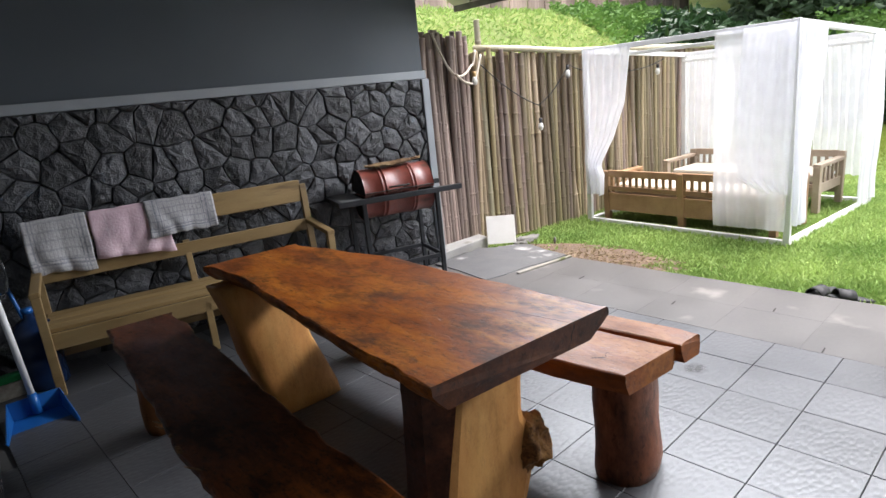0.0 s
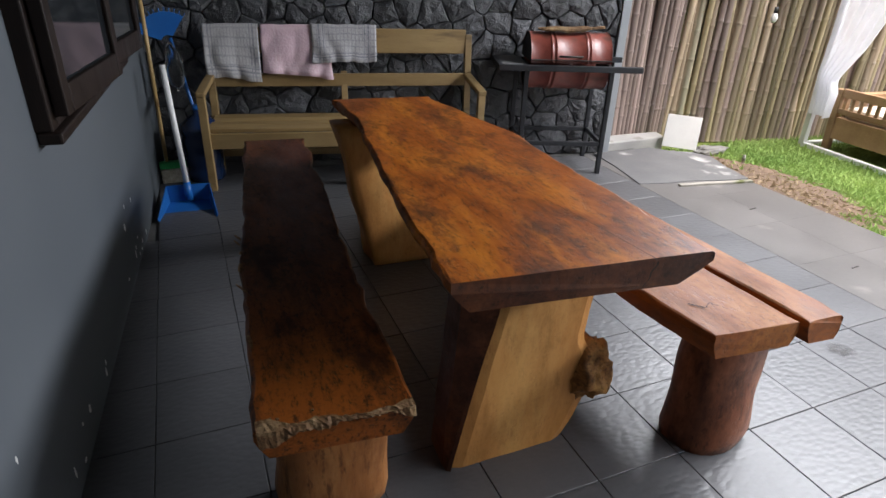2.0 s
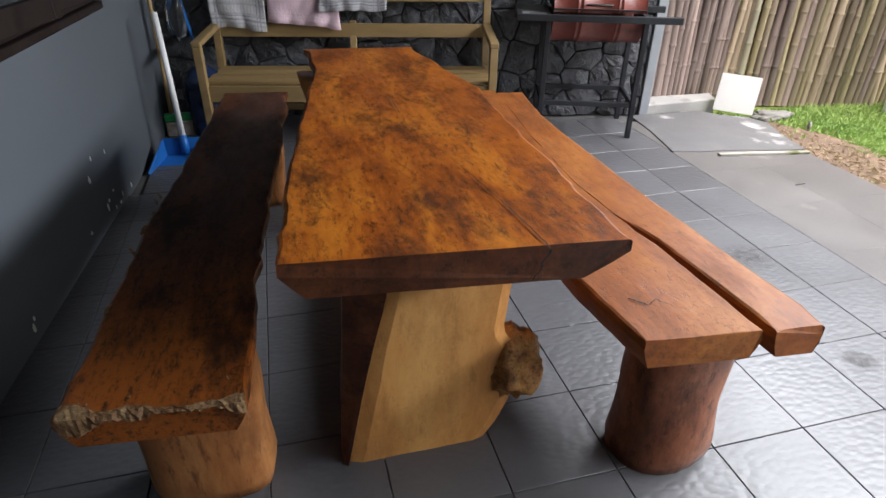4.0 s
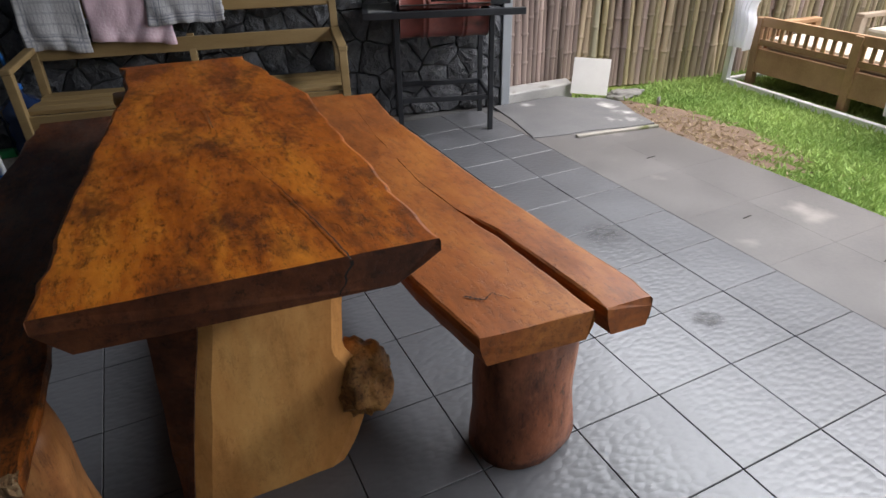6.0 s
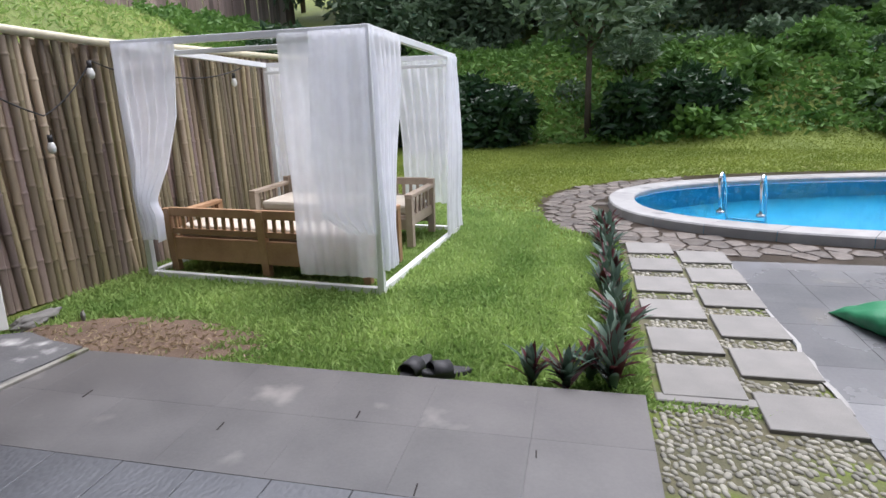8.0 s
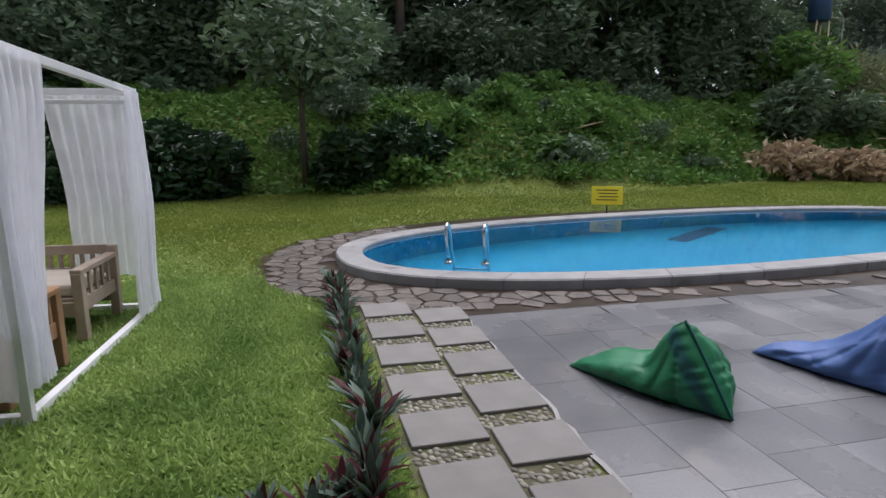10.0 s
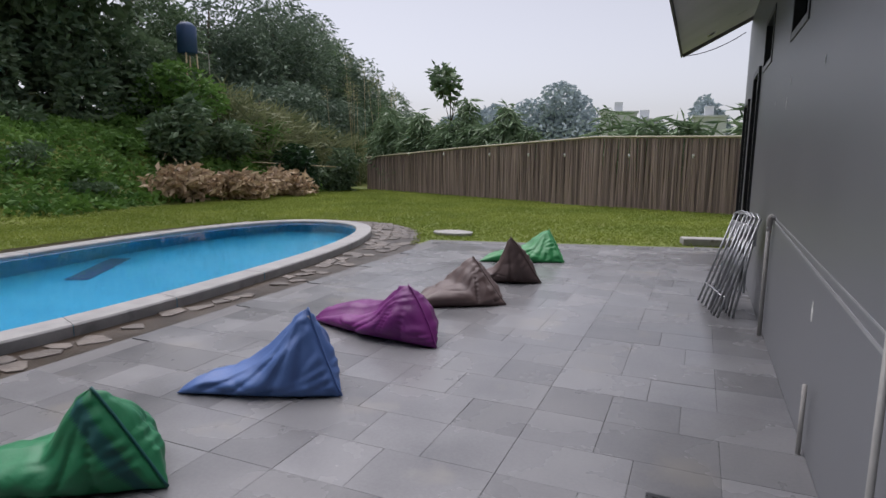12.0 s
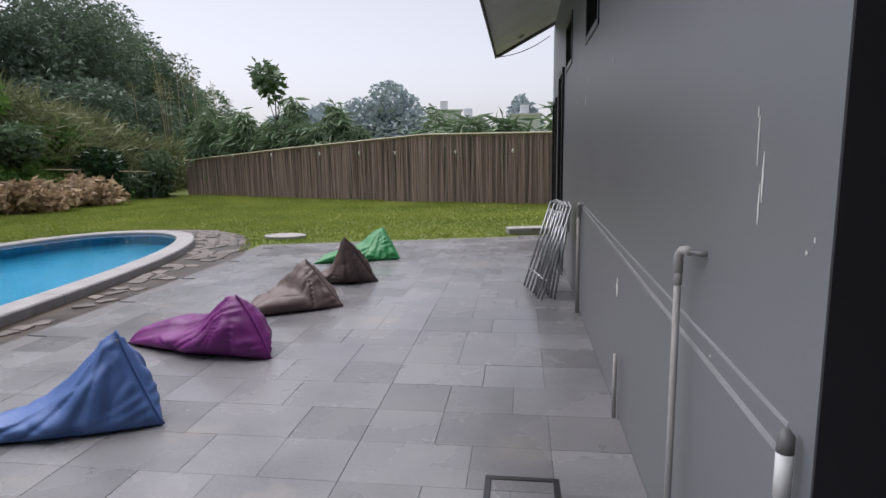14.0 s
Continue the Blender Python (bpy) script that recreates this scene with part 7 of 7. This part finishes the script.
part("outlet_pipe", tube("outlet_pipe", M_pvc, [(-0.3, -0.2, 3.85), (-0.3, -0.75, 3.85), (-0.3, -0.8, 2.2), (-0.6, -1.0, 0.9), (-1.2, -3.2, 0.25), (-1.6, -4.6, 0.5)], 0.022, 6), tk)
for k, (a, b) in enumerate((((18.0, -4.3, 1.0), (18.6, -7.4, 1.65)), ((19.5, -13.8, 1.2), (20.6, -15.6, 2.6)), ((18.8, -17.2, 1.1), (17.0, -20.2, 0.9)))):
    solid("bamboo_cane", tube("bamboo_cane", M_dry_stick, [a, b], 0.022, 6), "thin dry cane lying across the bank weeds", "cane")


# ---- stepping stones with pebble joints ----
step_bed = solid("path_bed", prism("path_bed", M_moss, [(3.9, -0.2), (7.86, -0.2), (7.86, 0.66), (4.86, 0.66), (4.86, 0.73), (3.9, 0.73)], GZ - 0.15, GZ - 0.004), "mossy mortar bed with pebbles and stepping slabs", "path", kind="structure")
slab_me = prism("stepping_slab", M_step, [(-0.175, -0.2), (0.175, -0.2), (0.175, 0.2), (-0.175, 0.2)], -0.02, 0.018, 0.004)
STEPS = [(5.44 + 0.525 * k, 0.0) for k in range(-1, 5)] + [(5.17 + 0.525 * k, 0.43) for k in range(0, 6)]
g = np.random.default_rng(12)
for x, y in STEPS:
    part("stepping_slab", slab_me, step_bed, pose(x, y - 0.005, GZ, g.uniform(-0.5, 0.5), g.uniform(-0.5, 0.5), g.uniform(-1.5, 1.5)))
kerb = prism("stone_kerb", M_step, [(-0.04, -0.44), (0.04, -0.44), (0.04, 0.44), (-0.04, 0.44)], -0.05, 0.012, 0.006)
part("stone_kerb", kerb, step_bed, pose(4.98, 0.22, GZ))


solid("mortar_strip", jagged_crack("mortar_strip", M_concrete, [(0, 0), (0.01, 0.9), (-0.01, 1.8), (0, 2.6)], 0.016, 0, 7), "ragged pale mortar line between path and deck", "mortar", pose(4.95, -0.2, GZ + 0.0095, 0, 0, -90), kind="structure")


def pebbles():
    g = np.random.default_rng(13)
    base = bmesh.new()
    bmesh.ops.create_icosphere(base, subdivisions=2, radius=1)
    bv = np.array([v.co[:] for v in base.verts])
    bf = np.array([[v.index for v in f.verts] for f in base.faces])
    base.free()
    V, F, n = [], [], 0
    spots = []
    for i in range(90):
        for j in range(26):
            x, y = 3.93 + i * 0.045 + g.uniform(-0.01, 0.01) + 0.02 * (j % 2), -0.17 + j * 0.034 + g.uniform(-0.008, 0.008)
            if y > 0.7 or x > 7.85 or (x > 4.9 and y > 0.62) or abs(x - 4.98) < 0.06:
                continue
            if any(abs(x - sx) < 0.19 and abs(y - sy) < 0.215 for sx, sy in STEPS):
                continue
            if g.uniform() < 0.12:
                continue
            spots.append((x, y))
    for x, y in spots:
        a = g.normal(0.35, 0.5)
        sx, sy, sz = 0.0245 * g.uniform(0.75, 1.2), 0.0165 * g.uniform(0.75, 1.15), 0.011 * g.uniform(0.8, 1.3)
        c, s = math.cos(a), math.sin(a)
        q = bv * (sx, sy, sz)
        V.append(np.stack([x + q[:, 0] * c - q[:, 1] * s, y + q[:, 0] * s + q[:, 1] * c, GZ - 0.005 + q[:, 2]], 1))
        F.append(bf + n)
        n += len(bv)
    stuff("pebbles", "rounded pale river pebbles set in mossy mortar", "pebbles", np.concatenate(V), np.concatenate(F), M_pebble).data.polygons.foreach_set("use_smooth", [True] * sum(len(f) for f in F))


pebbles()
p = np.random.default_rng(14)
mp = np.stack([p.uniform(4.85, 4.95, 500), p.uniform(0.1, 0.7, 500), np.full(500, GZ)], 1)
V, F = leaf_quads(mp, 0.022, 15, 0.6, -0.3)
stuff("moss", "bright yellow-green moss along the terrace edge", "moss", V, F, L_grass)


# ---- flagstone border round the pool ----
def flagstones():
    bed = solid("pool_border", ring_strip("pool_border", M_mud, [(max(x, 7.5) if y < -0.15 and x < 9 else x, y, z) for x, y, z in pool_ring(0.85, z=GZ - 0.003)], pool_ring(-0.12, z=GZ - 0.003)),
                "wet brown mortar border with flagstones round the pool", "paving", kind="structure")
    g = np.random.default_rng(22)
    near = []
    for poly in cells(7.0, 12.6, -10.9, 2.0, 0.2, 23, 0.45):
        c = poly.mean(0)
        if in_pool(c[0], c[1], -0.02) or not in_pool(c[0], c[1], 0.75) or (c[1] < -0.1 and c[0] < 7.62) or c[0] > 11.6 and -9 < c[1] < -0.5:
            continue
        if c[0] < 9.2 and g.uniform() < 0.65 * float(np.interp(c[1], (-9.6, -8.5, -4.5, -2.0), (0.1, 0.75, 0.75, 0.0))):
            continue
        near.append(poly)
    for poly in near[:300]:
        part("flagstone", stone_mesh("flagstone", poly, g.uniform(0.008, 0.02), 0.01, M_crazy, g, 0.2), bed, pose(0, 0, GZ))


flagstones()

# ---- house window with open casements ----
def house_window():
    L, H = WIN_B - WIN_A, WIN_Z1 - WIN_Z0
    w = thing("window_1", "dark brown wooden window with open casements", "window", WEST @ pose(WIN_A, 0, WIN_Z0), kind="structure")
    for x0, x1, z0, z1 in ((0, 0.08, 0, H), (L - 0.08, L, 0, H), (0.08, L - 0.08, H - 0.08, H), (0.08, L - 0.08, 0, 0.07), (L / 2 - 0.04, L / 2 + 0.04, 0.07, H - 0.08)):
        part("frame", box_mesh("frame", M_dark_wood, x0, x1, -0.05, 0.1, z0, z1, bevel=0.006), w)
    part("sill", box_mesh("sill", M_dark_wood, 0, L, -0.07, 0.0, -0.04, -0.002, bevel=0.008), w)
    for x0, x1 in ((0.08, L / 2 - 0.04), (L / 2 + 0.04, L - 0.08)):
        part("pane", box_mesh("pane", M_pane, x0, x1, 0.06, 0.066, 0.07, H - 0.08), w)
    for k, (x, ang) in enumerate(((0.03, -5), (L / 2 + 0.02, -5))):
        W = L / 2 - 0.04
        c = part("casement", box_mesh("casement", M_dark_wood, 0, 0.06, -0.04, 0.0, 0, H - 0.06, bevel=0.005), w, pose(x, -0.055, 0.04, 0, 0, ang))
        for nm, a in (("stile", (W - 0.06, W, 0, H - 0.06)), ("rail", (0.06, W - 0.06, 0, 0.09)), ("rail", (0.06, W - 0.06, H - 0.14, H - 0.06)), ("rail", (0.06, W - 0.06, H * 0.45, H * 0.45 + 0.05))):
            part(nm, box_mesh(nm, M_dark_wood, a[0], a[1], -0.04, 0.0, a[2], a[3], bevel=0.005), c)
        part("glass", box_mesh("glass", M_pane, 0.06, W - 0.06, -0.022, -0.018, 0.09, H - 0.14), c)
    return w


house_window()

# ---- broom, dustpan, rake broom, water bottle, bag ----
br = thing("broom", "long wooden-handled broom with green plastic head", "broom")
part("handle", tube("handle", M_broom_wood, [(0.65, 5.2, 0.12), (0.665, 5.3, 1.43)], 0.013, 10), br)
part("grip", tube("grip", M_green_plastic, [(0.6648, 5.297, 1.41), (0.666, 5.305, 1.52)], 0.016, 10), br)
part("head", box_mesh("head", M_green_plastic, 0.6, 0.8, 5.17, 5.23, 0.1, 0.15, bevel=0.01), br)
part("bristles", box_mesh("bristles", M_bristle, 0.605, 0.795, 5.155, 5.245, 0.0, 0.1, bevel=0.012), br)
dp = thing("dustpan", "blue plastic dustpan with a tall white handle", "dustpan", pose(0.76, 4.62, 0, 0, 0, -4))
V = [(-0.16, -0.16, 0.002), (0.16, -0.16, 0.002), (0.12, 0.14, 0.012), (-0.12, 0.14, 0.012), (-0.17, -0.16, 0.02), (0.17, -0.16, 0.02), (0.13, 0.15, 0.12), (-0.13, 0.15, 0.12)]
pan = part("pan", raw("pan", V, [(0, 1, 2, 3), (3, 2, 6, 7), (0, 3, 7, 4), (1, 5, 6, 2)], M_blue_plastic), dp)
pan.modifiers.new("thickness", "SOLIDIFY").thickness = 0.005
part("handle", tube("handle", M_white_plastic, [(-0.0, 0.13, 0.06), (-0.04, 0.24, 0.86)], 0.018, 10), dp)
part("socket", tube("socket", M_blue_plastic, [(0.0, 0.125, 0.02), (-0.005, 0.14, 0.14)], 0.024, 10), dp)
bt = thing("water_bottle", "large dark blue water cooler bottle on the floor", "bottle", pose(0.9, 5.2, 0))
part("body", tube("body", M_bottle, [(0, 0, 0), (0, 0, 0.02), (0, 0, 0.08), (0, 0, 0.1), (0, 0, 0.12), (0, 0, 0.19), (0, 0, 0.21), (0, 0, 0.23), (0, 0, 0.3), (0, 0, 0.32), (0, 0, 0.34), (0, 0, 0.4), (0, 0, 0.45), (0, 0, 0.47), (0, 0, 0.51)],
                     [0.11, 0.13, 0.13, 0.122, 0.13, 0.13, 0.122, 0.13, 0.13, 0.122, 0.13, 0.128, 0.07, 0.032, 0.03], 24), bt)
part("cap", tube("cap", M_blue_plastic, [(0, 0, 0.5), (0, 0, 0.53)], 0.034, 14), bt)
lb = thing("lobby_rake", "blue plastic fan rake leaning head up in the corner", "rake", pose(0.8, 5.36, 0))
part("handle", tube("handle", M_blue_plastic, [(0.16, -0.06, 0.0), (0.0, 0.08, 0.94)], 0.012, 8), lb)
V, F = [], []
for i in range(13):
    a = radians(-52 + 104 * i / 12 - 18)
    for r in (0.05, 0.12, 0.2):
        V.append((-0.01 + r * math.sin(a), 0.08, 0.91 + r * math.cos(a)))
for i in range(12):
    for j in range(2):
        F.append((i * 3 + j, i * 3 + j + 1, i * 3 + j + 4, i * 3 + j + 3))
fan = part("fan", raw("fan", V, F, M_blue_plastic), lb)
fan.modifiers.new("thickness", "SOLIDIFY").thickness = 0.012
for i in range(13):
    a = radians(-52 + 104 * i / 12 - 18)
    part("tine", beam("tine", M_blue_plastic, (-0.01 + 0.19 * math.sin(a), 0.08, 0.91 + 0.19 * math.cos(a)), (-0.01 + 0.225 * math.sin(a), 0.075, 0.91 + 0.225 * math.cos(a)), 0.008, 0.006, 0.001), lb)
bag = solid("plastic_bag", burl("plastic_bag", M_clear_bag, (0, 0, 0), (0.055, 0.05, 0.15), 44), "crumpled clear plastic bag tied to the rake", "bag", pose(0.8, 5.22, 0.78))

# ---- folded chairs against the outer wall ----
def folded_chair(m):
    c = thing("folding_chair", "folded grey steel chair leaning on the wall", "chair", m, group="folded chairs")
    for y in (-0.2, 0.2):
        part("leg", tube("leg", M_alu, [(0.36, y, 0.0), (0.06, y * 0.95, 0.95)], 0.012, 8), c)
        part("leg", tube("leg", M_alu, [(0.22, y * 0.9, 0.0), (0.09, y * 0.85, 0.8)], 0.012, 8), c)
    part("crossbar", tube("crossbar", M_alu, [(0.06, -0.19, 0.95), (0.05, 0.0, 0.985), (0.06, 0.19, 0.95)], 0.012, 8), c)
    part("crossbar", tube("crossbar", M_alu, [(0.3, -0.2, 0.2), (0.3, 0.2, 0.2)], 0.01, 8), c)
    part("backrest", box_mesh("backrest", M_seat_board, 0.075, 0.09, -0.19, 0.19, 0.7, 0.88, bevel=0.006), c)
    part("seat", box_mesh("seat", M_seat_board, 0.13, 0.15, -0.17, 0.17, 0.25, 0.6, bevel=0.006), c)
    return c


ch0 = folded_chair(pose(WING_X + 0.02, -5.6, GZ, 0, 0, 8))
for k in range(1, 4):
    copy_thing(ch0, pose(WING_X + 0.03 + 0.03 * k, -5.55 - 0.13 * k, GZ, 0, 0, 8 + 2 * k))

# ---- wall chases, scrapes, deck drain, loose kerbs ----
def chase(p, q, w):
    solid("wall_chase", beam("wall_chase", M_chase, (WING_X + 0.0, *p), (WING_X + 0.0, *q), 0.006, w, 0.001), "pale filled chase line across the grey wall", "wall repair", kind="structure")


chase((-4.95, 0.93), (-0.58, 0.83), 0.012)
chase((-4.95, 0.9), (-0.62, 0.755), 0.02)


def scrape(at, w, h, seed, wall=None):
    """A ragged patch of bared plaster, thin and vertical."""
    g = np.random.default_rng(seed)
    n = 12
    pts = [(w * 0.5 * math.cos(a) * g.uniform(0.4, 1), h * 0.5 * math.sin(a) * g.uniform(0.7, 1)) for a in np.linspace(0, 2 * math.pi, n, endpoint=False)]
    me = raw("scrape", [(0.002, y, z) for y, z in pts] + [(0.0, y * 1.1, z * 1.1) for y, z in pts], [tuple(range(n))] + [(i, n + i, n + (i + 1) % n, (i + 1) % n) for i in range(n)], M_scrape)
    solid("paint_chip", me, "chip of bared white plaster in wall paint", "paint chip", at, group="paint chips", kind="structure")


for k, (y, z, w, h) in enumerate(((-0.8, 1.33, 0.012, 0.13), (-0.815, 1.27, 0.008, 0.1), (-0.84, 1.42, 0.006, 0.12), (-0.85, 1.49, 0.005, 0.03), (-2.81, 0.62, 0.05, 0.12), (-0.53, 1.23, 0.008, 0.015), (-0.56, 1.2, 0.008, 0.012), (-4.77, 1.84, 0.05, 0.12), (-4.6, 2.0, 0.03, 0.08), (-3.2, 1.95, 0.02, 0.06), (-5.6, 1.9, 0.04, 0.05), (-1.1, 0.8, 0.01, 0.01))):
    scrape(pose(WING_X + 0.001, y, z), w, h, 60 + k)
g = np.random.default_rng(77)
for k in range(26):
    s = g.uniform(2.0, 4.9)
    z = abs(g.normal(0, 0.09)) + 0.03 if k % 6 else g.uniform(0.2, 0.5)
    scrape(WEST @ pose(s, 0.0, z, 0, 0, -90) @ pose(0, 0, 0), g.uniform(0.008, 0.03), g.uniform(0.012, 0.05), 100 + k)
dr = thing("drain_cover", "rusty framed drain cover in the stone deck", "drain", pose(3.22, -1.75, GZ))
for a in ((-0.17, 0.17, -0.17, -0.14), (-0.17, 0.17, 0.14, 0.17), (-0.17, -0.14, -0.14, 0.14), (0.14, 0.17, -0.14, 0.14)):
    part("frame", box_mesh("frame", M_black_iron, *a, -0.01, 0.012, bevel=0.003), dr)
part("lid", box_mesh("lid", M_crazy, -0.138, 0.138, -0.138, 0.138, -0.012, 0.002, bevel=0.003), dr)
solid("kerb_block", box_mesh("kerb_block", M_concrete, -0.55, 0.55, -0.15, 0.15, -0.02, 0.12, bevel=0.02), "pale concrete kerb block on the lawn", "kerb", pose(2.95, -10.6, GZ, 0, 0, 14))
solid("manhole_cover", prism("manhole_cover", M_concrete, [(0.4 * math.cos(a), 0.28 * math.sin(a)) for a in np.linspace(0, 6.28, 18, endpoint=False)], -0.02, 0.05, 0.01), "round concrete cover in the grass", "cover", pose(7.6, -9.9, GZ))

# ---- string lights on the bamboo ----
def festoon(pts, sag, mat, r):
    out = []
    for a, b in zip(pts, pts[1:]):
        a, b = Vector(a), Vector(b)
        for k in range(10):
            t = k / 10
            out.append(a.lerp(b, t) - Vector((0, 0, sag * 4 * t * (1 - t))))
    out.append(Vector(pts[-1]))
    return tube("cable", mat, out, r, 6)


fs = thing("string_lights", "white looped cable with bulbs on the bamboo screen", "string lights")
part("cable", festoon([(4.42, 5.02, 2.1), (4.75, 5.1, 1.72), (5.08, 5.18, 1.8), (5.15, 5.18, 1.95)], 0.05, M_rope, 0.012), fs)
part("cable", festoon([(4.75, 5.08, 1.72), (5.05, 5.14, 1.62), (5.2, 5.15, 1.9)], 0.03, M_rope, 0.012), fs)
fs2 = thing("string_lights", "dark cable with small hanging bulbs along the fence", "string lights")
part("cable", festoon([(5.2, 5.16, 1.8), (5.9, 4.985, 1.32), (6.3, 4.85, 1.72), (7.2, 4.8, 1.6), (8.3, 4.73, 1.7)], 0.05, M_black, 0.006), fs2)
for k, (x, y, z, host) in enumerate(((5.06, 5.13, 1.72, fs), (5.9, 4.97, 1.16, fs2), (6.28, 4.85, 1.7, fs2), (7.15, 4.79, 1.62, fs2), (8.1, 4.72, 1.62, fs2))):
    b = part("bulb", tube("bulb", M_bulb, [(0, 0, -0.12), (0, 0, -0.11), (0, 0, -0.075), (0, 0, -0.04), (0, 0, -0.03)], [0.006, 0.024, 0.032, 0.02, 0.014], 12), host, pose(x, y, z))
    part("socket", tube("socket", M_black if host is fs2 else M_broom_wood, [(0, 0, -0.035), (0, 0, 0.02)], 0.018, 10), b)

dl = thing("downlight", "small round recessed lamp in the soffit", "lamp", pose(3.25, -9.6, roof_z(3.25) - 0.002, 0, 27, 0))
part("rim", tube("rim", M_chrome, [(0, 0, -0.012), (0, 0, 0.004)], 0.07, 18), dl)
part("lens", tube("lens", M_pane, [(0, 0, -0.016), (0, 0, -0.011)], 0.05, 18), dl)
solid("hanging_wire", festoon([(3.62, -10.1, 3.05), (2.75, -10.2, 3.38)], 0.07, M_black, 0.007), "thin black wire hanging from the eave corner", "wire")
solid("hanging_wire", tube("hanging_wire", M_black, [(4.6, 4.5, roof_z(4.6) - 0.01), (4.75, 4.75, roof_z(4.75) - 0.05), (4.95, 5.0, roof_z(4.95) - 0.01)], 0.008, 5), "thin black wire along the terrace soffit", "wire")

# ---- grease stains on the terrace tiles ----
OPEN_JOINTS = [(3.94, 1.62, 0.07), (4.4, 2.02, 0.06), (4.2, 2.6, 0.06), (4.35, 3.45, 0.07), (4.24, 1.2, 0.05)]


def stain_material(core, edge, strength):
    """A dried spill: dark, broken by noise, fading out to its rim."""
    m, n, l, bsdf = nodes_of("dried_spill")
    co = n.new("ShaderNodeTexCoord")
    dist = n.new("ShaderNodeVectorMath")
    dist.operation = "LENGTH"
    l.new(co.outputs["Object"], dist.inputs[0])
    nz = n.new("ShaderNodeTexNoise")
    nz.inputs["Scale"].default_value, nz.inputs["Detail"].default_value = 28, 8
    l.new(co.outputs["Object"], nz.inputs["Vector"])
    fall = n.new("ShaderNodeMapRange")
    fall.inputs["From Min"].default_value, fall.inputs["From Max"].default_value = core, edge
    fall.inputs["To Min"].default_value, fall.inputs["To Max"].default_value = 1.0, 0.0
    l.new(dist.outputs["Value"], fall.inputs["Value"])
    br = n.new("ShaderNodeMapRange")
    br.inputs["From Min"].default_value, br.inputs["From Max"].default_value, br.inputs["To Max"].default_value = 0.35, 0.65, strength
    l.new(nz.outputs["Fac"], br.inputs["Value"])
    mu = n.new("ShaderNodeMath")
    mu.operation = "MULTIPLY"
    l.new(fall.outputs[0], mu.inputs[0])
    l.new(br.outputs[0], mu.inputs[1])
    l.new(mu.outputs[0], bsdf.inputs["Alpha"])
    bsdf.inputs["Base Color"].default_value = (0.035, 0.033, 0.032, 1)
    bsdf.inputs["Roughness"].default_value = 0.5
    return m


for x, y, r, st in ((3.45, 2.8, 0.13, 0.6), (3.36, 2.07, 0.07, 0.95)):
    ring = [(r * math.cos(a), r * math.sin(a), 0.0) for a in np.linspace(0, 2 * math.pi, 24, endpoint=False)]
    solid("floor_stain", raw("floor_stain", ring, [tuple(range(24))], stain_material(r * 0.35, r, st)), "dark dried grease stain on a grey tile", "stain", pose(x, y, 0.0095), kind="structure")

# ---- open joints in the slab band ----
for x, y, w in OPEN_JOINTS:
    solid("open_joint", box_mesh("open_joint", M_split, -w / 2, w / 2, -0.003, 0.003, -0.002, 0.0012), "short open dark joint between terrace slabs", "joint", pose(x, y, 0.0075, 0, 0, 4), kind="structure")

# ---- terrace tiles, deck tiles ----
floor_ob = bpy.data.objects["floor"]


def tile_prism(name, mat, w, d, h=0.012):
    return prism(name, mat, [(-w / 2, -d / 2), (w / 2, -d / 2), (w / 2, d / 2), (-w / 2, d / 2)], -0.004, h - 0.006, 0.0015)


TX, TY, PX, PY = 3.567, 1.18, 0.3315, 0.335
tile_me = tile_prism("tile", M_tile, PX - 0.0035, PY - 0.0035)
g = np.random.default_rng(16)
for i in range(-10, 1):
    for j in range(-5, 14):
        x, y = TX + (i + 0.5) * PX, TY + (j + 0.5) * PY
        if x + PX / 2 < 0.24 + 0.0747 * (y + 0.43) or y - PY / 2 < WING_Y - 0.06 or y > 5.55 - 0.212 * (x - 0.6):
            continue
        part("tile", tile_me, floor_ob, pose(x, y, g.uniform(-0.0008, 0.0008), 0, 0, 180 * int(g.integers(2))))
EX = TX + PX
wide = (4.8 - EX) / 2
edge_me = prism("tile", M_slate, [(-wide / 2 + 0.0003, -0.2497), (wide / 2 - 0.0003, -0.2497), (wide / 2 - 0.0003, 0.2497), (-wide / 2 + 0.0003, 0.2497)], -0.004, 0.006, 0.0004)
for i in range(2):
    for j in range(9):
        y = 0.98 + 0.5 * j
        if y + 0.25 < 4.75:
            part("tile", edge_me, floor_ob, pose(EX + (i + 0.5) * wide, y, g.uniform(-0.0003, 0.0003)))
big = [tile_prism("deck_tile", M_deck, w - 0.0016, 0.4 - 0.0016) for w in (0.4, 0.6)]
j = 0
y = -0.2
while y > -10.2:
    x_end = 7.5
    xs = WING_X
    k = 0
    while xs < x_end - 0.05:
        w = 0.6 if (k + j) % 3 == 0 else 0.4
        if xs + w > x_end:
            w = 0.4
        cx, cy = xs + w / 2, y - 0.2
        if not (cy - 0.2 < -10.3 + 0.27 * (cx - WING_X)):
            if cx + w / 2 < 7.62:
                part("deck_tile", big[1 if w == 0.6 else 0], deck_bed, pose(cx, cy, GZ + g.uniform(-0.001, 0.001)))
        xs += w
        k += 1
    y -= 0.4
    j += 1
